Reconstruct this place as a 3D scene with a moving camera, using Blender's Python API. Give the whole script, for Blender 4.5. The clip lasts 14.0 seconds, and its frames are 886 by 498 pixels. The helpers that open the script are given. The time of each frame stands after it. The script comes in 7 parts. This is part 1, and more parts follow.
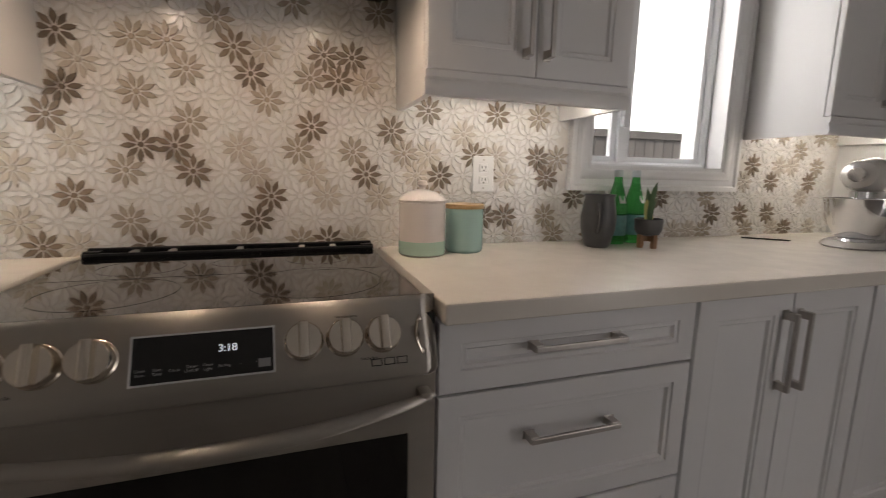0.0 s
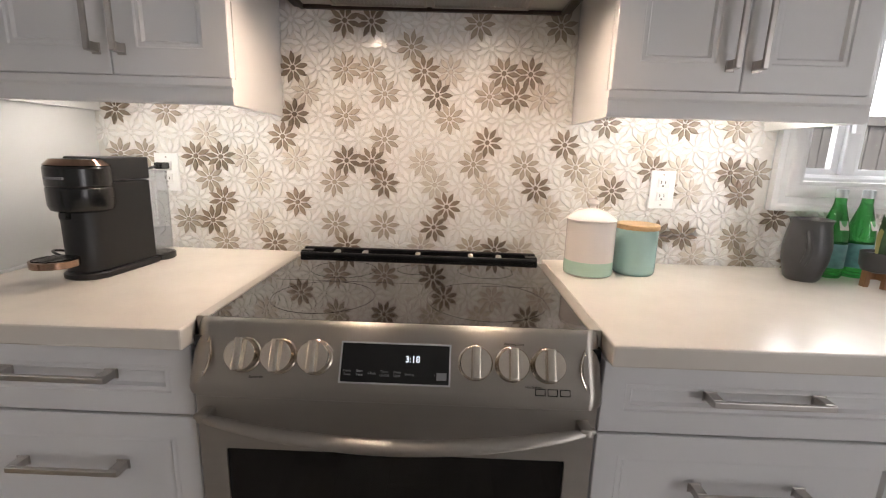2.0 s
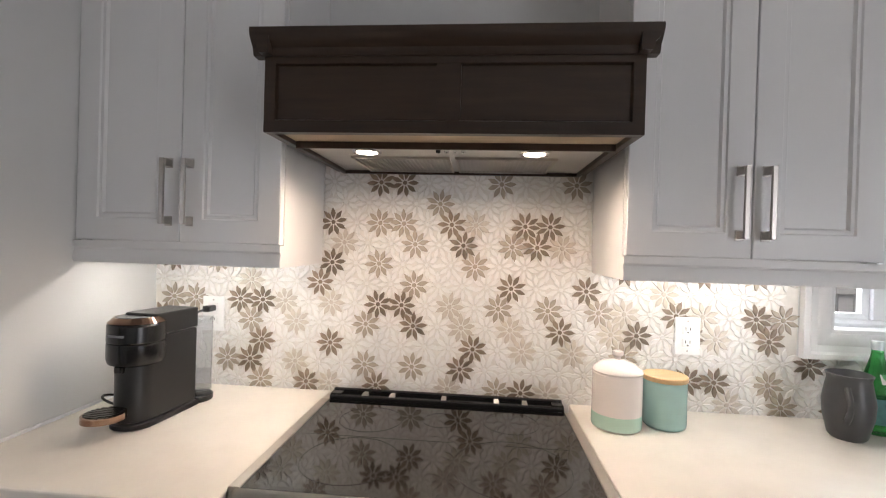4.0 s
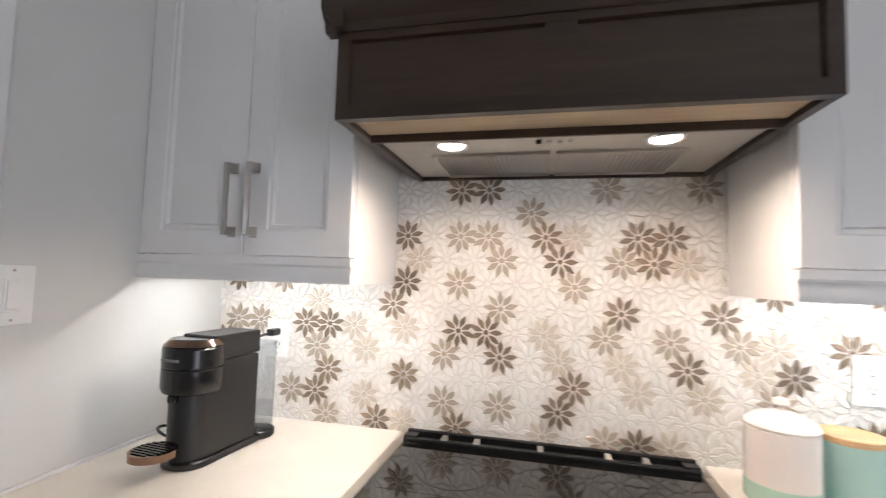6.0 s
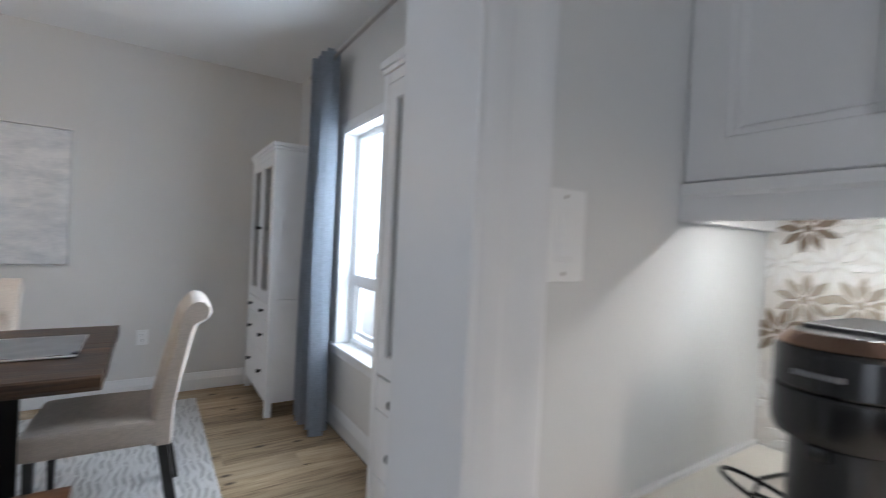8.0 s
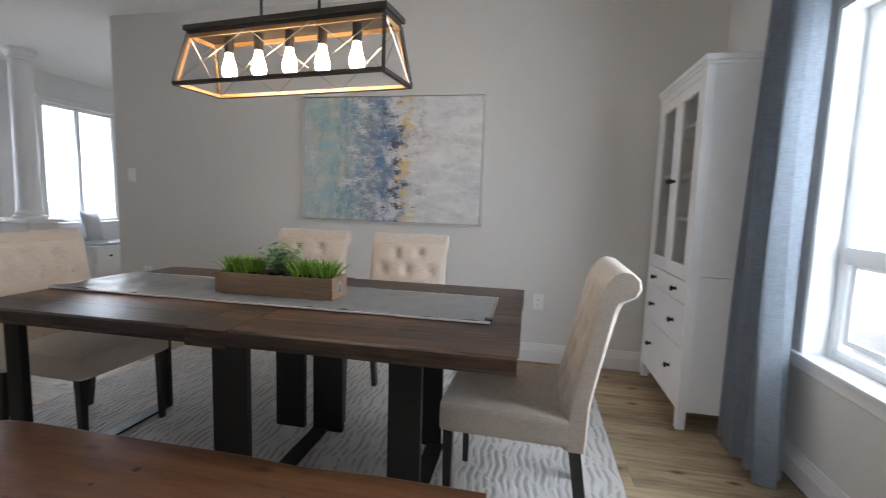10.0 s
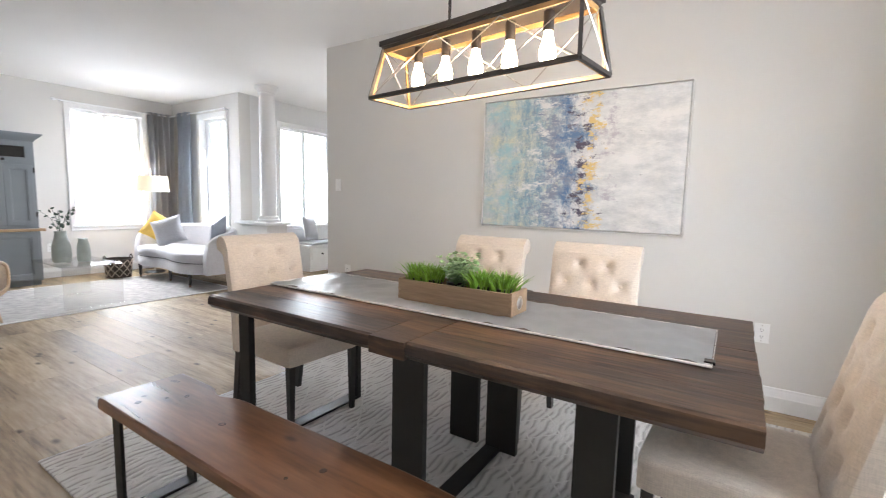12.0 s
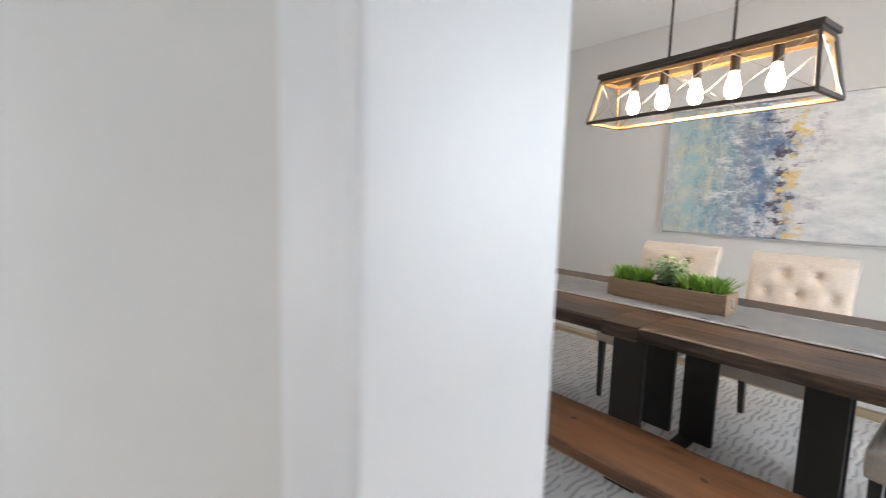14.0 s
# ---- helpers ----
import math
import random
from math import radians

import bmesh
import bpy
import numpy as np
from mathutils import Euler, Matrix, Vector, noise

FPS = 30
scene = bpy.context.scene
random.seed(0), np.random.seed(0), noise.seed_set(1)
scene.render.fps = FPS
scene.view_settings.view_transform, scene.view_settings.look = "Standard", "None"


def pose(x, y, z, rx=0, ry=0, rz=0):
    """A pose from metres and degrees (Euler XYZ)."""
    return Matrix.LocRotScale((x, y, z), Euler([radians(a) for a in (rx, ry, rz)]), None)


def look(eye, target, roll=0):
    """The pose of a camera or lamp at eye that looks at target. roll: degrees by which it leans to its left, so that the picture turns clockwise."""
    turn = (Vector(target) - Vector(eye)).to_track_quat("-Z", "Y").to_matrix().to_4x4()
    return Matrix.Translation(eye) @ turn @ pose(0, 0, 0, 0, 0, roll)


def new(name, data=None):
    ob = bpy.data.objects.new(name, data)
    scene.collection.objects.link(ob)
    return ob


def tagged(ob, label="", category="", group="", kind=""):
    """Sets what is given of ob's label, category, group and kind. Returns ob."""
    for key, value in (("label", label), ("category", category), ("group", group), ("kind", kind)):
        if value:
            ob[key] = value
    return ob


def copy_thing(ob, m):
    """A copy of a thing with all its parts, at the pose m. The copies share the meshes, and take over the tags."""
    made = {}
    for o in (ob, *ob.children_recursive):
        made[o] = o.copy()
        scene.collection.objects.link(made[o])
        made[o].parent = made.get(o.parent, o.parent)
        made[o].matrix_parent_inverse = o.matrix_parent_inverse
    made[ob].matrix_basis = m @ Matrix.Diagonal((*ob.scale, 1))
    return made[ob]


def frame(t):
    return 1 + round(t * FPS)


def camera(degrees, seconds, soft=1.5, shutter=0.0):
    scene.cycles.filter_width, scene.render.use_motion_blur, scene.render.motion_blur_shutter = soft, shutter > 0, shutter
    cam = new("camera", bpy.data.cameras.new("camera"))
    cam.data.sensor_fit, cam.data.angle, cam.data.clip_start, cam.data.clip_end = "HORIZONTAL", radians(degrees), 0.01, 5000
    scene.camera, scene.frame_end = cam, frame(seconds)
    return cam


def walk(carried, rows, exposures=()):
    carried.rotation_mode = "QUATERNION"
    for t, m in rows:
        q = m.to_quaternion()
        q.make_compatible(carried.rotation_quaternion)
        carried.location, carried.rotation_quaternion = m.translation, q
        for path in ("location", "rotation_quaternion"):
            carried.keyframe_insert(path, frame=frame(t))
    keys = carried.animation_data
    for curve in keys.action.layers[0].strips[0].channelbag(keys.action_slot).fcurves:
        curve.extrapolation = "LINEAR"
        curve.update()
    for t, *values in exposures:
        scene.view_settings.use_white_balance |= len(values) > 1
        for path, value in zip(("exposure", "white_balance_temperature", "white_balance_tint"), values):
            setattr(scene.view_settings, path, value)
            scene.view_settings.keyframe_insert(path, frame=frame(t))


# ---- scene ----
import itertools

cam = camera(89.6, 14.0, 1.0, 0.4)
PATH = [
    (0, (0.406, 0.427, 1.137), (1.039, 2.296, 0.81), 1.1),
    (0.5, (0.372, 0.427, 1.145), (0.796, 2.348, 0.781), 1.4),
    (1, (0.361, 0.427, 1.151), (0.578, 2.376, 0.76), 1.6),
    (1.5, (0.362, 0.419, 1.185), (0.422, 2.375, 0.772), 1.7),
    (2, (0.362, 0.413, 1.231), (0.334, 2.369, 0.813), 1.8),
    (2.5, (0.37, 0.404, 1.286), (0.294, 2.363, 0.889), 1.8),
    (3, (0.374, 0.388, 1.344), (0.264, 2.363, 1.046), 1.7),
    (3.5, (0.373, 0.375, 1.387), (0.228, 2.364, 1.242), 1.7),
    (3.7, (0.37, 0.372, 1.397), (0.214, 2.364, 1.313), 1.7),
    (5.8, (0.312, 0.522, 1.364), (-0.067, 2.482, 1.484), 1.7),
    (6, (0.269, 0.567, 1.355), (-0.176, 2.514, 1.473), 1.8),
    (6.5, (0.132, 0.661, 1.349), (-0.533, 2.545, 1.455), 2.0),
    (7, (0.006, 0.711, 1.334), (-0.97, 2.455, 1.418), 2.2),
    (7.5, (-0.168, 0.763, 1.32), (-1.516, 2.24, 1.333), 2.4),
    (8, (-0.347, 0.796, 1.273), (-2.02, 1.891, 1.251), 2.7),
    (8.5, (-0.573, 0.754, 1.188), (-2.453, 1.429, 1.092), 2.3),
    (9, (-0.802, 0.709, 1.159), (-2.772, 0.985, 0.96), 2.0),
    (9.2, (-0.875, 0.700, 1.157), (-2.86, 0.835, 0.948), 1.9),
    (11.3, (-1.275, 0.655, 1.2), (-3.03, -0.28, 0.991), 1.4),
    (11.5, (-1.274, 0.628, 1.199), (-3.005, -0.35, 0.987), 1.2),
    (12, (-1.258, 0.585, 1.183), (-2.923, -0.501, 0.969), 1.3),
    (12.5, (-1.203, 0.575, 1.168), (-2.791, -0.621, 0.953), 1.5),
    (13, (-1.069, 0.576, 1.176), (-2.587, -0.709, 0.962), 1.6),
    (13.5, (-0.882, 0.574, 1.199), (-2.304, -0.817, 0.987), 1.6),
    (14, (-0.689, 0.556, 1.211), (-1.965, -0.968, 0.989), 1.7),
]
EXPOSURES = [(0.0, -0.65, 7150, 20), (0.5, -0.5, 7050, 20), (1.5, 0.28, 6850, 19), (3.5, 0.38, 6550, 17), (6.5, 0.75, 6100, 16), (7.0, 0.62, 5950, 14), (7.5, 0.45, 5850, 13), (8.0, 0.28, 5850, 13), (9.2, 0.02, 5900, 13), (11.3, 1.5, 6450, 15), (12.5, 1.5, 6350, 15), (14.0, 1.3, 6250, 13)]
walk(cam, [(t, look(eye, target, roll)) for t, eye, target, roll in PATH], EXPOSURES)

# ---- world, sun and window light ----
world = bpy.data.worlds.new("sky")
scene.world = world
world.use_nodes = True
wn = world.node_tree
sky = wn.nodes.new("ShaderNodeTexSky")
sky.sky_type, sky.sun_disc = "NISHITA", False
sky.sun_elevation, sky.sun_rotation = radians(40), radians(200)
sky.air_density, sky.dust_density = 1.0, 4.0
wn.links.new(sky.outputs[0], wn.nodes["Background"].inputs[0])
wn.nodes["Background"].inputs[1].default_value = 0.15

sun = new("sun", bpy.data.lights.new("sun", "SUN"))
sun.data.energy, sun.data.angle, sun.data.color = 2.2, radians(20), (1, 0.97, 0.92)
sun.matrix_basis = look((0, 0, 0), (-0.3, 0.75, -0.7))


def area(name, at, to, w, h, watts, colour=(1, 1, 1), spread=180):
    ob = new(name, bpy.data.lights.new(name, "AREA"))
    ob.data.shape, ob.data.size, ob.data.size_y = "RECTANGLE", w, h
    ob.data.energy, ob.data.color, ob.data.spread = watts, colour, radians(spread)
    ob.matrix_basis = look(at, to)
    return ob


def bulb(name, at, watts, colour, radius=0.03):
    ob = new(name, bpy.data.lights.new(name, "POINT"))
    ob.data.energy, ob.data.color, ob.data.shadow_soft_size = watts, colour, radius
    ob.location = at
    return ob


COOL = (0.86, 0.93, 1.0)
area("skylight_kitchen", (1.735, 2.12, 1.75), (1.735, 0, 1.3), 0.62, 0.9, 18, (0.95, 0.975, 1.0))
area("skylight_dining", (-2.7, 2.14, 1.3), (-2.7, 0, 0.9), 1.1, 1.4, 36, COOL)
area("skylight_living", (-4.17, -7.52, 1.55), (-4.0, 0, -2.5), 0.95, 1.6, 30, COOL, 140)
area("skylight_living_side", (-5.32, -6.1, 1.55), (0, -6.0, -1.0), 0.7, 1.5, 18, COOL, 140)
area("skylight_nook", (-6.5, -5.68, 1.55), (-6.0, 0, -1.5), 1.4, 1.5, 31, COOL, 140)
# Added fill: lights the cabinet fronts from a made-up opening out of view.
area("added_fill_light", (2.83, -1.1, 1.1), (0.3, 0.5, 1.25), 1.1, 1.85, 18, (0.96, 0.98, 1.0))

LED = (0.97, 0.97, 0.88)
for k, x in enumerate((0.077, 0.494)):
    area("hood_lamp", (x, 1.458, 1.621), (x, 1.47, 0), 0.05, 0.05, 1.9, (1.0, 0.82, 0.63), 160)
area("led_strip_left", (-0.40, 1.575, 1.362), (-0.40, 1.66, 0.92), 0.46, 0.012, 1.15, LED, 170)
area("led_strip_middle", (1.01, 1.60, 1.36), (1.01, 1.78, 0.95), 0.54, 0.02, 1.05, LED)
area("led_strip_right", (2.44, 1.60, 1.335), (2.44, 1.78, 0.95), 0.54, 0.02, 1.2, LED)
for k in range(5):
    y = -0.30 + 0.15 * k
    bulb("pendant_light", (-2.795 + 0.122 * y, -0.288 + 0.99 * y, 1.638), 0.9, (1.0, 0.78, 0.55), 0.02)
bulb("floor_lamp_light", (-4.52, -6.82, 1.35), 3.0, (1.0, 0.76, 0.5), 0.04)

# ---- materials ----
def nodes_of(name):
    m = bpy.data.materials.new(name)
    m.use_nodes = True
    t = m.node_tree
    return m, t, t.nodes["Principled BSDF"]


def n(t, kind, **values):
    node = t.nodes.new("ShaderNode" + kind)
    for key, value in values.items():
        node.inputs[key].default_value = value
    return node


def coords(t, scale=(1, 1, 1)):
    tc, mp = t.nodes.new("ShaderNodeTexCoord"), t.nodes.new("ShaderNodeMapping")
    mp.inputs["Scale"].default_value = scale
    t.links.new(tc.outputs["Object"], mp.inputs[0])
    return mp.outputs[0]


def ramp(t, source, stops):
    r = t.nodes.new("ShaderNodeValToRGB")
    while len(r.color_ramp.elements) < len(stops):
        r.color_ramp.elements.new(0.5)
    for e, (p, c) in zip(r.color_ramp.elements, stops):
        e.position, e.color = p, (*c, 1)
    t.links.new(source, r.inputs[0])
    return r.outputs[0]


def bump(t, bsdf, height, strength, distance):
    b = n(t, "Bump", Strength=strength, Distance=distance)
    t.links.new(height, b.inputs["Height"])
    t.links.new(b.outputs[0], bsdf.inputs["Normal"])


def shade(c, k):
    return tuple(min(1.0, v * k) for v in c)


def plain(name, colour, rough=0.5, metal=0.0, vary=0.06, size=6.0, grain=0.0, grain_size=300.0, stretch=(1, 1, 1), per_piece=0.0, coat=0.0):
    """Paint, plastic, metal, stone or cloth: broad tone drift, fine relief, uneven gloss."""
    m, t, b = nodes_of(name)
    v = coords(t, stretch)
    big = n(t, "TexNoise", Scale=size, Detail=4.0)
    t.links.new(v, big.inputs["Vector"])
    col = ramp(t, big.outputs[0], [(0.3, shade(colour, 1 - vary)), (0.7, shade(colour, 1 + vary))])
    if per_piece:
        info, geo = t.nodes.new("ShaderNodeObjectInfo"), t.nodes.new("ShaderNodeNewGeometry")
        add = n(t, "Math")
        t.links.new(info.outputs["Random"], add.inputs[0])
        t.links.new(geo.outputs["Random Per Island"], add.inputs[1])
        span = n(t, "MapRange", **{"From Max": 2.0, "To Min": 1 - per_piece, "To Max": 1 + per_piece})
        t.links.new(add.outputs[0], span.inputs[0])
        hsv = n(t, "HueSaturation")
        t.links.new(span.outputs[0], hsv.inputs["Value"])
        t.links.new(col, hsv.inputs["Color"])
        col = hsv.outputs[0]
    t.links.new(col, b.inputs["Base Color"])
    b.inputs["Metallic"].default_value = metal
    b.inputs["Coat Weight"].default_value = coat
    rr = n(t, "MapRange", **{"To Min": max(0.02, rough * 0.85), "To Max": min(1, rough * 1.15)})
    t.links.new(big.outputs[0], rr.inputs[0])
    t.links.new(rr.outputs[0], b.inputs["Roughness"])
    if grain:
        fine = n(t, "TexNoise", Scale=grain_size, Detail=3.0)
        t.links.new(v, fine.inputs["Vector"])
        bump(t, b, fine.outputs[0], grain, 0.002)
    return m


def wood(name, dark, mid, light, rough=0.45, axis="y", grain=12.0, per_piece=0.12, knots=0.0, relief=0.25, cracks=0.0, crack_at=0.33, spread=0.18):
    """Wood with long grain along one axis, tone by the piece, knots and cracks."""
    m, t, b = nodes_of(name)
    k = {"x": (0.09, 1, 1), "y": (1, 0.09, 1), "z": (1, 1, 0.09)}[axis]
    v = coords(t, k)
    info = t.nodes.new("ShaderNodeObjectInfo")
    shift = n(t, "VectorMath")
    mul = n(t, "Math")
    mul.operation = "MULTIPLY"
    mul.inputs[1].default_value = 37.0
    t.links.new(info.outputs["Random"], mul.inputs[0])
    t.links.new(v, shift.inputs[0])
    t.links.new(mul.outputs[0], shift.inputs[1])
    a = n(t, "TexNoise", Scale=grain, Detail=8.0, Roughness=0.65, Distortion=0.6)
    t.links.new(shift.outputs[0], a.inputs["Vector"])
    f = n(t, "TexNoise", Scale=grain * 9, Detail=4.0)
    t.links.new(shift.outputs[0], f.inputs["Vector"])
    mix = n(t, "Mix")
    mix.inputs[0].default_value = 0.35
    t.links.new(a.outputs[0], mix.inputs[2])
    t.links.new(f.outputs[0], mix.inputs[3])
    col = ramp(t, mix.outputs[0], [(0.5 - spread, dark), (0.5, mid), (0.5 + spread, light)])
    height = mix.outputs[0]
    if knots:
        w = coords(t, tuple(0.45 if q < 1 else 1.0 for q in k))
        sh = n(t, "VectorMath")
        t.links.new(w, sh.inputs[0])
        t.links.new(mul.outputs[0], sh.inputs[1])
        vo = n(t, "TexVoronoi", Scale=4.2)
        vo.voronoi_dimensions = "2D"
        t.links.new(sh.outputs[0], vo.inputs["Vector"])
        spot = ramp(t, vo.outputs["Distance"], [(0.02, (1, 1, 1)), (knots, (0, 0, 0))])
        kn = n(t, "Mix")
        kn.data_type = "RGBA"
        t.links.new(spot, kn.inputs[0])
        t.links.new(col, kn.inputs[6])
        kn.inputs[7].default_value = (*shade(dark, 0.45), 1)
        col = kn.outputs[2]
    if cracks:
        w = coords(t, tuple(0.05 if q < 1 else 1.0 for q in k))
        cr = n(t, "TexNoise", Scale=14.0, Detail=5.0)
        t.links.new(w, cr.inputs["Vector"])
        line = ramp(t, cr.outputs[0], [(crack_at, (1, 1, 1)), (crack_at + cracks, (0, 0, 0))])
        kn = n(t, "Mix")
        kn.data_type = "RGBA"
        t.links.new(line, kn.inputs[0])
        t.links.new(col, kn.inputs[6])
        kn.inputs[7].default_value = (*shade(dark, 0.25), 1)
        col = kn.outputs[2]
    span = n(t, "MapRange", **{"To Min": 1 - per_piece, "To Max": 1 + per_piece})
    t.links.new(info.outputs["Random"], span.inputs[0])
    hsv = n(t, "HueSaturation")
    t.links.new(span.outputs[0], hsv.inputs["Value"])
    t.links.new(col, hsv.inputs["Color"])
    t.links.new(hsv.outputs[0], b.inputs["Base Color"])
    rr = n(t, "MapRange", **{"To Min": rough * 0.8, "To Max": rough * 1.2})
    t.links.new(a.outputs[0], rr.inputs[0])
    t.links.new(rr.outputs[0], b.inputs["Roughness"])
    bump(t, b, height, relief, 0.003)
    return m


def cloth(name, colour, size=900.0, vary=0.12, rough=0.9, sheen=0.3, strength=0.35):
    """Woven cloth: crossing threads in relief and slight slub in tone."""
    m, t, b = nodes_of(name)
    v = coords(t)
    out = []
    for k in ((1, 1, 0.12), (0.12, 0.12, 1)):
        mp = n(t, "Mapping")
        mp.inputs["Scale"].default_value = k
        t.links.new(v, mp.inputs[0])
        w = n(t, "TexNoise", Scale=size * 0.35, Detail=2.0)
        t.links.new(mp.outputs[0], w.inputs["Vector"])
        out.append(w.outputs[0])
    add = n(t, "Math")
    t.links.new(out[0], add.inputs[0])
    t.links.new(out[1], add.inputs[1])
    half = n(t, "Math")
    half.operation = "MULTIPLY"
    half.inputs[1].default_value = 0.5
    t.links.new(add.outputs[0], half.inputs[0])
    col = ramp(t, half.outputs[0], [(0.35, shade(colour, 1 - vary)), (0.65, shade(colour, 1 + vary))])
    t.links.new(col, b.inputs["Base Color"])
    b.inputs["Roughness"].default_value = rough
    b.inputs["Sheen Weight"].default_value = sheen
    bump(t, b, half.outputs[0], strength, 0.0015)
    return m


def glass(name, tint=(1, 1, 1), rough=0.0, ior=1.45):
    m, t, b = nodes_of(name)
    b.inputs["Base Color"].default_value = (*tint, 1)
    b.inputs["Roughness"].default_value = rough
    b.inputs["Transmission Weight"].default_value = 1.0
    b.inputs["IOR"].default_value = ior
    return m


def glow(name, colour, strength):
    m, t, b = nodes_of(name)
    b.inputs["Base Color"].default_value = (*colour, 1)
    b.inputs["Emission Color"].default_value = (*colour, 1)
    b.inputs["Emission Strength"].default_value = strength
    return m


def thin_glass(name, tint=(0.96, 0.98, 0.97)):
    """A thin pane: clear straight through, mirror-like at a slant."""
    m, t, b = nodes_of(name)
    clear, gloss, mix = t.nodes.new("ShaderNodeBsdfTransparent"), t.nodes.new("ShaderNodeBsdfGlossy"), t.nodes.new("ShaderNodeMixShader")
    clear.inputs[0].default_value = (*tint, 1)
    gloss.inputs["Roughness"].default_value = 0.01
    f = n(t, "LayerWeight", Blend=0.5)
    pw, ad = n(t, "Math"), n(t, "Math")
    pw.operation, pw.inputs[1].default_value = "POWER", 4.0
    ad.operation, ad.inputs[1].default_value = "MULTIPLY_ADD", 0.6
    ad.inputs[2].default_value = 0.025
    t.links.new(f.outputs["Facing"], pw.inputs[0])
    t.links.new(pw.outputs[0], ad.inputs[0])
    t.links.new(ad.outputs[0], mix.inputs[0])
    t.links.new(clear.outputs[0], mix.inputs[1])
    t.links.new(gloss.outputs[0], mix.inputs[2])
    t.links.new(mix.outputs[0], t.nodes["Material Output"].inputs[0])
    return m


M_WALL = plain("wall_paint", (0.66, 0.645, 0.62), 0.75, vary=0.015, size=1.5, grain=0.12, grain_size=220)
M_WALL_COOL = plain("kitchen_wall_paint", (0.66, 0.66, 0.65), 0.6, vary=0.015, size=1.5, grain=0.12, grain_size=220)
M_CEIL = plain("ceiling_paint", (0.82, 0.82, 0.81), 0.9, vary=0.012, size=2, grain=0.15, grain_size=160)
M_TRIM = plain("trim_paint", (0.75, 0.75, 0.75), 0.42, vary=0.02, size=4)
M_CAB = plain("cabinet_lacquer", (0.76, 0.755, 0.75), 0.32, vary=0.015, size=3, grain=0.03, grain_size=80)
M_HUTCHW = plain("white_stained_wood", (0.80, 0.80, 0.80), 0.4, vary=0.03, size=5, grain=0.08, grain_size=120)
M_STEEL = plain("brushed_steel", (0.52, 0.48, 0.43), 0.46, 1.0, vary=0.05, size=30, grain=0.04, grain_size=900, stretch=(0.03, 1, 1))
def brush(m, amount, across):
    """Brushed metal: highlights drawn out across the brushing."""
    t = m.node_tree
    b = t.nodes["Principled BSDF"]
    c = t.nodes.new("ShaderNodeCombineXYZ")
    for i in range(3):
        c.inputs[i].default_value = across[i]
    t.links.new(c.outputs[0], b.inputs["Tangent"])
    b.inputs["Anisotropic"].default_value = amount


brush(M_STEEL, 0.97, (0, 0.45, 1))
M_INSERT = plain("satin_steel", (0.50, 0.48, 0.45), 0.40, 0.7, vary=0.05, size=30, grain=0.03, grain_size=700, stretch=(0.05, 1, 1))
M_NICKEL = plain("brushed_nickel", (0.48, 0.45, 0.42), 0.32, 1.0, vary=0.05, size=40)
M_CHROME = plain("chrome", (0.8, 0.8, 0.8), 0.08, 1.0, vary=0.02)
M_KNOB = plain("warm_metal_knob", (0.68, 0.61, 0.52), 0.22, 1.0, vary=0.03, size=30)
M_BLACKGLASS = plain("black_ceramic_glass", (0.006, 0.0055, 0.005), 0.05, vary=0.02, coat=0.15)
M_BLACK = plain("black_enamel", (0.007, 0.007, 0.0075), 0.22, vary=0.05)
M_BLACKMATTE = plain("matte_black_plastic", (0.008, 0.008, 0.0085), 0.38, vary=0.06, grain=0.1, grain_size=700)
# Near-black paints the shade inside slots and vents; black print shares it.
M_DARKHOLE = plain("vent_dark", (0.004, 0.004, 0.004), 0.9)
M_COPPER = plain("copper_trim", (0.30, 0.19, 0.135), 0.15, 1.0, vary=0.04)
M_QUARTZ = plain("cream_quartz", (0.72, 0.67, 0.60), 0.24, vary=0.025, size=14, grain=0.0)
M_GROUT = plain("mosaic_grout", (0.66, 0.63, 0.59), 0.5, vary=0.05, size=60)
M_PETAL_W = plain("white_glass_petal", (0.77, 0.755, 0.73), 0.14, vary=0.03, size=50, per_piece=0.05)
M_PETAL_T = plain("beige_stone_petal", (0.41, 0.355, 0.29), 0.25, vary=0.08, size=60, per_piece=0.14)
M_PETAL_L = plain("pale_beige_petal", (0.56, 0.51, 0.44), 0.22, vary=0.06, size=60, per_piece=0.10)
M_PETAL_D = plain("brown_stone_petal", (0.215, 0.162, 0.115), 0.38, vary=0.16, size=70, per_piece=0.42)
M_HOOD = wood("espresso_wood", (0.018, 0.010, 0.0058), (0.034, 0.0185, 0.0102), (0.052, 0.029, 0.0165), 0.32, "x", 10, 0.05, relief=0.06)
M_HOODUNDER = wood("maple_ply", (0.38, 0.28, 0.18), (0.46, 0.35, 0.23), (0.52, 0.41, 0.28), 0.5, "x", 10, 0.05, relief=0.08)
M_PLANK = wood("oak_floor", (0.17, 0.115, 0.066), (0.355, 0.262, 0.158), (0.47, 0.365, 0.24), 0.55, "y", 7, 0.22, knots=0.085, relief=0.15, cracks=0.02, crack_at=0.35, spread=0.14)
M_PLANK.node_tree.nodes["Principled BSDF"].inputs["Specular IOR Level"].default_value = 0.3
M_FLOORTILE = wood("grey_wood_tile", (0.13, 0.115, 0.10), (0.19, 0.17, 0.15), (0.25, 0.22, 0.20), 0.4, "y", 10, 0.12, relief=0.1)
M_TABLE = wood("dark_reclaimed_wood", (0.010, 0.0052, 0.0034), (0.046, 0.0235, 0.0125), (0.135, 0.074, 0.040), 0.42, "y", 9, 0.25, knots=0.085, relief=1.0, cracks=0.02, crack_at=0.385, spread=0.11)
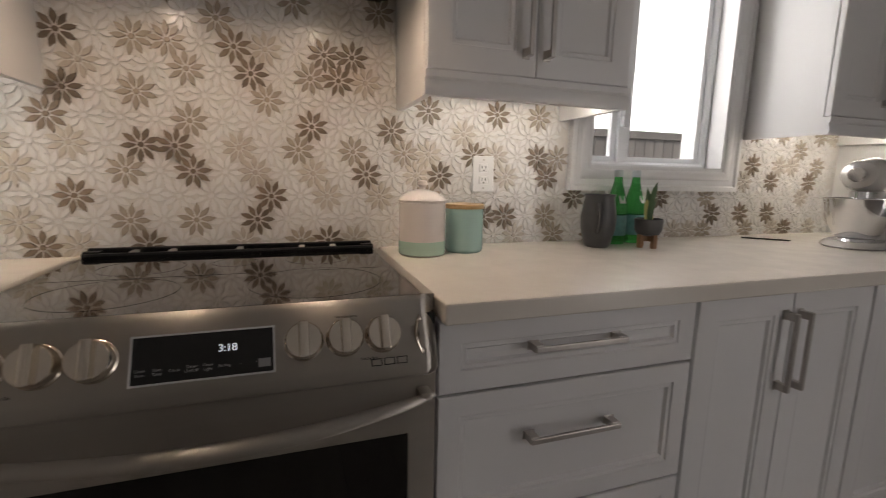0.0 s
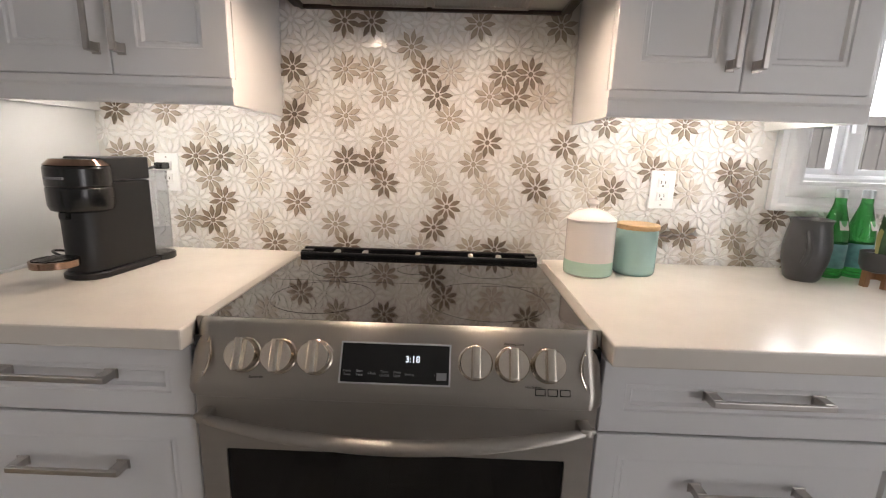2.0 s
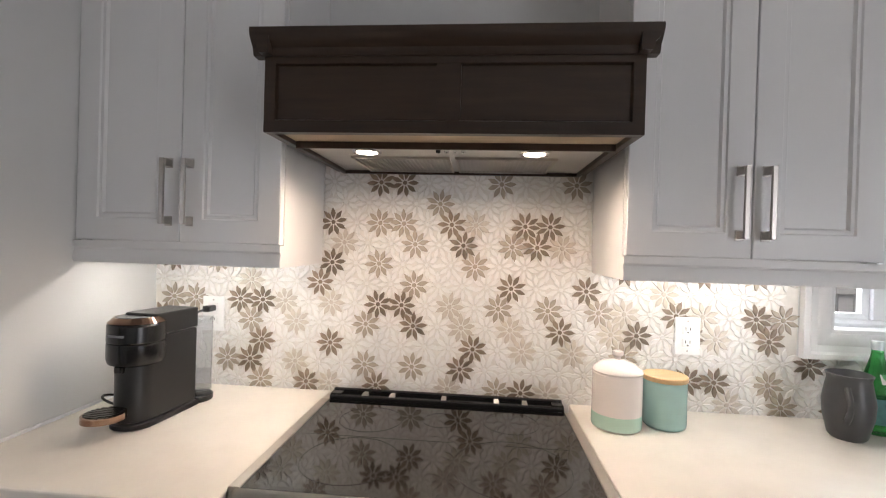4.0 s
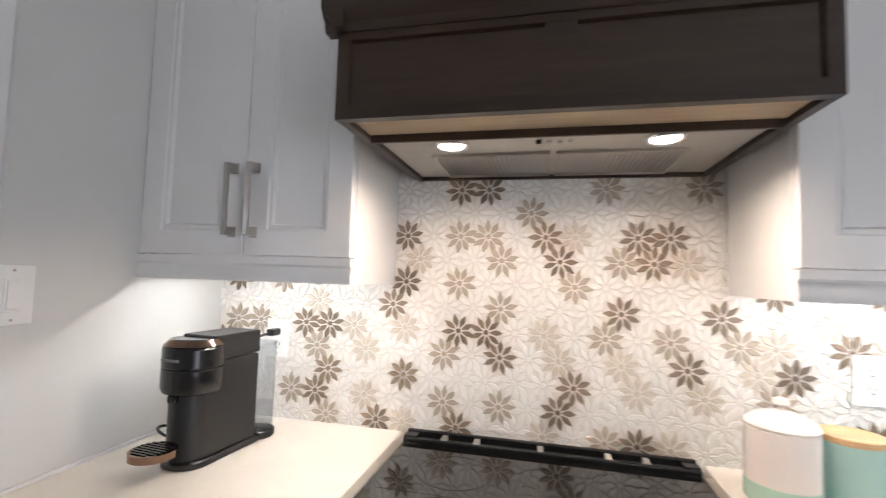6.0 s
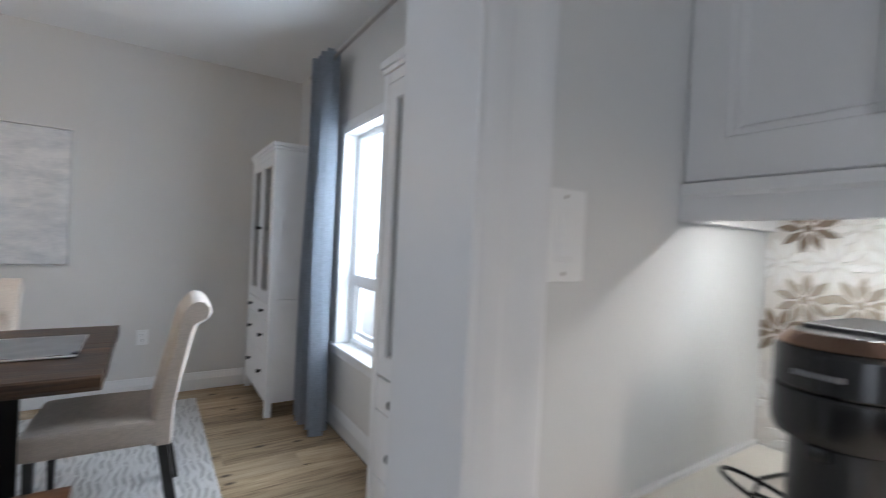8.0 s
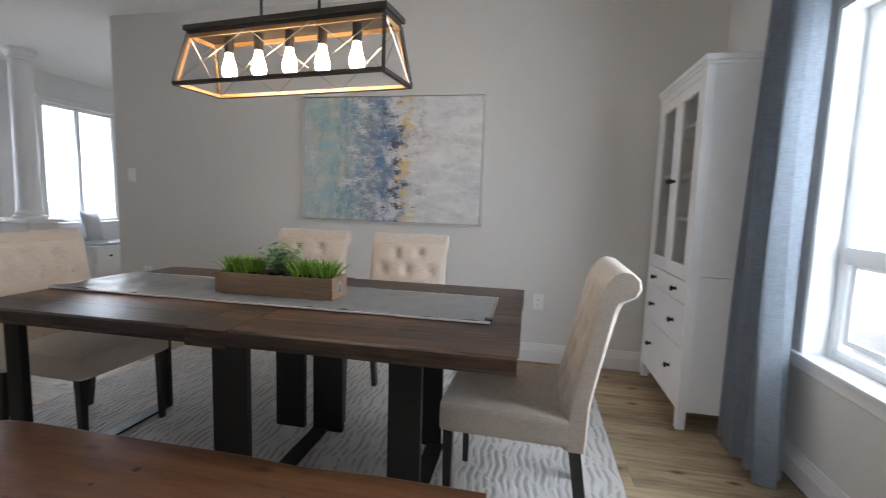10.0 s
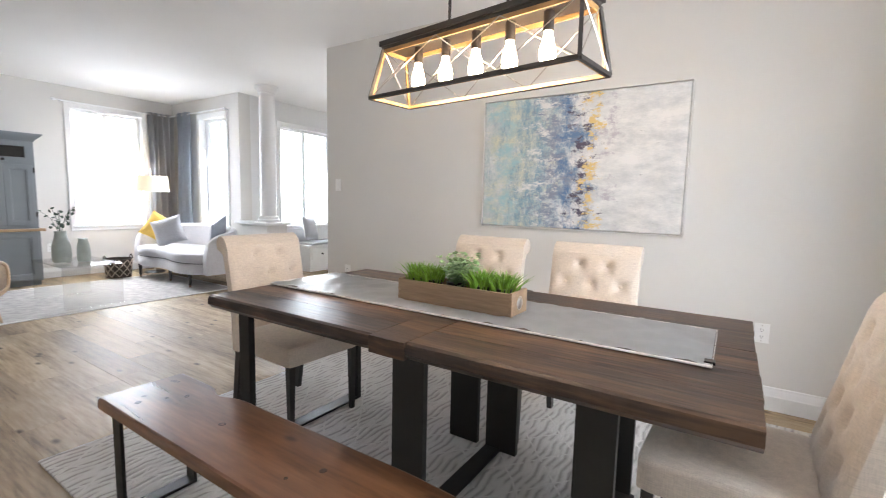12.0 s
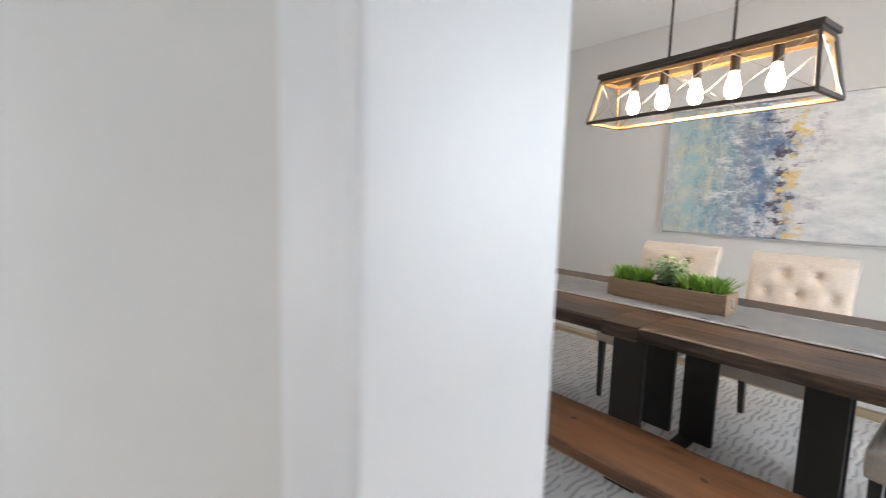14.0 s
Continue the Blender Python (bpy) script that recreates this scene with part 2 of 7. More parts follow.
M_TABLE.node_tree.nodes["Principled BSDF"].inputs["Specular IOR Level"].default_value = 0.4
M_BENCH = wood("brown_reclaimed_wood", (0.055, 0.024, 0.011), (0.112, 0.049, 0.0225), (0.160, 0.075, 0.036), 0.29, "y", 9, 0.10, knots=0.07, relief=0.2, cracks=0.015, crack_at=0.36, spread=0.13)
M_BOXWOOD = wood("weathered_crate_wood", (0.17, 0.11, 0.065), (0.25, 0.165, 0.10), (0.32, 0.22, 0.14), 0.6, "y", 14, 0.1, relief=0.3)
M_LIDWOOD = wood("bamboo_lid", (0.42, 0.27, 0.13), (0.55, 0.36, 0.18), (0.62, 0.43, 0.23), 0.45, "x", 16, 0.05)
M_LEGWOOD = wood("pale_ash", (0.45, 0.31, 0.20), (0.56, 0.41, 0.27), (0.64, 0.48, 0.33), 0.45, "z", 12, 0.05)
M_DARKLEG = wood("black_stained_leg", (0.008, 0.007, 0.006), (0.014, 0.012, 0.011), (0.022, 0.019, 0.017), 0.35, "z", 12, 0.05)
M_LINEN = cloth("cream_linen", (0.56, 0.48, 0.40))
M_LINENSEAT = cloth("greige_linen", (0.55, 0.47, 0.39))
M_CURTAIN = cloth("slate_blue_curtain", (0.40, 0.435, 0.475), 600, 0.25, 0.8, 0.3)
M_CURTAINGREY = cloth("grey_curtain", (0.47, 0.48, 0.50), 600, 0.1, 0.8, 0.3)


def sheer(m, amount, colour):
    """Lets part of the light through a hanging cloth."""
    t = m.node_tree
    through_, mix = t.nodes.new("ShaderNodeBsdfTranslucent"), t.nodes.new("ShaderNodeMixShader")
    through_.inputs[0].default_value = (*colour, 1)
    mix.inputs[0].default_value = amount
    t.links.new(t.nodes["Principled BSDF"].outputs[0], mix.inputs[1])
    t.links.new(through_.outputs[0], mix.inputs[2])
    t.links.new(mix.outputs[0], t.nodes["Material Output"].inputs[0])


sheer(M_CURTAIN, 0.38, (0.46, 0.51, 0.58))
sheer(M_CURTAINGREY, 0.35, (0.55, 0.57, 0.60))
M_SOFA = cloth("pale_grey_velvet", (0.47, 0.47, 0.50), 500, 0.07, 0.7, 0.6)
M_NAVY = cloth("black_navy_velvet", (0.008, 0.010, 0.015), 500, 0.2, 0.75, 0.08)
M_YELLOW = cloth("mustard_cushion_cloth", (0.70, 0.47, 0.10), 700, 0.1)
M_CUSHION = cloth("grey_cushion_cloth", (0.43, 0.43, 0.45), 700, 0.1)
M_CUSHIONDK = cloth("blue_grey_cushion_cloth", (0.30, 0.33, 0.38), 700, 0.12)
M_IRON = plain("black_iron", (0.010, 0.0095, 0.009), 0.5, 0.2, vary=0.1, size=20, grain=0.1, grain_size=300)
M_GOLDWOOD = wood("honey_wood_trim", (0.35, 0.19, 0.07), (0.48, 0.28, 0.11), (0.58, 0.36, 0.16), 0.45, "y", 14, 0.05)
M_PANE = thin_glass("window_glass")
M_CABGLASS = thin_glass("cabinet_glass", (0.92, 0.92, 0.91))
M_VINYL = plain("white_vinyl", (0.82, 0.83, 0.84), 0.35, vary=0.01)
M_PLATE = plain("white_switch_plastic", (0.82, 0.82, 0.81), 0.3, vary=0.01)
M_BULB = glow("lit_bulb", (1.0, 0.76, 0.48), 24.0)
M_LAMPDISC = glow("lit_lens", (1.0, 0.90, 0.76), 14.0)
M_LEDS = glow("lit_led", (1.0, 0.95, 0.86), 6.0)


# ---- mesh helpers ----
def bx(x0, x1, y0, y1, z0, z1, bev=0.0, seg=2):
    bm = bmesh.new()
    bmesh.ops.create_cube(bm, size=1)
    for v in bm.verts:
        v.co = Vector((x0 + (v.co.x + 0.5) * (x1 - x0), y0 + (v.co.y + 0.5) * (y1 - y0), z0 + (v.co.z + 0.5) * (z1 - z0)))
    if bev:
        bmesh.ops.bevel(bm, geom=bm.edges[:], offset=bev, segments=seg, affect="EDGES", profile=0.5)
    return bm


def move(bm, m):
    bmesh.ops.transform(bm, matrix=m, verts=bm.verts)
    return bm


def join(*bms):
    out = bmesh.new()
    for bm in bms:
        me = bpy.data.meshes.new("tmp")
        bm.to_mesh(me)
        out.from_mesh(me)
        bpy.data.meshes.remove(me)
        bm.free()
    return out


def lathe(profile, seg=32, sx=1.0, sy=1.0, cap=True):
    """Turns (radius, height) pairs round z."""
    bm = bmesh.new()
    rings = [[bm.verts.new((r * sx * math.cos(2 * math.pi * i / seg), r * sy * math.sin(2 * math.pi * i / seg), z)) for i in range(seg)] for r, z in profile]
    for a, b in zip(rings, rings[1:]):
        for i in range(seg):
            bm.faces.new((a[i], a[(i + 1) % seg], b[(i + 1) % seg], b[i]))
    if cap:
        for ring, flip in ((rings[0], True), (rings[-1], False)):
            bm.faces.new(ring[::-1] if flip else ring)
    return bm


def cyl(r, h, seg=24, bev=0.0):
    if bev:
        return lathe([(r - bev, 0), (r, bev), (r, h - bev), (r - bev, h)], seg)
    return lathe([(r, 0), (r, h)], seg)


def tube(points, r, seg=8, closed=False):
    """A round rod along points; r is one radius or one for each point."""
    bm, pts = bmesh.new(), [Vector(p) for p in points]
    rad = r if isinstance(r, (list, tuple)) else [r] * len(pts)
    rings, up = [], None
    for i, p in enumerate(pts):
        a = pts[i - 1] if i or closed else p
        b = pts[(i + 1) % len(pts)] if i < len(pts) - 1 or closed else p
        d = (b - a).normalized()
        side = d.cross(Vector((0, 0, 1)) if up is None else up)
        if side.length < 1e-4:
            side = d.cross(Vector((0, 1, 0)))
        side.normalize()
        up = side.cross(d).normalized()
        rings.append([bm.verts.new(p + (side * math.cos(2 * math.pi * k / seg) + up * math.sin(2 * math.pi * k / seg)) * rad[i]) for k in range(seg)])
    pairs = list(zip(rings, rings[1:])) + ([(rings[-1], rings[0])] if closed else [])
    for a, b in pairs:
        for k in range(seg):
            bm.faces.new((a[k], a[(k + 1) % seg], b[(k + 1) % seg], b[k]))
    if not closed:
        bm.faces.new(rings[0][::-1])
        bm.faces.new(rings[-1])
    return bm


def bar(a, b, w, h=None, bev=0.0):
    """A square bar from a to b."""
    a, b = Vector(a), Vector(b)
    h = h or w
    bm = bx(-w / 2, w / 2, -h / 2, h / 2, 0, (b - a).length, bev, 1)
    return move(bm, Matrix.Translation(a) @ (b - a).to_track_quat("Z", "Y").to_matrix().to_4x4())


def rings_rect(loops, cap_first=True, cap_last=True):
    """Lofts rectangles given as (x0, x1, z0, z1, y)."""
    bm = bmesh.new()
    rows = [[bm.verts.new(p) for p in ((x0, y, z0), (x1, y, z0), (x1, y, z1), (x0, y, z1))] for x0, x1, z0, z1, y in loops]
    for a, b in zip(rows, rows[1:]):
        for i in range(4):
            bm.faces.new((a[i], a[(i + 1) % 4], b[(i + 1) % 4], b[i]))
    if cap_first:
        bm.faces.new(rows[0][::-1])
    if cap_last:
        bm.faces.new(rows[-1])
    bmesh.ops.recalc_face_normals(bm, faces=bm.faces[:])
    return bm


def panel_front(w, h, t=0.02, rail=0.055):
    """A framed door or drawer front from (0, 0, 0) to (w, t, h), facing -y, with a beaded, recessed panel."""
    prof = [(0.0, t), (0.0, 0.002), (0.002, 0.0), (rail, 0.0), (rail + 0.003, 0.004), (rail + 0.008, 0.0045), (rail + 0.012, 0.003), (rail + 0.017, 0.010), (rail + 0.03, 0.011)]
    return rings_rect([(d, w - d, d, h - d, y) for d, y in prof])


def frame_ring(x0, x1, z0, z1, prof):
    """A mitred moulding round an opening x0..x1, z0..z1: prof gives (outward, y)."""
    loops = [(x0 - d, x1 + d, z0 - d, z1 + d, y) for d, y in prof]
    return rings_rect(loops + loops[:1], False, False)


def smooth_mesh(bm, name, angle=35):
    me = bpy.data.meshes.new(name)
    bmesh.ops.recalc_face_normals(bm, faces=bm.faces[:])
    lim = radians(angle)
    for f in bm.faces:
        f.smooth = True
    for e in bm.edges:
        if len(e.link_faces) != 2:
            e.smooth = False
            continue
        turn, (p, q) = e.calc_face_angle(0), sorted(f.calc_area() for f in e.link_faces)
        e.smooth = turn < lim and not (turn > 0.15 and q > 6 * p)
    bm.to_mesh(me)
    bm.free()
    return me


def thing(name, label, category, at=None, group="", kind=""):
    ob = new(name)
    ob.matrix_basis = at or Matrix()
    ob.empty_display_size = 0.05
    return tagged(ob, label, category, group, kind)


def part(name, bm, material, parent, label=""):
    ob = new(name, smooth_mesh(bm, name))
    ob.data.materials.append(material)
    ob.parent = parent
    if label:
        ob["label"] = label
    return ob


def solid(name, bm, material, label, category, at=None, group="", kind=""):
    """A thing, or piece of the setting, that is one mesh."""
    ob = new(name, smooth_mesh(bm, name))
    ob.data.materials.append(material)
    ob.matrix_basis = at or Matrix()
    return tagged(ob, label, category, group, kind)


def setting(name, bm, material, label, category="wall"):
    return solid(name, bm, material, label, category, kind="structure")


# ---- the shell ----
CEIL = 2.65
Y_TILE = 1.808


def wall_with_hole(x0, x1, y0, y1, z1, hole):
    a, b, c, d = hole
    return join(bx(x0, a, y0, y1, 0, z1), bx(b, x1, y0, y1, 0, z1), bx(a, b, y0, y1, 0, c), bx(a, b, y0, y1, d, z1))


# kitchen
setting("wall_kitchen_back", wall_with_hole(-0.885, 2.95, 1.816, 2.02, CEIL, (1.415, 2.055, 1.17, 2.1)), M_WALL_COOL, "pale grey painted kitchen wall behind the mosaic")
setting("wall_kitchen_left", bx(-0.885, -0.735, 1.12, 1.816, 0, CEIL), M_WALL_COOL, "pale grey painted wall beside the doorway")
setting("wall_kitchen_south_jamb", bx(-0.975, -0.826, -3.2, 0.315, 0, CEIL), M_WALL, "pale grey painted wall between kitchen and dining room")
setting("wall_kitchen_lintel", bx(-0.975, -0.735, 0.315, 1.12, 2.1, CEIL), M_WALL, "painted wall above the doorway")
# The slant is made up: it turns this wall's face into the fill light.
setting("wall_kitchen_stub", move(bx(-0.1, 0, -0.985, 0.0, 0, CEIL), pose(-0.824, 0.20, 0, 0, 0, 19.1)), M_WALL, "short painted wall beside the doorway, slanted to catch the side light")
# The hole is made up, cut for the added fill light.
setting("wall_kitchen_right", move(wall_with_hole(-1.816, 2.6, 2.75, 2.95, CEIL, (0.5, 1.7, 0.06, 2.06)), pose(0, 0, 0, 0, 0, -90)), M_WALL_COOL, "pale painted kitchen side wall")
setting("wall_kitchen_south", bx(-0.80, 2.95, -2.75, -2.6, 0, CEIL), M_WALL_COOL, "plain painted kitchen wall")
# dining
setting("wall_dining_window", wall_with_hole(-4.6, -0.885, 1.88, 2.06, CEIL, (-3.28, -2.10, 0.55, 2.0)), M_WALL, "warm grey painted wall with a window")
setting("wall_painting", bx(-4.58, -4.44, -2.91, 1.88, 0, CEIL), M_WALL, "warm grey painted dining room wall")
# living
setting("wall_living_far", wall_with_hole(-5.28, 1.2, -7.48, -7.3, CEIL, (-4.64, -3.72, 0.70, 2.38)), M_WALL, "pale painted living room wall with a window")
w2 = wall_with_hole(-7.3, -5.45, 5.1, 5.28, CEIL, (-6.48, -5.78, 0.74, 2.36))
setting("wall_living_side", move(w2, pose(0, 0, 0, 0, 0, 90)), M_WALL, "pale painted wall with a narrow window")
setting("wall_nook_window", wall_with_hole(-7.9, -5.28, -5.63, -5.45, CEIL, (-7.4, -5.78, 0.72, 2.3)), M_TRIM, "white wall with wide nook windows")
setting("wall_nook_end", bx(-8.05, -7.9, -5.63, -1.9, 0, CEIL), M_WALL, "plain painted end wall")
setting("wall_nook_back", bx(-7.9, -4.58, -2.05, -1.9, 0, CEIL), M_WALL, "plain painted wall")
setting("wall_hall_right", bx(1.2, 1.35, -7.48, -2.75, 0, CEIL), M_WALL, "plain painted hall wall")
setting("ceiling", bx(-8.05, 2.95, -7.48, 2.06, CEIL, CEIL + 0.15), M_CEIL, "flat white painted ceiling", "ceiling")
setting("floor_base", bx(-8.05, 2.95, -7.48, 2.06, -0.2, -0.012), M_DARKHOLE, "near-black slab under the floorboards", "floor")

# ---- kitchen: doorway trim and window ----
def casing_profile(w):
    """Door casing across its width: (along, out)."""
    return [(0, 0), (0, 0.012), (0.008, 0.016), (w * 0.3, 0.017), (w * 0.36, 0.011), (w * 0.62, 0.013), (w * 0.7, 0.019), (w * 0.92, 0.021), (w, 0.016), (w, 0)]


def upright(profile, z0, z1, origin, along, out):
    """Extrudes a moulding profile up z."""
    bm = bmesh.new()
    o, a, u = Vector(origin), Vector(along), Vector(out)
    rows = [[bm.verts.new(o + a * s + u * d + Vector((0, 0, z))) for s, d in profile] for z in (z0, z1)]
    k = len(profile)
    for i in range(k):
        bm.faces.new((rows[0][i], rows[0][(i + 1) % k], rows[1][(i + 1) % k], rows[1][i]))
    bm.faces.new(rows[0])
    bm.faces.new(rows[1][::-1])
    bmesh.ops.recalc_face_normals(bm, faces=bm.faces[:])
    return bm


def run(profile, a, b, out):
    """Extrudes a (height, out) moulding from a to b along the floor."""
    bm = bmesh.new()
    a, b, u = Vector(a), Vector(b), Vector(out)
    rows = [[bm.verts.new(p + u * d + Vector((0, 0, h))) for h, d in profile] for p in (a, b)]
    k = len(profile)
    for i in range(k):
        bm.faces.new((rows[0][i], rows[0][(i + 1) % k], rows[1][(i + 1) % k], rows[1][i]))
    bm.faces.new(rows[0])
    bm.faces.new(rows[1][::-1])
    bmesh.ops.recalc_face_normals(bm, faces=bm.faces[:])
    return bm


CAS = casing_profile(0.10)
door = thing("door_1", "white painted doorway casing, open without a door", "doorway", kind="structure")
part("casing", upright(CAS, 0, 2.1, (-0.735, 1.088, 0), (0, 1, 0), (1, 0, 0)), M_TRIM, door)
part("casing", upright(CAS, 0, 2.1, (-0.885, 1.088, 0), (0, 1, 0), (-1, 0, 0)), M_TRIM, door)
part("casing", upright(CAS, 0, 2.1, (-0.826, 0.325, 0), (0, -1, 0), (1, 0, 0)), M_TRIM, door)
part("casing", upright(CAS, 0, 2.1, (-0.975, 0.325, 0), (0, -1, 0), (-1, 0, 0)), M_TRIM, door)
part("jamb", bx(-0.897, -0.723, 1.078, 1.12, 0, 2.1, 0.002), M_TRIM, door)
part("jamb", bx(-0.994, -0.808, 0.315, 0.340, 0, 2.1, 0.004), M_TRIM, door)
part("head_jamb", bx(-0.972, -0.738, 0.341, 1.077, 2.08, 2.099), M_TRIM, door)

win = thing("window_1", "white vinyl slider window over the counter", "window", kind="structure")
WX0, WX1, WZ0, WZ1 = 1.415, 2.055, 1.17, 2.1
part("casing", frame_ring(WX0, WX1, WZ0, WZ1, [(0.0, 1.815), (0.0, 1.797), (0.012, 1.791), (0.03, 1.793), (0.036, 1.798), (0.055, 1.796), (0.062, 1.789), (0.078, 1.792), (0.078, 1.815)]), M_TRIM, win)
part("reveal", frame_ring(WX0 + 0.012, WX1 - 0.012, WZ0 + 0.012, WZ1 - 0.012, [(0, 1.80), (0, 2.0), (0.0118, 2.0), (0.0118, 1.80)]), M_TRIM, win)
part("window_frame", frame_ring(WX0 + 0.034, WX1 - 0.034, WZ0 + 0.032, WZ1 - 0.032, [(0, 1.885), (0, 1.93), (0.0195, 1.93), (0.0195, 1.875), (0.01, 1.875)]), M_VINYL, win)
part("mullion", bx(1.60, 1.645, 1.882, 1.928, WZ0 + 0.032, WZ1 - 0.032, 0.003), M_VINYL, win)
for a, b in ((1.450, 1.599), (1.646, 2.020)):
    part("sash", frame_ring(a + 0.02, b - 0.02, WZ0 + 0.052, WZ1 - 0.052, [(0, 1.898), (0, 1.92), (0.019, 1.92), (0.019, 1.894)]), M_VINYL, win)
pane = part("pane", bx(WX0 + 0.034, WX1 - 0.034, 1.906, 1.910, WZ0 + 0.032, WZ1 - 0.032), M_PANE, win)
pane.visible_shadow = False
lock = part("latch", join(bx(1.606, 1.628, 1.865, 1.883, 1.33, 1.40, 0.004), bx(1.60, 1.615, 1.855, 1.868, 1.37, 1.425, 0.004)), M_VINYL, win)

# ---- mosaic backsplash ----
def petal_flower():
    """Nine pointed petals and a round centre, slightly proud of the wall, facing -y."""
    bm = bmesh.new()
    outline = [(0.0088, 0.0), (0.018, 0.0048), (0.0275, 0.0080), (0.0385, 0.0056), (0.0495, 0.0), (0.0385, -0.0056), (0.0275, -0.0080), (0.018, -0.0048)]
    for k in range(9):
        a = radians(90 + 40 * k)
        c, s = math.cos(a), math.sin(a)
        rim = [bm.verts.new((r * c - w * s, 0.0, r * s + w * c)) for r, w in outline]
        top = [bm.verts.new(((0.027 + (r - 0.027) * 0.9) * c - w * 0.86 * s, -0.0035, (0.027 + (r - 0.027) * 0.9) * s + w * 0.86 * c)) for r, w in outline]
        for i in range(8):
            bm.faces.new((rim[i], rim[(i + 1) % 8], top[(i + 1) % 8], top[i]))
        bm.faces.new(top)
    rim = [bm.verts.new((0.0078 * math.cos(radians(60 * i)), 0, 0.0078 * math.sin(radians(60 * i)))) for i in range(6)]
    top = [bm.verts.new((0.0068 * math.cos(radians(60 * i)), -0.003, 0.0068 * math.sin(radians(60 * i)))) for i in range(6)]
    for i in range(6):
        bm.faces.new((rim[i], rim[(i + 1) % 6], top[(i + 1) % 6], top[i]))
    bm.faces.new(top)
    return bm


# One line a row from the top: the first column, then D brown, T beige, L pale, . white.
MOSAIC = [
    (-2, "..DD...T..T"),
    (-2, "....T....."),
    (-2, "D.TT.DL.DD."),
    (-2, "L..T.D.TDL."),
    (-10, ".D.T....D.T...T.....D..D.T............D.T..TL"),
    (-10, "....L..D...T...D..D..L...................T...L"),
    (-10, ".TT.DDL.L.DD.L.T.T.TL.DL.DT...........D.LL.T..."),
    (-10, "D...T.L..T.D.L.L.D.LD.DL.DL..........L.D..D.."),
    (-10, ".....D..D.....D.L.L.T......D....D..T......L...."),
    (-10, "...TD.L..T.T.D........DD.T.........D.D.D......."),
    (-10, ".....T.DL.D..L.TDL......L.T.D....LLT..T.LD.L..."),
    (-10, "..........................................."),
]
tile_wall = setting("mosaic_backsplash", join(
    bx(-0.735, 1.33, 1.811, 1.816, 0.91, 1.36), bx(-0.15, 0.712, 1.8111, 1.816, 1.36, 1.66),
    bx(1.33, 2.14, 1.811, 1.816, 0.91, 1.094), bx(2.14, 2.75, 1.811, 1.816, 0.91, 1.36)),
    M_GROUT, "flower mosaic backsplash of white, beige and brown petals", "backsplash")
PETALS = {}
for key, mat in ((".", M_PETAL_W), ("D", M_PETAL_D), ("T", M_PETAL_T), ("L", M_PETAL_L)):
    PETALS[key] = smooth_mesh(petal_flower(), "flower_tile", 25)
    for v in PETALS[key].vertices:
        if v.co.y < -0.001:
            v.co.y -= {".": 0.0, "L": 0.0003, "T": 0.0006, "D": 0.0009}[key]
    PETALS[key].materials.append(mat)
FLOWERS = []
for row, (start, line) in enumerate(MOSAIC):
    z = 1.600 - 0.0665 * row
    for i in range(46):
        k = -10 + i
        x = 0.036 + 0.0783 * (k + 0.5 * (row % 2))
        if row < 4 and not -0.16 < x < 0.73:
            continue
        if 1.30 < x < 2.17 and z > 1.09 or x > 2.72 or x < -0.72:
            continue
        j = k - start
        FLOWERS.append((x, z, line[j] if 0 <= j < len(line) else "."))

# ---- base cabinets, drawers and handles ----
def pull(parent, length, upright_=False):
    """A flat bar pull with square feet, centred, standing out along -y."""
    h = length / 2
    bm = join(bx(-h, h, -0.034, -0.026, -0.006, 0.006, 0.0015), bx(-h, -h + 0.02, -0.028, 0, -0.008, 0.008, 0.0015), bx(h - 0.02, h, -0.028, 0, -0.008, 0.008, 0.0015),
              bx(-h - 0.004, -h + 0.022, -0.003, 0, -0.010, 0.010, 0.001), bx(h - 0.022, h + 0.004, -0.003, 0, -0.010, 0.010, 0.001))
    if upright_:
        move(bm, pose(0, 0, 0, 0, 90, 0))
    return part("handle", bm, M_NICKEL, parent, "brushed nickel bar handle")


def front(parent, name, x0, x1, z0, z1, y, handle=None, rail=0.055, handle_at=None):
    """A door or drawer front with its pull; handle is (length, upright)."""
    ob = part(name, panel_front(x1 - x0, z1 - z0, 0.021, rail), M_CAB, parent)
    ob.location = (x0, y, z0)
    if handle:
        p = pull(ob, *handle)
        hx, hz = handle_at
        p.location = (hx - x0, 0, hz - z0)
    return ob


Y_FRONT = 1.19


def base_cabinet(x0, x1, layout, label):
    """layout: drawers, or the x of a seam between two doors."""
    cab = thing("base_cabinet", label, "cabinet", pose(x0, Y_FRONT, 0), "kitchen base cabinets")
    w = x1 - x0
    part("body", join(bx(0, w, 0.022, 0.615, 0.10, 0.868), bx(0, w, 0.07, 0.615, 0.0, 0.10)), M_CAB, cab)
    if layout == "drawers":
        for z0, z1 in ((0.715, 0.862), (0.415, 0.709), (0.112, 0.409)):
            front(cab, "drawer", 0.004, w - 0.004, z0, z1, 0, (0.222, False), 0.045, (w / 2 - 0.012, z0 + (z1 - z0) * (0.57 if z1 > 0.8 else 0.63)))
    else:
        for a, b, hx in ((0.004, w / 2 - 0.002, w / 2 - 0.026), (w / 2 + 0.002, w - 0.004, w / 2 + 0.026)):
            front(cab, "door", a, b, 0.112, 0.862, 0, (0.21, True), 0.06, (hx, 0.705))
    return cab


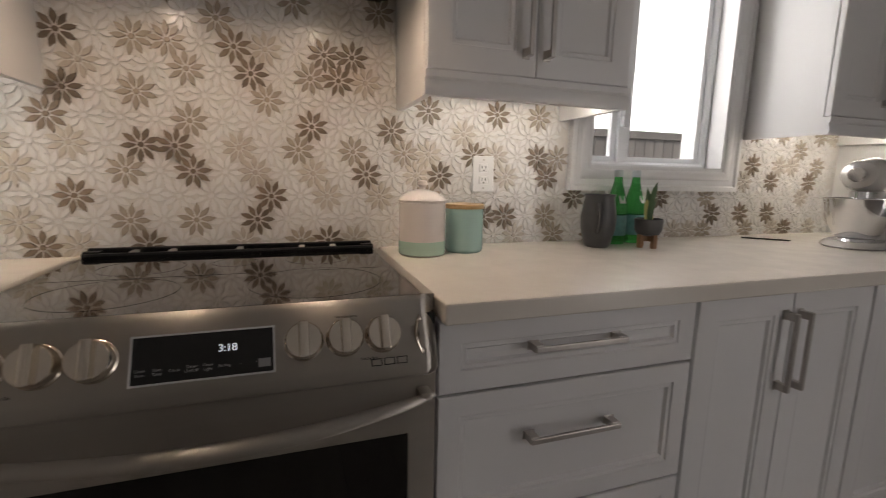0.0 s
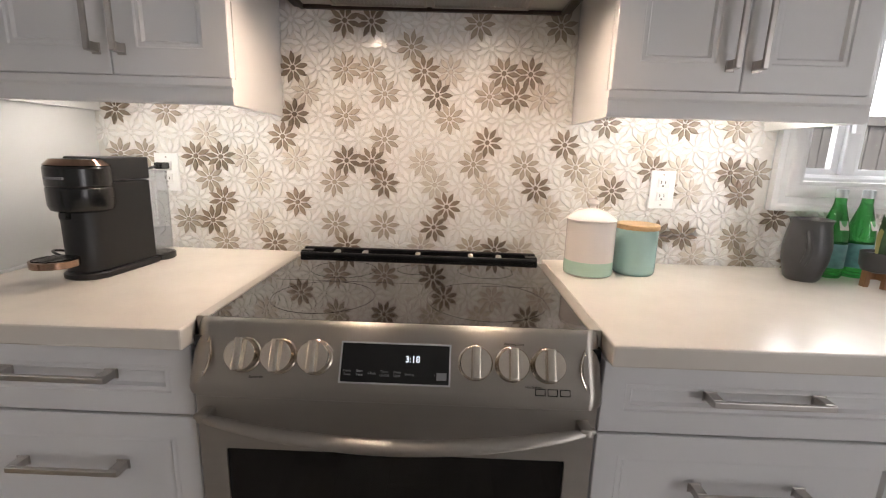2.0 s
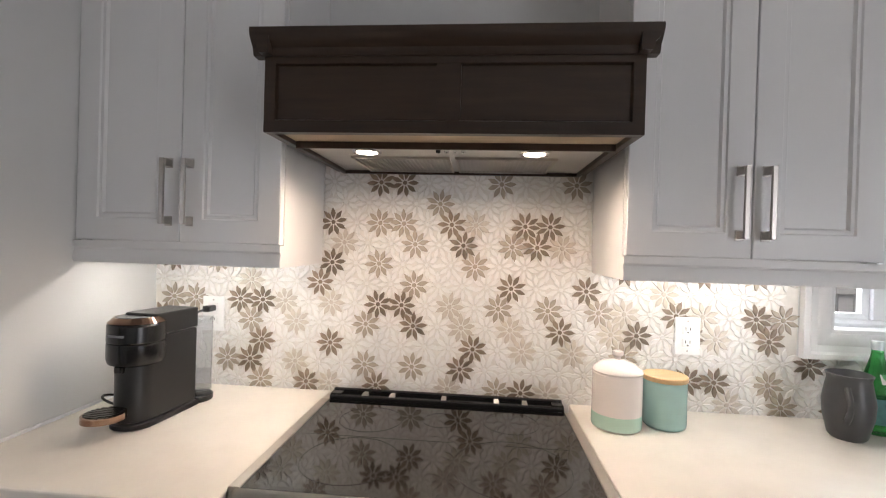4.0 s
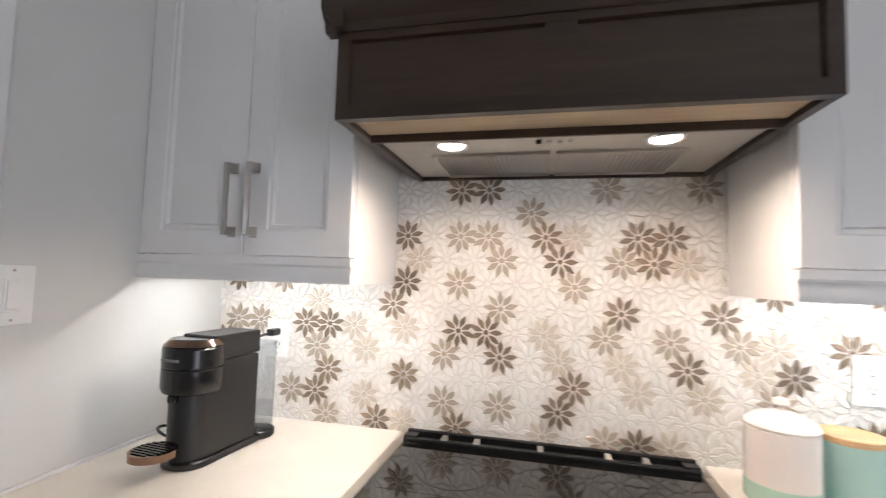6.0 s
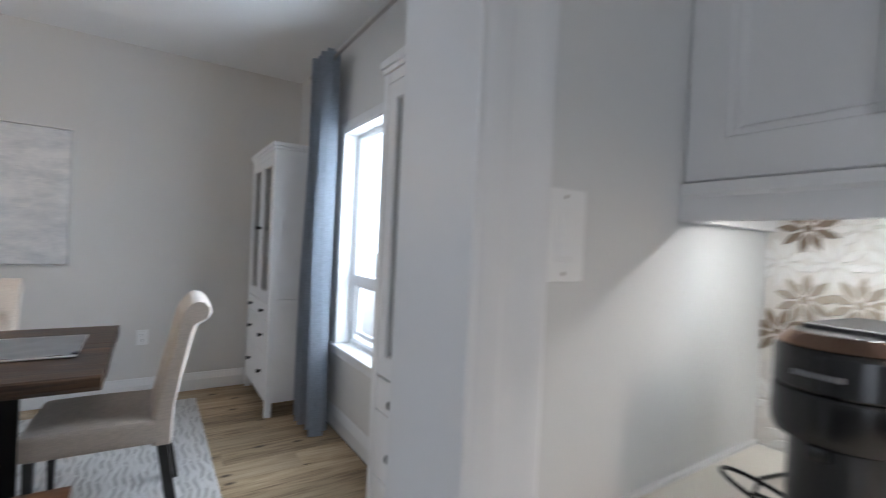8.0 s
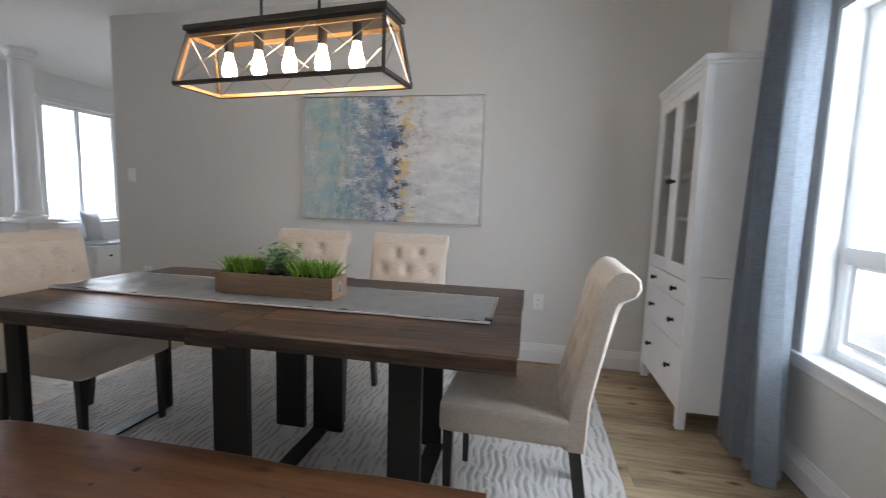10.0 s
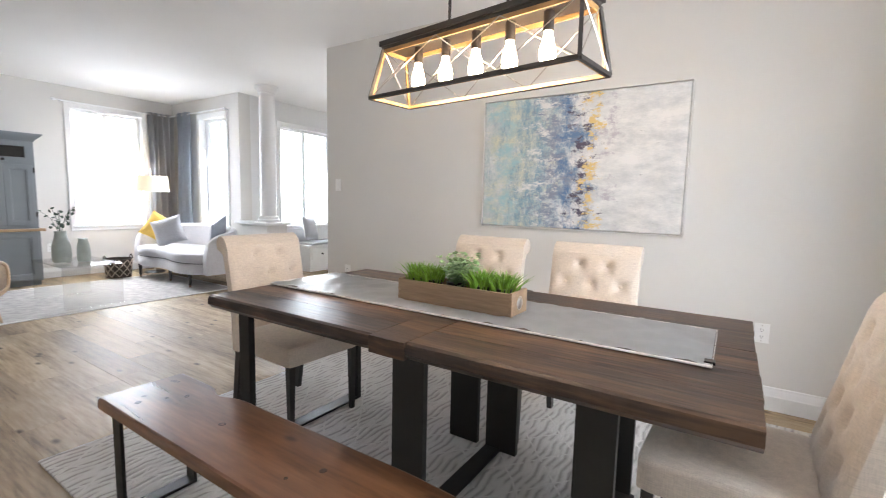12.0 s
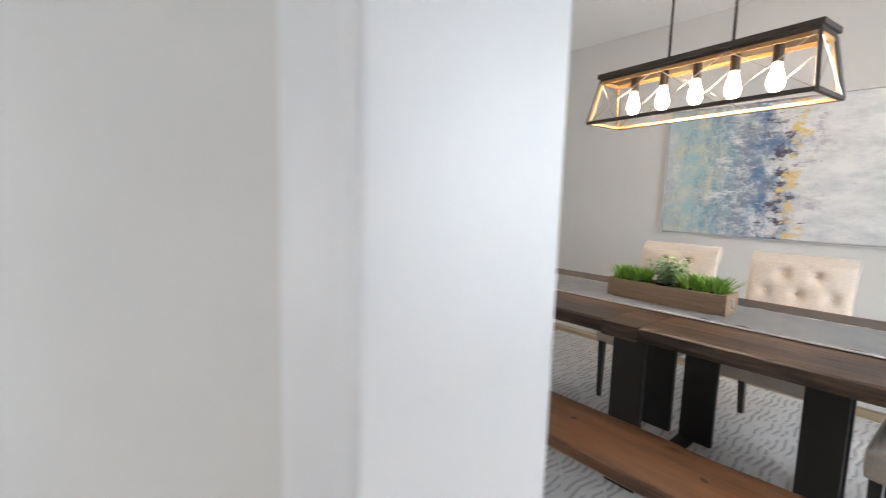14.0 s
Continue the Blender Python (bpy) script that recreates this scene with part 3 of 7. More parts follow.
solid("filler_panel", bx(-0.735, -0.622, 1.205, 1.80, 0.0, 0.868, 0.001), M_CAB, "white filler panel beside the wall", "panel")
base_cabinet(-0.62, -0.118, "drawers", "white lacquered base cabinet with three framed drawers")
base_cabinet(0.656, 1.297, "drawers", "white lacquered base cabinet with three framed drawers")
base_cabinet(1.299, 1.945, "doors", "white lacquered base cabinet with two framed doors")
base_cabinet(1.947, 2.75, "doors", "white lacquered corner cabinet with framed doors")
solid("countertop", join(bx(-0.735, -0.112, 1.149, 1.811, 0.869, 0.91, 0.004)), M_QUARTZ, "cream polished quartz countertop", "countertop", group="kitchen countertops")
setting("counter_trim", bx(-0.735, -0.729, 1.155, 1.806, 0.9105, 0.9185, 0.001), M_TRIM, "white caulk strip along the counter and wall", "trim")
solid("countertop", join(bx(0.658, 2.75, 1.149, 1.811, 0.869, 0.91, 0.004)), M_QUARTZ, "cream polished quartz countertop", "countertop", group="kitchen countertops")

# ---- wall cabinets ----
def wall_cabinet(x0, x1, z0, label, seam=0.0, y=1.517):
    cab = thing("wall_cabinet", label, "cabinet", pose(x0, y, 0), "kitchen wall cabinets")
    w, top = x1 - x0, 2.42
    depth = 1.815 - y
    part("side_panel", bx(0.0, 0.018, 0.0, depth, z0, top), M_CAB, cab)
    part("side_panel", bx(w - 0.018, w, 0.0, depth, z0, top), M_CAB, cab)
    part("bottom_panel", bx(0.018, w - 0.018, 0.02, depth, z0 + 0.055, z0 + 0.073), M_CAB, cab)
    part("back_panel", bx(0.018, w - 0.018, depth - 0.01, depth, z0 + 0.073, top - 0.018), M_CAB, cab)
    part("top_panel", bx(0.018, w - 0.018, 0.0, depth, top - 0.018, top), M_CAB, cab)
    rail = [(0.0, 0.0), (0.0, -0.022), (0.012, -0.026), (0.036, -0.020), (0.042, -0.026), (0.058, -0.026), (0.058, 0.0)]
    part("light_rail", run(rail, (-0.002, 0, z0), (w + 0.002, 0, z0), (0, 1, 0)), M_CAB, cab)
    part("led_bar", bx(0.04, w - 0.04, 0.07, 0.09, z0 + 0.045, z0 + 0.054, 0.002), M_LEDS, cab, "lit under-cabinet strip")
    mid = w / 2 + seam
    for a, b, hx in ((0.003, mid - 0.0015, mid - 0.031), (mid + 0.0015, w - 0.003, mid + 0.028)):
        front(cab, "door", a, b, z0 + 0.061, top - 0.06, -0.021, (0.172, True), 0.06, (hx, z0 + 0.193))
    part("crown", run([(0, 0), (0, -0.02), (0.03, -0.03), (0.07, -0.06), (0.085, -0.06), (0.085, 0)], (0, 0, top - 0.06), (w, 0, top - 0.06), (0, 1, 0)), M_CAB, cab)
    return cab


wall_cabinet(-0.735, -0.155, 1.327, "white lacquered wall cabinet with two framed doors", 0.011)
wall_cabinet(0.716, 1.306, 1.327, "white lacquered wall cabinet with two framed doors beside the window")
wall_cabinet(2.145, 2.745, 1.30, "white lacquered wall cabinet with framed doors over the mixer")

# ---- range hood ----
hood = thing("range_hood", "dark espresso wood range hood with steel insert and two lit lamps", "range hood", pose(-0.109, 1.30, 1.632))
HW, HD = 0.796, 0.51
part("front_panel", join(
    rings_rect([(d, HW - d, e, 0.165 - f, y) for d, e, f, y in ((0, 0, 0, 0.02), (0, 0, 0, 0.0), (0.024, 0.026, 0.018, 0.0), (0.027, 0.029, 0.021, 0.008))]),
    bx(HW / 2 - 0.026, HW / 2 + 0.026, 0.0005, 0.012, 0.0265, 0.1465)), M_HOOD, hood)
for x in (0.0, HW - 0.018):
    part("side_panel", bx(x, x + 0.018, 0.0205, HD, 0.0, 0.165, 0.001), M_HOOD, hood)
crown = [(0.162, -0.003), (0.168, -0.007), (0.178, -0.008), (0.186, -0.016), (0.198, -0.024), (0.205, -0.025), (0.215, -0.025), (0.215, 0.018), (0.162, 0.018)]
part("crown", join(run(crown, (-0.024, 0, 0), (HW + 0.024, 0, 0), (0, 1, 0)),
                   run(crown, (0, -0.024, 0), (0, HD, 0), (1, 0, 0)),
                   run([(h, -d) for h, d in crown], (HW, -0.024, 0), (HW, HD, 0), (1, 0, 0))), M_HOOD, hood)
part("top_board", bx(0.02, HW - 0.02, 0.02, HD, 0.1655, 0.2), M_HOOD, hood)
part("underside", bx(0.019, HW - 0.019, 0.021, 0.125, 0.010, 0.020), M_HOODUNDER, hood, "pale wood underside board")
for lip in ((0.03, HW - 0.03, 0.126, 0.134), (0.019, 0.03, 0.126, HD), (HW - 0.03, HW - 0.019, 0.126, HD), (0.03, HW - 0.03, HD - 0.016, HD - 0.004)):
    part("insert_lip", bx(*lip, -0.006, 0.012, 0.001), M_HOOD, hood)
part("insert", bx(0.031, HW - 0.031, 0.135, HD - 0.017, 0.004, 0.03), M_INSERT, hood, "brushed steel hood insert")
for a in (0.115, 0.40):
    f = part("filter", join(
        bx(a, a + 0.27, 0.265, 0.272, -0.002, 0.004), bx(a, a + 0.27, 0.475, 0.482, -0.002, 0.004), bx(a, a + 0.007, 0.272, 0.475, -0.002, 0.004), bx(a + 0.263, a + 0.27, 0.272, 0.475, -0.002, 0.004)), M_STEEL, hood)
    part("mesh", join(*[bx(a + 0.012 + i * 0.0115, a + 0.0165 + i * 0.0115, 0.274, 0.473, 0.0005, 0.0036) for i in range(22)]), M_NICKEL, f)
    part("filter_catch", bx(a + 0.125, a + 0.15, 0.274, 0.286, -0.003, 0.003, 0.001), M_NICKEL, f)
for x in (0.182, 0.599):
    lamp = part("lamp", move(lathe([(0.022, 0.006), (0.027, -0.004), (0.034, -0.007), (0.037, -0.003), (0.037, 0.004)], 28), pose(x, 0.178, 0.0)), M_CHROME, hood, "round chrome lamp ring")
    part("lens", move(cyl(0.026, 0.003, 24), pose(x, 0.178, -0.0055)), M_LAMPDISC, lamp, "lit frosted lens")
for i in range(4):
    part("button", move(cyl(0.006, 0.007, 14, 0.001), pose(0.362 + i * 0.021, 0.18, -0.003)), M_DARKHOLE if i == 0 else M_CHROME, hood)

# ---- slide-in range ----
rng = thing("range", "stainless steel slide-in electric range with black glass top", "stove", pose(-0.108, 1.13, 0))
RW = 0.758
part("body", bx(0.004, RW - 0.004, 0.045, 0.60, 0.03, 0.89), M_BLACK, rng)
M_RIM = plain("satin_steel_rim", (0.46, 0.42, 0.37), 0.42, 1.0, vary=0.04, size=20)
for a, b in ((0.0, 0.024), (RW - 0.024, RW)):
    part("cooktop_rim", bx(a, b, 0.066, 0.575, 0.895, 0.9205, 0.002), M_RIM, rng, "brushed steel cooktop rim")
top = part("cooktop", bx(0.0245, RW - 0.0245, 0.0665, 0.575, 0.90, 0.9195, 0.001), M_BLACKGLASS, rng, "black ceramic glass cooktop")
M_MARK = plain("cooktop_marking", (0.028, 0.027, 0.026), 0.12)


def ring(x, y, r, z, w=0.0012, seg=40):
    bm = bmesh.new()
    a = [[bm.verts.new((x + q * math.cos(2 * math.pi * i / seg), y + q * math.sin(2 * math.pi * i / seg), z)) for i in range(seg)] for q in (r - w, r + w)]
    for i in range(seg):
        bm.faces.new((a[0][i], a[0][(i + 1) % seg], a[1][(i + 1) % seg], a[1][i]))
    return bm


for x, y, r in ((0.57, 0.47, 0.075), (0.19, 0.44, 0.085), (0.2, 0.21, 0.11), (0.555, 0.22, 0.13), (0.38, 0.46, 0.05)):
    part("burner_ring", ring(x, y, r, 0.9199), M_MARK, top)
for a in ((0.05, 0.42, 0.325, 0.3262), (0.55, 0.70, 0.325, 0.3262)):
    part("marking", bx(a[0], a[1], a[2], a[3], 0.9196, 0.9199), M_MARK, top)
vent = part("vent", join(bx(0.025, RW - 0.025, 0.575, 0.585, 0.918, 0.932, 0.003), bx(0.025, RW - 0.025, 0.618, 0.632, 0.918, 0.939, 0.003), bx(0.025, 0.06, 0.584, 0.62, 0.918, 0.935, 0.002), bx(RW - 0.06, RW - 0.025, 0.584, 0.62, 0.918, 0.935, 0.002)), M_BLACK, rng, "black rear vent with slots")
for x in (0.13, 0.215, 0.375, 0.535, 0.62):
    part("vent_rib", bx(x - 0.007, x + 0.007, 0.5845, 0.6185, 0.918, 0.9335, 0.001), M_STEEL, vent, "steel rib between slots")
part("vent_well", bx(0.06, RW - 0.06, 0.585, 0.618, 0.91, 0.922), M_DARKHOLE, vent)


def sweep_x(profile, x0, x1, ends=0.0, seg=6):
    """Extrudes a (y, z) profile along x; the ends round back by so many metres."""
    bm = bmesh.new()
    cols = []
    steps = [x0 + (x1 - x0) * i / 24 for i in range(25)]
    steps = sorted(set(steps + [x0 + ends * k / seg for k in range(seg)] + [x1 - ends * k / seg for k in range(seg)])) if ends else steps
    for x in steps:
        e = min(x - x0, x1 - x)
        back = ends * (1 - math.sqrt(max(0, 1 - (1 - min(1, e / ends)) ** 2))) if ends else 0
        cols.append([bm.verts.new((x, y + back * (1 if i not in (0, len(profile) - 1) else 0), z)) for i, (y, z) in enumerate(profile)])
    k = len(profile)
    for a, b in zip(cols, cols[1:]):
        for i in range(k):
            bm.faces.new((a[i], a[(i + 1) % k], b[(i + 1) % k], b[i]))
    bm.faces.new(cols[0])
    bm.faces.new(cols[-1][::-1])
    bmesh.ops.recalc_face_normals(bm, faces=bm.faces[:])
    return bm


# slanted control panel
PANEL = [(0.0655, 0.9195), (0.0585, 0.9175), (0.0520, 0.911), (0.046, 0.897), (0.0045, 0.819), (0.0, 0.803), (0.003, 0.793), (0.012, 0.786), (0.0655, 0.786)]
control = part("control_panel", sweep_x(PANEL, 0.0, RW, 0.035), M_STEEL, rng, "brushed steel control panel")
SL = math.atan2(0.0415, 0.078)


def on_panel(x, s, out=0.0):
    """A place on the slanted panel: s metres up from its foot, facing out along local -y."""
    return pose(x, 0.0045 + s * math.sin(SL), 0.819 + s * math.cos(SL)) @ Matrix.Rotation(-SL, 4, "X") @ Matrix.Translation((0, -out, 0))


disp = part("display", move(bx(-0.097, 0.097, -0.0015, 0.002, -0.034, 0.034, 0.0006, 1), on_panel(0.380, 0.044)), M_BLACKGLASS, control, "black glass control display")
part("display_rim", move(rings_rect([(-0.100, 0.100, -0.037, 0.037, 0.001), (-0.100, 0.100, -0.037, 0.037, -0.002), (-0.097, 0.097, -0.034, 0.034, -0.002), (-0.097, 0.097, -0.034, 0.034, 0.001)], False, False), on_panel(0.380, 0.044)), M_CHROME, control)
M_DIGIT = glow("display_digits", (0.75, 0.88, 1.0), 0.9)
M_PRINT = plain("display_print", (0.20, 0.205, 0.215), 0.6)


def lettering(text, size, material, parent, at, name="lettering"):
    cu = bpy.data.curves.new(name, "FONT")
    cu.body, cu.size, cu.align_x, cu.align_y, cu.extrude = text, size, "CENTER", "CENTER", 0.0003
    tmp = bpy.data.objects.new("tmp", cu)
    me = bpy.data.meshes.new_from_object(tmp)
    bpy.data.objects.remove(tmp)
    bpy.data.curves.remove(cu)
    me.materials.clear()
    me.materials.append(material)
    ob = new(name, me)
    ob.parent, ob.matrix_basis = parent, at @ pose(0, 0, 0, 90)
    return ob


lettering("3:18", 0.016, M_DIGIT, disp, on_panel(0.411, 0.052, 0.0018), "clock_digits")
for i, word in enumerate(("Cook\nTime", "Start\nTime", "Clock", "Timer\nOn/Off", "Oven\nLight", "Setting", "-", "+")):
    lettering(word, 0.0062, M_PRINT, disp, on_panel(0.294 + i * 0.0225, 0.026, 0.0018))
part("start_key", move(bx(-0.009, 0.009, -0.0022, 0, -0.0065, 0.0065), on_panel(0.464, 0.024)), M_PRINT, disp)
lettering("Warming Zone", 0.006, M_DARKHOLE, control, on_panel(0.594, 0.086, 0.0006))
lettering("Hot Surface", 0.006, M_DARKHOLE, control, on_panel(0.628, 0.012, 0.0006))
lettering("Burner On", 0.006, M_DARKHOLE, control, on_panel(0.132, 0.012, 0.0006))
for i in range(3):
    part("badge", move(rings_rect([(-0.009, 0.009, -0.006, 0.006, 0.0), (-0.009, 0.009, -0.006, 0.006, -0.0006), (-0.0078, 0.0078, -0.0048, 0.0048, -0.0006)], False, False), on_panel(0.64 + i * 0.022, 0.004)), M_BLACK, control)
for x in (0.106, 0.171, 0.236, 0.524, 0.590, 0.654):
    knob = part("knob", move(lathe([(0.0315, 0), (0.0315, 0.004), (0.029, 0.006), (0.029, 0.022), (0.027, 0.026), (0.0, 0.026)], 32, cap=False), on_panel(x, 0.050) @ pose(0, 0, 0, 90)), M_KNOB, control, "round brushed metal knob")
    part("grip", move(bx(-0.008, 0.008, -0.037, -0.024, -0.0285, 0.0285, 0.003), on_panel(x, 0.050)), M_KNOB, knob)
    part("pointer", move(bx(-0.001, 0.001, -0.0368, -0.035, 0.012, 0.024), on_panel(x, 0.050)), M_DARKHOLE, knob)
# End hollows: metal paler than the panel puts their bright reflection into the colour.
for x in (0.036, RW - 0.036):
    almond = [(0.013 * math.sin(math.pi * i / 12), -0.036 + 0.072 * i / 12) for i in range(13)]
    loop = almond + [(-u, v) for u, v in almond[-2:0:-1]]
    scoop = bmesh.new()
    rows = [[scoop.verts.new((u * k, y, v * k)) for u, v in loop] for k, y in ((1.0, 0.002), (1.0, -0.0012), (0.88, -0.0018), (0.7, 0.0004), (0.35, 0.0016))]
    for p, q in zip(rows, rows[1:]):
        for i in range(len(loop)):
            scoop.faces.new((p[i], p[(i + 1) % len(loop)], q[(i + 1) % len(loop)], q[i]))
    scoop.faces.new(rows[-1])
    part("end_scoop", move(scoop, on_panel(x, 0.044) @ pose(0, 0, 0, 0, 0, -30 if x < 0.3 else 30)), M_KNOB, control, "polished hollow at the panel's end, in paler metal for its bright reflection")
door_ = part("oven_door", rings_rect([(0.003, RW - 0.003, 0.19, 0.780, 0.06), (0.003, RW - 0.003, 0.19, 0.780, 0.037), (0.006, RW - 0.006, 0.193, 0.777, 0.034), (0.055, RW - 0.055, 0.26, 0.665, 0.034), (0.056, RW - 0.056, 0.261, 0.664, 0.037)]), M_STEEL, rng, "brushed steel oven door")
part("oven_glass", bx(0.0565, RW - 0.0565, 0.0355, 0.039, 0.2615, 0.6635), M_BLACKGLASS, door_, "black oven door glass")
bow = [(0.012 + (RW - 0.024) * i / 24, -0.005 - 0.042 * math.sin(math.pi * i / 24) ** 0.8 + 0.02, 0.744 - 0.020 * math.sin(math.pi * i / 24)) for i in range(25)]
handle_bm = tube(bow, [0.006 + 0.008 * math.sin(math.pi * i / 24) ** 0.5 for i in range(25)], 14)
part("oven_handle", handle_bm, M_STEEL, door_, "bowed steel oven handle")
for x in (0.03, RW - 0.03):
    part("handle_post", bx(x - 0.012, x + 0.012, 0.002, 0.036, 0.735, 0.755, 0.004), M_STEEL, door_)
part("storage_drawer", bx(0.003, RW - 0.003, 0.036, 0.06, 0.04, 0.184, 0.003), M_STEEL, rng)

# ---- outlets and switch ----
def outlet(at, label="white duplex outlet on the wall"):
    o = thing("outlet", label, "outlet", at, "wall outlets")
    part("plate", bx(-0.0375, 0.0375, -0.006, 0, -0.058, 0.058, 0.002), M_PLATE, o)
    for dz in (-0.02, 0.02):
        s = part("socket", bx(-0.0165, 0.0165, -0.008, -0.005, dz - 0.0145, dz + 0.0145, 0.003), M_PLATE, o)
        # Dark blocks on the face stand for the shaded holes.
        part("slot", join(bx(-0.0075, -0.0055, -0.0086, -0.0075, dz - 0.002, dz + 0.007), bx(0.0055, 0.0075, -0.0086, -0.0075, dz - 0.002, dz + 0.006), bx(-0.0022, 0.0022, -0.0086, -0.0075, dz - 0.010, dz - 0.006)), M_DARKHOLE, s)
    for dz in (-0.046, 0.046):
        part("screw", move(cyl(0.0028, 0.001, 8), pose(0, -0.0058, dz, 90)), M_NICKEL, o)
    return o


outlet(pose(1.007, 1.806, 1.143), "white duplex outlet on the mosaic")
outlet(pose(-0.522, 1.806, 1.149), "white duplex outlet on the mosaic with a plug in it")
outlet(pose(-4.44, 0.765, 0.452, 0, 0, 90))
outlet(pose(-4.44, -2.62, 0.47, 0, 0, 90))


def switch(at):
    o = thing("light_switch", "white rocker light switch on the wall", "switch", at, "light switches")
    part("plate", bx(-0.0375, 0.0375, -0.006, 0, -0.058, 0.058, 0.002), M_PLATE, o)
    part("rocker", join(bx(-0.0165, 0.0165, -0.008, -0.005, -0.033, 0.033, 0.0015), bx(-0.012, 0.012, -0.011, -0.007, -0.028, 0.028, 0.002)), M_PLATE, o)
    for dz in (-0.048, 0.048):
        part("screw", move(cyl(0.0028, 0.001, 8), pose(0, -0.0058, dz, 90)), M_NICKEL, o)


switch(pose(-0.735, 1.226, 1.291, 0, 0, 90))
switch(pose(-4.44, -2.75, 1.32, 0, 0, 90))

# ---- coffee machine ----
cm = thing("coffee_machine", "black capsule coffee machine with copper trim on the counter", "coffee machine", pose(-0.518, 1.462, 0.91, 0, 0, -5))


def stadium(w, y0, y1, z0, z1, front_round=True, bev=0.003, seg=16):
    """A block with a half-round front (towards -y)."""
    r = w / 2
    out = [(r * math.cos(a), y0 + r - r * math.sin(a)) for a in [math.pi * i / seg for i in range(seg + 1)]] + [(-r, y1), (r, y1)]
    bm = bmesh.new()
    rows = []
    for k, z in ((1 - bev / r, z0), (1, z0 + bev), (1, z1 - bev), (1 - bev / r, z1)):
        rows.append([bm.verts.new((x * k, (y - (y0 + y1) / 2) * k + (y0 + y1) / 2, z)) for x, y in out])
    c = len(out)
    for a, b in zip(rows, rows[1:]):
        for i in range(c):
            bm.faces.new((a[i], a[(i + 1) % c], b[(i + 1) % c], b[i]))
    bm.faces.new(rows[0])
    bm.faces.new(rows[-1])
    bmesh.ops.recalc_face_normals(bm, faces=bm.faces[:])
    return bm


part("base", stadium(0.110, -0.054, 0.166, 0.0, 0.016), M_BLACKMATTE, cm)
part("body", stadium(0.096, -0.046, 0.157, 0.016, 0.229), M_BLACKMATTE, cm)
part("upper_body", bx(-0.049, 0.049, 0.010, 0.162, 0.2315, 0.288, 0.004), M_BLACKMATTE, cm)
head = part("head", lathe([(0.050, 0.160), (0.062, 0.166), (0.066, 0.178), (0.066, 0.216), (0.0645, 0.219)], 40), M_BLACK, cm, "glossy black round brewing head")
lid = part("lid", lathe([(0.0645, 0.2205), (0.066, 0.223), (0.066, 0.262), (0.0635, 0.268), (0.050, 0.281), (0.046, 0.283)], 40), M_BLACK, cm, "glossy black lid")
part("lid_ring", move(lathe([(0.0632, 0.0), (0.0652, 0.001), (0.0515, 0.0145), (0.048, 0.0142)], 40, cap=False), pose(0, 0.0, 0.2682)), M_COPPER, lid, "copper ring")
part("spout", bx(-0.010, 0.010, -0.058, -0.040, 0.146, 0.163, 0.003), M_BLACK, cm)
tray = part("drip_tray", move(lathe([(0.039, 0), (0.046, 0.002), (0.046, 0.017), (0.041, 0.018)], 36), pose(0.0, -0.090, 0.044)), M_COPPER, cm, "round copper drip tray")
part("grille", join(*[bx(-math.sqrt(max(0.0, 0.039 ** 2 - y * y)), math.sqrt(max(0.0, 0.039 ** 2 - y * y)), -0.090 + y - 0.0026, -0.090 + y + 0.0026, 0.0615, 0.064) for y in [-0.034 + 0.0097 * i for i in range(8)]]), M_BLACK, tray)
part("tray_arm", bx(-0.016, 0.016, -0.062, -0.040, 0.040, 0.058, 0.003), M_BLACK, cm)
M_CLEAR = thin_glass("clear_plastic", (0.93, 0.94, 0.95))
tank = part("water_tank", move(lathe([(0.034, 0.0), (0.036, 0.01), (0.036, 0.228), (0.0345, 0.230), (0.0345, 0.012), (0.0, 0.011)], 28, cap=False), pose(0.024, 0.201, 0.02)), M_CLEAR, cm, "clear water tank")
part("tank_base", move(cyl(0.041, 0.02, 28, 0.003), pose(0.024, 0.201, 0.0)), M_BLACK, cm)
part("tank_rim", move(lathe([(0.0345, 0.0), (0.0375, 0.001), (0.0375, 0.007), (0.0345, 0.008)], 28, cap=False), pose(0.024, 0.201, 0.245)), M_CLEAR, tank)
part("water", move(cyl(0.0335, 0.055, 24), pose(0.024, 0.201, 0.033)), M_CLEAR, tank)
part("maker_mark", join(*[bx(-0.022 + i * 0.0058, -0.0180 + i * 0.0058, -0.0672, -0.0655 + 0.006 * (abs(i - 3.5) / 3.5) ** 2, 0.238, 0.2435) for i in range(8)]), M_PRINT, cm)
cord = thing("power_cord", "black power cord and plug in the outlet", "cord", pose(0, 0, 0))
part("plug", join(move(bx(-0.012, 0.012, -0.05, -0.008, -0.009, 0.011, 0.004), pose(-0.522, 1.806, 1.168)), ), M_BLACK, cord)
part("cable", tube([(-0.525, 1.755, 1.168), (-0.545, 1.735, 1.158), (-0.57, 1.74, 1.13), (-0.585, 1.75, 1.05), (-0.61, 1.74, 0.96), (-0.64, 1.71, 0.917), (-0.66, 1.64, 0.915), (-0.645, 1.58, 0.915), (-0.60, 1.58, 0.915)], 0.0035, 8), M_BLACK, cord)
part("cable_loop", tube([(-0.612 + 0.062 * math.cos(a), 1.545 + 0.045 * math.sin(a), 0.9345 + 0.018 * math.cos(a + 2.6)) for a in [2 * math.pi * i / 24 for i in range(24)]], 0.0035, 8, True), M_BLACK, cord)

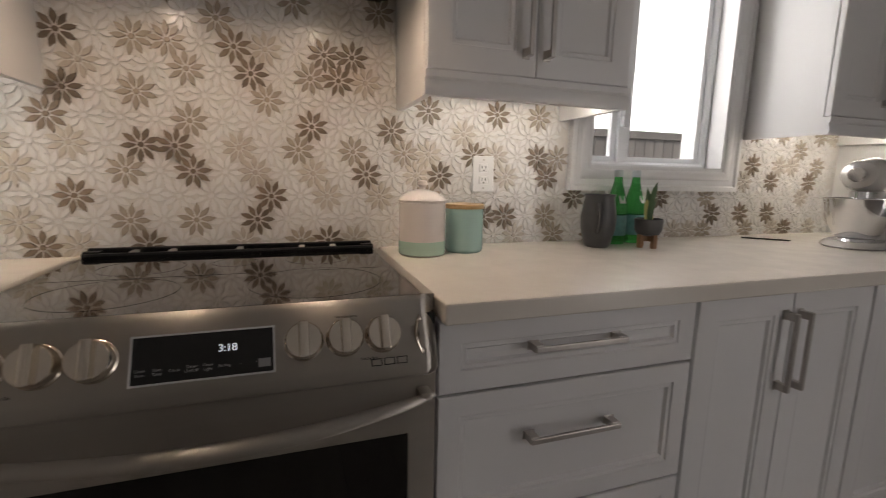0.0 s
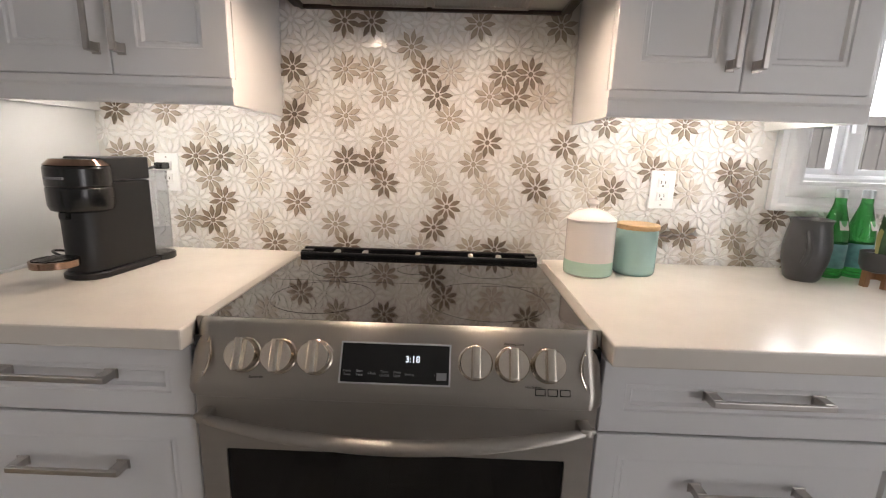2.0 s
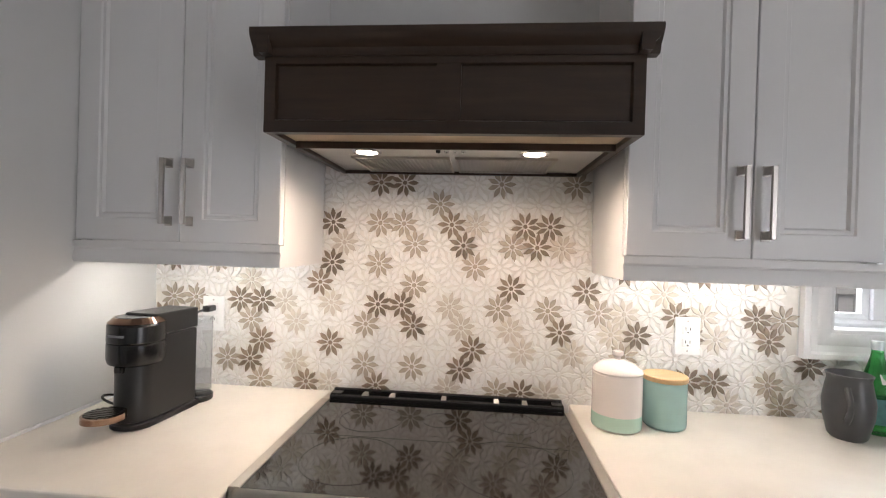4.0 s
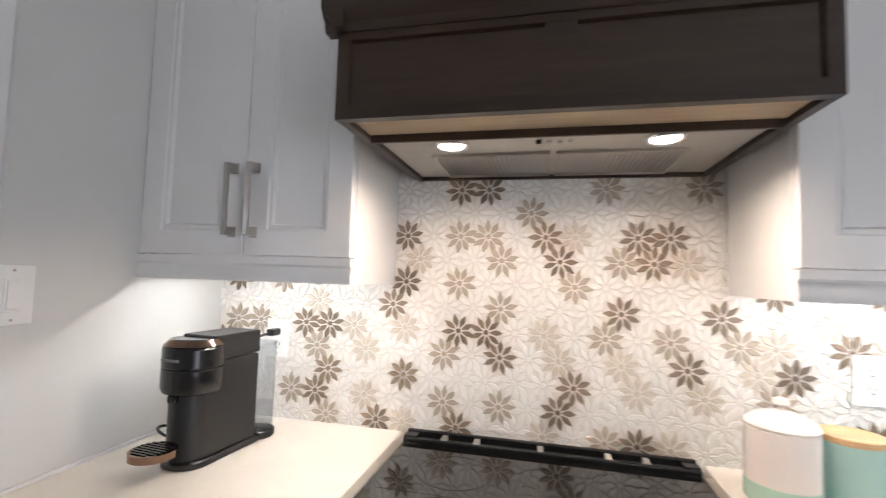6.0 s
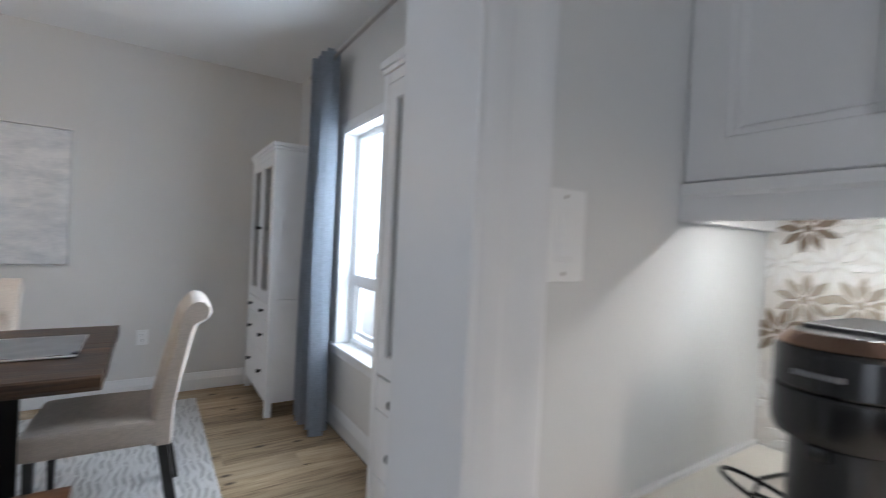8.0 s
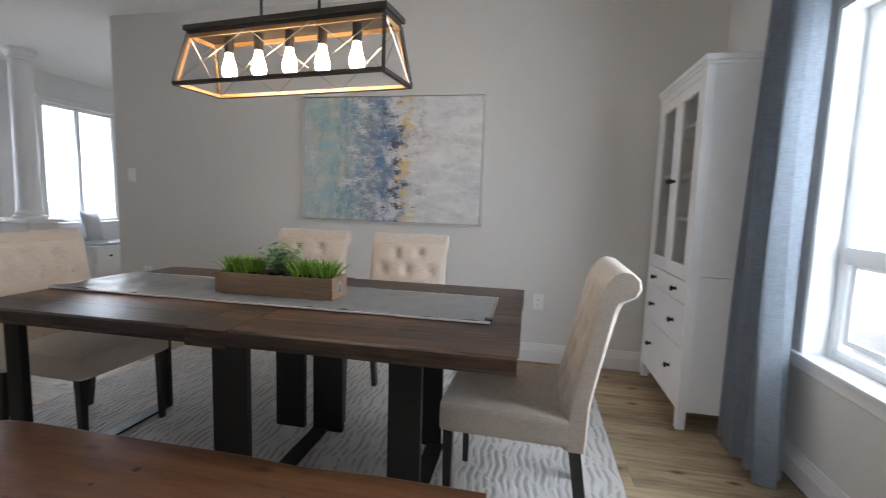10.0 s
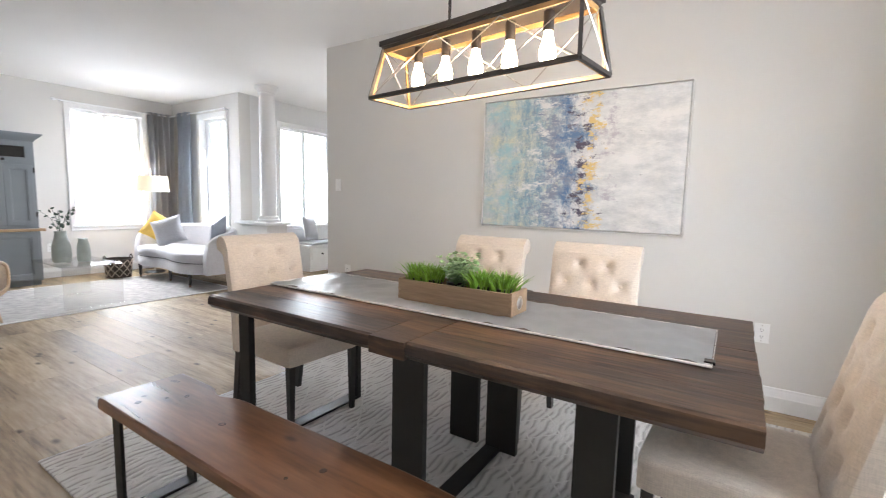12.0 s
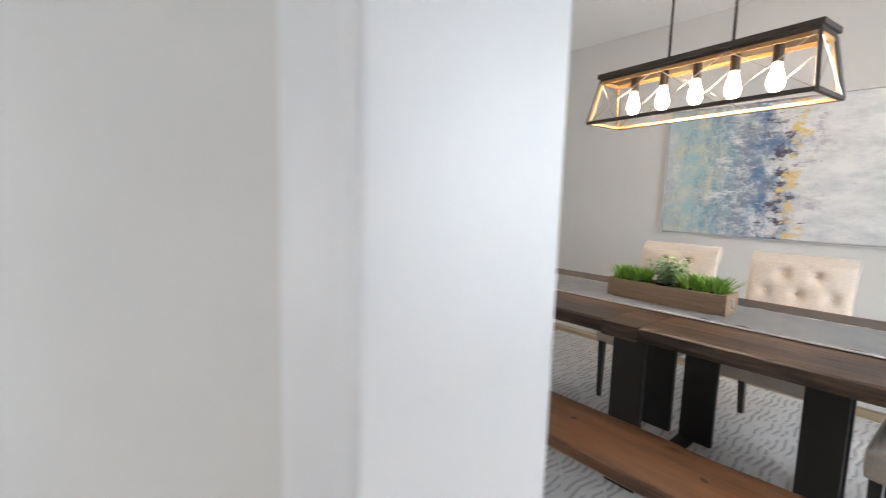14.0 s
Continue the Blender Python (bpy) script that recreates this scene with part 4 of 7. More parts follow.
# ---- canisters, pitcher, bottles, plant ----
M_GLAZEW = plain("white_glaze", (0.78, 0.72, 0.68), 0.18, vary=0.02, coat=0.3)
M_GLAZEM = plain("mint_glaze", (0.42, 0.60, 0.50), 0.2, vary=0.03, coat=0.3)
M_GLAZET = plain("teal_glaze", (0.36, 0.56, 0.53), 0.2, vary=0.05, coat=0.3)
can = thing("canister", "white glazed canister with a mint band and lid knob", "canister", pose(0.757, 1.655, 0.91) @ Matrix.Diagonal((0.91, 0.91, 0.94, 1)), "counter canisters")
part("jar", lathe([(0.066, 0), (0.072, 0.006), (0.073, 0.045), (0.073, 0.158), (0.071, 0.162)], 40), M_GLAZEW, can)
part("band", lathe([(0.0725, 0.004), (0.0738, 0.007), (0.0738, 0.043), (0.0733, 0.045)], 40, cap=False), M_GLAZEM, can)
cl = part("lid", lathe([(0.0735, 0.162), (0.0745, 0.166), (0.070, 0.174), (0.045, 0.190), (0.016, 0.198)], 40), M_GLAZEW, can)
part("knob", lathe([(0.010, 0.197), (0.009, 0.204), (0.017, 0.212), (0.016, 0.222), (0.006, 0.226)], 24), M_GLAZEW, cl)
can2 = thing("canister", "teal beaded canister with a bamboo lid", "canister", pose(0.896, 1.680, 0.91) @ Matrix.Diagonal((0.92, 0.92, 0.90, 1)), "counter canisters")
part("jar", lathe([(0.054, 0), (0.060, 0.005)] + [(0.0618 + 0.0007 * (i % 2), 0.01 + 0.0033 * i) for i in range(40)] + [(0.060, 0.145)], 40), M_GLAZET, can2)
part("lid", lathe([(0.0635, 0.145), (0.0645, 0.147), (0.0645, 0.158), (0.062, 0.16)], 40), M_LIDWOOD, can2)
M_GREYGLAZE = plain("charcoal_glaze", (0.055, 0.055, 0.056), 0.35, vary=0.12, size=20, grain=0.1, grain_size=200)
pit = thing("pitcher", "charcoal grey ribbed ceramic pitcher", "pitcher", pose(1.372, 1.67, 0.91, 0, 0, -20) @ Matrix.Diagonal((0.86, 0.86, 0.98, 1)))
body = lathe([(0.042, 0), (0.05, 0.008), (0.064, 0.06), (0.067, 0.10), (0.060, 0.14), (0.055, 0.165), (0.060, 0.178), (0.057, 0.178), (0.052, 0.165), (0.056, 0.13), (0.0, 0.12)], 64, cap=False)
for v in body.verts:
    if 0.02 < v.co.z < 0.16:
        k = 1 - 0.018 * (round(math.atan2(v.co.y, v.co.x) / (2 * math.pi) * 64) % 2)
        v.co.x *= k
        v.co.y *= k
    if v.co.z > 0.16 and v.co.x > 0.03:
        v.co.x += (v.co.x - 0.03) * 0.5
part("body", move(body, pose(0, 0, 0, 0, 0, 60)), M_GREYGLAZE, pit)
part("handle", tube([(-0.02 + 0.0 * i, -0.055 - 0.03 * math.sin(math.pi * i / 10), 0.145 - 0.09 * i / 10) for i in range(11)], 0.009, 10), M_GREYGLAZE, pit)
M_GREEN = glass("green_bottle_glass", (0.06, 0.52, 0.12), 0.02)
M_LABEL = plain("bottle_label", (0.14, 0.36, 0.36), 0.5, vary=0.15, size=60)
M_CAPBLUE = plain("bottle_cap", (0.55, 0.60, 0.62), 0.3, 0.7)
bot = thing("bottle", "green glass mineral water bottle with a blue label", "bottle", pose(1.487, 1.725, 0.91), "water bottles")
part("glass", lathe([(0.034, 0), (0.0365, 0.006), (0.0365, 0.12), (0.034, 0.14), (0.022, 0.185), (0.0145, 0.215), (0.0135, 0.235)], 32), M_GREEN, bot)
part("label", lathe([(0.0368, 0.03), (0.037, 0.031), (0.037, 0.10), (0.0368, 0.101)], 32, cap=False), M_LABEL, bot)
part("neck_label", move(bx(-0.012, 0.012, -0.001, 0.001, -0.014, 0.014, 0.0005), pose(0, -0.0285, 0.155, -20)), M_PLATE, bot)
part("cap", lathe([(0.0148, 0.232), (0.0150, 0.252), (0.0135, 0.256)], 24), M_CAPBLUE, bot)
copy_thing(bot, pose(1.572, 1.735, 0.91, 0, 0, 20))
pot = thing("potted_plant", "small succulent in a dark pot on a wooden stand", "plant", pose(1.532, 1.615, 0.91) @ Matrix.Diagonal((0.72, 0.72, 1.0, 1)))
M_TERRA = wood("stand_wood", (0.20, 0.10, 0.045), (0.29, 0.15, 0.07), (0.35, 0.19, 0.09), 0.5, "z", 14, 0.05)
part("pot", lathe([(0.03, 0.04), (0.05, 0.045), (0.060, 0.06), (0.063, 0.095), (0.060, 0.097), (0.055, 0.09), (0.0, 0.088)], 32, cap=False), M_GREYGLAZE, pot)
part("stand", join(bx(-0.05, 0.05, -0.012, 0.012, 0.022, 0.046, 0.002), bx(-0.012, 0.012, -0.05, 0.05, 0.022, 0.046, 0.002), bx(-0.05, -0.032, -0.012, 0.012, 0, 0.03, 0.002), bx(0.032, 0.05, -0.012, 0.012, 0, 0.03, 0.002), bx(-0.012, 0.012, -0.05, -0.032, 0, 0.03, 0.002), bx(-0.012, 0.012, 0.032, 0.05, 0, 0.03, 0.002)), M_TERRA, pot)
M_LEAF = plain("succulent_leaf", (0.05, 0.11, 0.045), 0.4, vary=0.3, size=40)
M_LEAFEDGE = plain("succulent_edge", (0.45, 0.42, 0.16), 0.4, vary=0.2)


def blade(length, width, lean, turn, thick=0.0035):
    """A pointed, slightly folded leaf standing up from the origin."""
    bm = bmesh.new()
    rows = []
    for i in range(7):
        s = i / 6
        w = width * (0.55 + 0.9 * s) * (1 - s) ** 0.45 if s < 1 else 0
        y = lean * s * s * length
        z = length * s * (1 - 0.15 * lean * s)
        rows.append([bm.verts.new((-w, y - 0.2 * w, z)), bm.verts.new((0, y + thick * (1 - s), z)), bm.verts.new((w, y - 0.2 * w, z)), bm.verts.new((0, y - thick * (1 - s) - 0.0004, z))] if i < 6 else [bm.verts.new((0, y, z))])
    for a, b in zip(rows, rows[1:]):
        for i in range(4):
            if len(b) == 4:
                bm.faces.new((a[i], a[(i + 1) % 4], b[(i + 1) % 4], b[i]))
            else:
                bm.faces.new((a[i], a[(i + 1) % 4], b[0]))
    return move(bm, pose(0, 0, 0, 0, 0, turn))


rnd = random.Random(11)
for i in range(9):
    l = part("leaf", move(blade(0.075 + 0.065 * rnd.random(), 0.014 + 0.006 * rnd.random(), 0.05 + 0.35 * rnd.random(), i * 40 + 15 * rnd.random()), pose(0.012 * math.cos(i), 0.012 * math.sin(i), 0.085)), M_LEAF if i % 3 else M_LEAFEDGE, pot)

# ---- stand mixer ----
M_PEARL = plain("pearl_enamel", (0.62, 0.60, 0.57), 0.22, 0.25, vary=0.03, coat=0.4)
mix = thing("stand_mixer", "pearl silver tilt-head stand mixer with steel bowl on the counter", "mixer", pose(2.36, 1.47, 0.91, 0, 0, 195))
part("base", lathe([(0.10, 0.0), (0.105, 0.006), (0.10, 0.016), (0.085, 0.024)], 36, 1.55, 1.0), M_PEARL, mix)
part("column", move(lathe([(0.062, 0.0), (0.05, 0.05), (0.045, 0.13), (0.055, 0.19)], 28, 1.0, 0.9), pose(-0.10, 0, 0.02)), M_PEARL, mix)
mh = part("head", move(lathe([(0.02, -0.17), (0.05, -0.16), (0.066, -0.10), (0.070, 0.0), (0.062, 0.10), (0.05, 0.145), (0.03, 0.155)], 32, 0.9, 1.0), pose(-0.02, 0, 0.255, 0, 90, 0)), M_PEARL, mix)
part("hub", move(cyl(0.024, 0.025, 24, 0.003), pose(0.13, 0, 0.255, 0, 90, 0)), M_CHROME, mh)
part("speed_knob", move(cyl(0.009, 0.02, 14, 0.003), pose(-0.05, 0.058, 0.235, -90)), M_BLACK, mh)
part("trim_band", move(lathe([(0.0725, -0.004), (0.0735, 0.0), (0.0725, 0.004)], 32, 0.9, 1.0, cap=False), pose(0.02, 0, 0.252, 0, 90, 0)), M_CHROME, mh)
part("shaft", move(cyl(0.03, 0.035, 24, 0.003), pose(0.07, 0, 0.165)), M_CHROME, mix)
part("bowl", move(lathe([(0.055, 0.0), (0.05, 0.012), (0.06, 0.02), (0.092, 0.075), (0.102, 0.13), (0.106, 0.152), (0.108, 0.154), (0.104, 0.153), (0.09, 0.08), (0.0, 0.022)], 40, cap=False), pose(0.055, 0, 0.02)), M_CHROME, mix, "polished steel mixing bowl")
part("bowl_handle", tube([(0.055, 0.10, 0.15), (0.055, 0.15, 0.14), (0.055, 0.155, 0.09), (0.055, 0.09, 0.07)], 0.006, 8), M_CHROME, mix)
part("cord", tube([(2.2, 1.60, 0.915), (2.17, 1.65, 0.914), (2.10, 1.72, 0.914)], 0.003, 6), M_BLACK, thing("mixer_cord", "black mixer cord lying on the counter", "cord"))

# ---- baseboards and dining window ----
BASE = [(0, 0), (0, 0.016), (0.085, 0.016), (0.092, 0.012), (0.112, 0.012), (0.12, 0.007), (0.135, 0.005), (0.14, 0)]


def baseboard(a, b, out):
    setting("baseboard", run(BASE, (*a, 0), (*b, 0), (*out, 0)), M_TRIM, "white moulded baseboard", "baseboard")


baseboard((-4.44, 1.88), (-0.885, 1.88), (0, -1))
baseboard((-4.44, -2.91), (-4.44, 1.88), (1, 0))
baseboard((-4.58, -2.91), (-4.44, -2.91), (0, -1))
baseboard((-0.975, -3.2), (-0.975, 0.22), (-1, 0))
baseboard((-5.1, -7.3), (1.2, -7.3), (0, 1))
baseboard((-5.1, -7.3), (-5.1, -5.45), (1, 0))
baseboard((-7.9, -5.45), (-5.1, -5.45), (0, 1))


def wide_window(name, label, x0, x1, z0, z1, y, sill=True, bars=(), crossbar=None, wall=0.18):
    """A window in a wall that faces -y at y; bars are mullions at x, crossbar a rail at z."""
    w = thing(name, label, "window", kind="structure")
    part("casing", frame_ring(x0, x1, z0, z1, [(0.0, y), (0.0, y - 0.014), (0.01, y - 0.018), (0.045, y - 0.014), (0.055, y - 0.018), (0.06, y - 0.014), (0.06, y)]), M_TRIM, w)
    part("reveal", frame_ring(x0 + 0.011, x1 - 0.011, z0 + 0.011, z1 - 0.011, [(0, y - 0.01), (0, y + wall - 0.02), (0.0108, y + wall - 0.02), (0.0108, y - 0.01)]), M_TRIM, w)
    part("window_frame", frame_ring(x0 + 0.05, x1 - 0.05, z0 + 0.05, z1 - 0.05, [(0, y + 0.10), (0, y + 0.14), (0.038, y + 0.14), (0.038, y + 0.085), (0.015, y + 0.085)]), M_VINYL, w)
    if sill:
        part("window_sill", bx(x0 - 0.07, x1 + 0.07, y - 0.035, y + 0.06, z0 - 0.004, z0 + 0.0135, 0.004), M_TRIM, w)
    for b in bars:
        part("mullion", bx(b - 0.03, b + 0.03, y + 0.092, y + 0.139, z0 + 0.05, z1 - 0.05, 0.003), M_VINYL, w)
    if crossbar:
        part("rail", bx(x0 + 0.05, x1 - 0.05, y + 0.088, y + 0.139, crossbar - 0.035, crossbar + 0.035, 0.003), M_VINYL, w)
    p = part("pane", bx(x0 + 0.05, x1 - 0.05, y + 0.118, y + 0.122, z0 + 0.05, z1 - 0.05), M_PANE, w)
    p.visible_shadow = False
    return w


dw = wide_window("window_2", "white framed dining window with a lower slider", -3.28, -2.10, 0.55, 2.0, 1.88, crossbar=1.0)
part("sash", frame_ring(-2.56, -2.18, 0.66, 0.94, [(0, 1.985), (0, 2.01), (0.035, 2.01), (0.035, 1.975)]), M_VINYL, dw)
part("sash", frame_ring(-3.20, -2.62, 0.65, 0.95, [(0, 1.995), (0, 2.01), (0.022, 2.01), (0.022, 1.988)]), M_VINYL, dw)


def curtain(x0, x1, y, z0, z1, folds, material, label, depth=0.035, turn=0.0, seed=1):
    c = thing("curtain", label, "curtain", pose(x0, y, 0, 0, 0, turn), "window curtains")
    rnd = random.Random(seed)
    bm = bmesh.new()
    cols, rows = folds * 14, 14
    w = x1 - x0
    ph = [rnd.uniform(0.8, 1.25) for _ in range(folds + 2)]
    grid = []
    for j in range(rows + 1):
        s = j / rows
        z = z1 + (z0 - z1) * s
        line = []
        for i in range(cols + 1):
            u = i / cols
            f = u * folds
            amp = depth * ph[int(f)] * (0.75 + 0.35 * s)
            x = w * (0.5 + (u - 0.5 + 0.03 * math.sin(5 * s + 9 * u)) * (0.95 - 0.12 * math.sin(math.pi * s) + 0.32 * s * s))
            line.append(bm.verts.new((x, amp * math.sin(2 * math.pi * f) + 0.012 * math.sin(3.1 * f + 4 * s), z)))
        grid.append(line)
    for a, b in zip(grid, grid[1:]):
        for i in range(cols):
            bm.faces.new((a[i], a[i + 1], b[i + 1], b[i]))
    bmesh.ops.solidify(bm, geom=bm.faces[:], thickness=0.002)
    part("cloth", bm, material, c)
    for k in range(folds):
        part("grommet", move(tube([(0.022 * math.cos(2 * math.pi * i / 16), 0, 0.022 * math.sin(2 * math.pi * i / 16)) for i in range(16)], 0.004, 6, True), pose(w * (k + 0.5) / folds, -0.002, z1 - 0.045, 0, 0, 70)), M_NICKEL, c)
    return c


curtain(-3.56, -3.18, 1.745, 0.012, 2.50, 5, M_CURTAIN, "slate blue grommet curtain hanging to the floor", 0.068)
curtain(-2.10, -1.90, 1.755, 0.012, 2.50, 3, M_CURTAIN, "slate blue grommet curtain behind the display cabinet", 0.035, seed=4)
rod = thing("curtain_rod", "grey metal curtain rod above the window", "curtain rod")
part("rod", tube([(-3.68, 1.755, 2.455), (-1.55, 1.755, 2.455)], 0.011, 12), M_NICKEL, rod)
for x in (-3.68, -1.55):
    part("finial", move(lathe([(0.008, -0.03), (0.018, -0.015), (0.02, 0), (0.016, 0.015), (0.004, 0.024)], 16), pose(x, 1.755, 2.455, 0, 90, 0)), M_NICKEL, rod)
for x in (-3.62, -1.6):
    part("bracket", join(bx(x - 0.008, x + 0.008, 1.76, 1.88, 2.448, 2.462, 0.002), bx(x - 0.015, x + 0.015, 1.874, 1.88, 2.42, 2.49, 0.002)), M_NICKEL, rod)

# ---- display cabinets ----
M_INSIDE = plain("cabinet_back_panel", (0.50, 0.47, 0.42), 0.6, vary=0.04, size=4)
M_KNOBBLK = plain("black_knob", (0.012, 0.012, 0.013), 0.3, 0.4)


def knob_part(parent, x, z, y=0.0):
    return part("knob", move(lathe([(0.012, 0), (0.008, 0.004), (0.007, 0.014), (0.015, 0.020), (0.016, 0.026), (0.010, 0.031)], 16), pose(x, y, z, 90)), M_KNOBBLK, parent, "black round knob")


def display_cabinet(at, label):
    w, d, h = 0.81, 0.37, 1.93
    c = thing("display_cabinet", label, "cabinet", at, "white display cabinets")
    for x in (0.0, w - 0.04):
        part("side_post", bx(x, x + 0.04, 0.0, 0.045, 0, h - 0.05, 0.002), M_HUTCHW, c)
    for x in (0.0, w - 0.018):
        part("side_panel", join(bx(x, x + 0.018, 0.045, d, 0.10, 0.825, 0.001), bx(x, x + 0.018, 0.045, d, 0.829, h - 0.05, 0.001), bx(x, x + 0.018, d - 0.04, d, 0, 0.10)), M_HUTCHW, c)
    part("top", join(bx(-0.012, w + 0.012, -0.014, d, h - 0.03, h, 0.004), bx(-0.004, w + 0.004, -0.006, d, h - 0.05, h - 0.03, 0.002)), M_HUTCHW, c)
    part("back_panel", bx(0.018, w - 0.018, d - 0.012, d - 0.004, 0.10, h - 0.05), M_INSIDE, c, "dull beige back panel")
    part("bottom_rail", bx(0.04, w - 0.04, 0.004, 0.022, 0.10, 0.135, 0.002), M_HUTCHW, c)
    part("top_rail", bx(0.04, w - 0.04, 0.002, 0.022, h - 0.09, h - 0.05, 0.002), M_HUTCHW, c)
    part("deck", bx(0.018, w - 0.018, 0.022, d - 0.012, 0.792, 0.812), M_HUTCHW, c)
    part("drawer_case", bx(0.04, w - 0.04, 0.024, d - 0.02, 0.136, 0.79), M_HUTCHW, c)
    for z0, z1 in ((0.14, 0.428), (0.434, 0.664), (0.670, 0.786)):
        dr = part("drawer", bx(0.042, w - 0.042, 0.002, 0.022, z0, z1, 0.002), M_HUTCHW, c)
        for x in (0.20, w - 0.20):
            knob_part(dr, x, (z0 + z1) / 2, 0.002)
    for z in (1.105, 1.372, 1.63):
        part("shelf", bx(0.02, w - 0.02, 0.05, d - 0.014, z, z + 0.018, 0.002), M_HUTCHW, c)
    for a, b, kx in ((0.042, w / 2 - 0.0015, w / 2 - 0.028), (w / 2 + 0.0015, w - 0.042, w / 2 + 0.028)):
        dd = part("door", rings_rect([(a, b, 0.795, h - 0.093, 0.022), (a, b, 0.795, h - 0.093, 0.002), (a + 0.058, b - 0.058, 0.865, h - 0.15, 0.002), (a + 0.061, b - 0.061, 0.868, h - 0.153, 0.006), (a + 0.061, b - 0.061, 0.868, h - 0.153, 0.022), (a, b, 0.795, h - 0.093, 0.022)], False, False), M_HUTCHW, c)
        part("glass", bx(a + 0.062, b - 0.062, 0.012, 0.015, 0.869, h - 0.154), M_CABGLASS, dd, "clear glass pane").visible_shadow = False
        knob_part(dd, kx, 1.33, 0.002)
    return c


near = display_cabinet(pose(-1.86, 1.495, 0), "white display cabinet with glass doors, half-full shelves and black knobs")
far = display_cabinet(pose(-4.395, 1.495, 0), "white display cabinet with glass doors and black knobs in the corner")
# on the shelves
M_PLATEBLUE = plain("blue_rim_glaze", (0.36, 0.46, 0.48), 0.2, vary=0.1, size=30)
M_PLATECREAM = plain("cream_glaze", (0.62, 0.57, 0.48), 0.2, vary=0.03)
M_PLATEGREEN = plain("green_glaze", (0.30, 0.45, 0.28), 0.25, vary=0.05)
dish = thing("plate", "round plate with a blue rim leaning on the shelf", "plate", pose(-1.285, 1.79, 1.125, -14))
part("rim", move(lathe([(0.062, 0.0), (0.095, -0.012), (0.097, -0.010), (0.064, 0.004)], 40), pose(0, 0, 0.097, 90)), M_PLATEBLUE, dish)
part("well", move(lathe([(0.063, 0.001), (0.058, 0.006), (0.0, 0.006)], 40, cap=False), pose(0, 0, 0.097, 90)), M_PLATECREAM, dish)
bowl = thing("bowl", "green bowl of coloured sweets on the shelf", "bowl", pose(-1.665, 1.65, 1.123))
part("bowl", lathe([(0.04, 0), (0.052, 0.004), (0.06, 0.04), (0.057, 0.04), (0.05, 0.01), (0, 0.008)], 28, cap=False), M_PLATEGREEN, bowl)
rnd = random.Random(5)
SWEETS = [plain("sweet_yellow", (0.6, 0.42, 0.08), 0.5), plain("sweet_red", (0.45, 0.07, 0.06), 0.5), plain("sweet_blue", (0.08, 0.15, 0.4), 0.5), plain("sweet_white", (0.7, 0.68, 0.62), 0.5)]
for i in range(14):
    a, r = rnd.uniform(0, 6.28), 0.042 * math.sqrt(rnd.random())
    part("sweet", move(lathe([(0.002, -0.009), (0.011, -0.004), (0.011, 0.004), (0.002, 0.009)], 10), pose(r * math.cos(a), r * math.sin(a), 0.036 + 0.02 * rnd.random(), rnd.uniform(0, 90), rnd.uniform(0, 90))), SWEETS[i % 4], bowl)
orn = thing("ornament", "dark bronze table ornament in the cabinet", "ornament", pose(-1.69, 1.66, 0.812))
part("foot", lathe([(0.045, 0), (0.05, 0.008), (0.02, 0.02), (0.012, 0.05)], 20), plain("aged_bronze", (0.14, 0.10, 0.05), 0.35, 0.8, vary=0.2, size=30), orn)
for i in range(5):
    a = i * 1.256
    part("leaf", move(lathe([(0.003, 0), (0.016, 0.02), (0.012, 0.04), (0.002, 0.055)], 12), pose(0.035 * math.cos(a), 0.035 * math.sin(a), 0.035, 25 * math.sin(a), 25 * math.cos(a), 0)), bpy.data.materials["aged_bronze"], orn)
part("bud", move(lathe([(0.01, 0), (0.024, 0.03), (0.02, 0.06), (0.008, 0.085), (0.012, 0.10), (0.003, 0.112)], 16), pose(0, 0, 0.045)), bpy.data.materials["aged_bronze"], orn)
plates = thing("plate_stack", "stack of cream plates on the shelf", "plate", pose(-1.56, 1.67, 1.39))
for i in range(4):
    part("plate", move(lathe([(0.04, 0), (0.05, 0.002), (0.075, 0.010), (0.076, 0.012), (0.05, 0.005)], 32), pose(0, 0, i * 0.008)), M_PLATECREAM, plates)
tp = thing("teapot", "pale ceramic teapot on the upper shelf", "teapot", pose(-1.27, 1.68, 1.39))
part("body", lathe([(0.03, 0), (0.05, 0.01), (0.06, 0.04), (0.045, 0.075), (0.02, 0.085), (0.008, 0.092), (0.01, 0.10)], 28), M_PLATECREAM, tp)
part("spout", tube([(0.05, 0, 0.03), (0.075, 0, 0.05), (0.085, 0, 0.075)], [0.012, 0.009, 0.006], 10), M_PLATECREAM, tp)
part("handle", tube([(-0.045, 0, 0.065), (-0.08, 0, 0.06), (-0.08, 0, 0.03), (-0.052, 0, 0.02)], 0.005, 8), M_PLATECREAM, tp)
cupset = thing("glass_jar", "clear glass jar on the shelf", "jar", pose(-1.72, 1.67, 1.39))
part("jar", lathe([(0.025, 0), (0.03, 0.004), (0.03, 0.05), (0.028, 0.052), (0.027, 0.006), (0, 0.005)], 24, cap=False), M_CABGLASS, cupset)
fr = thing("photo_frame", "dark wooden picture frame in the cabinet", "frame", pose(-1.18, 1.74, 0.812, -10))
part("frame", rings_rect([(-0.06, 0.06, 0, 0.16, 0.012), (-0.06, 0.06, 0, 0.16, 0), (-0.045, 0.045, 0.015, 0.145, 0), (-0.045, 0.045, 0.015, 0.145, 0.004)], True, False), M_TERRA, fr)
part("mat", bx(-0.046, 0.046, 0.004, 0.006, 0.014, 0.146), M_PLATECREAM, fr)

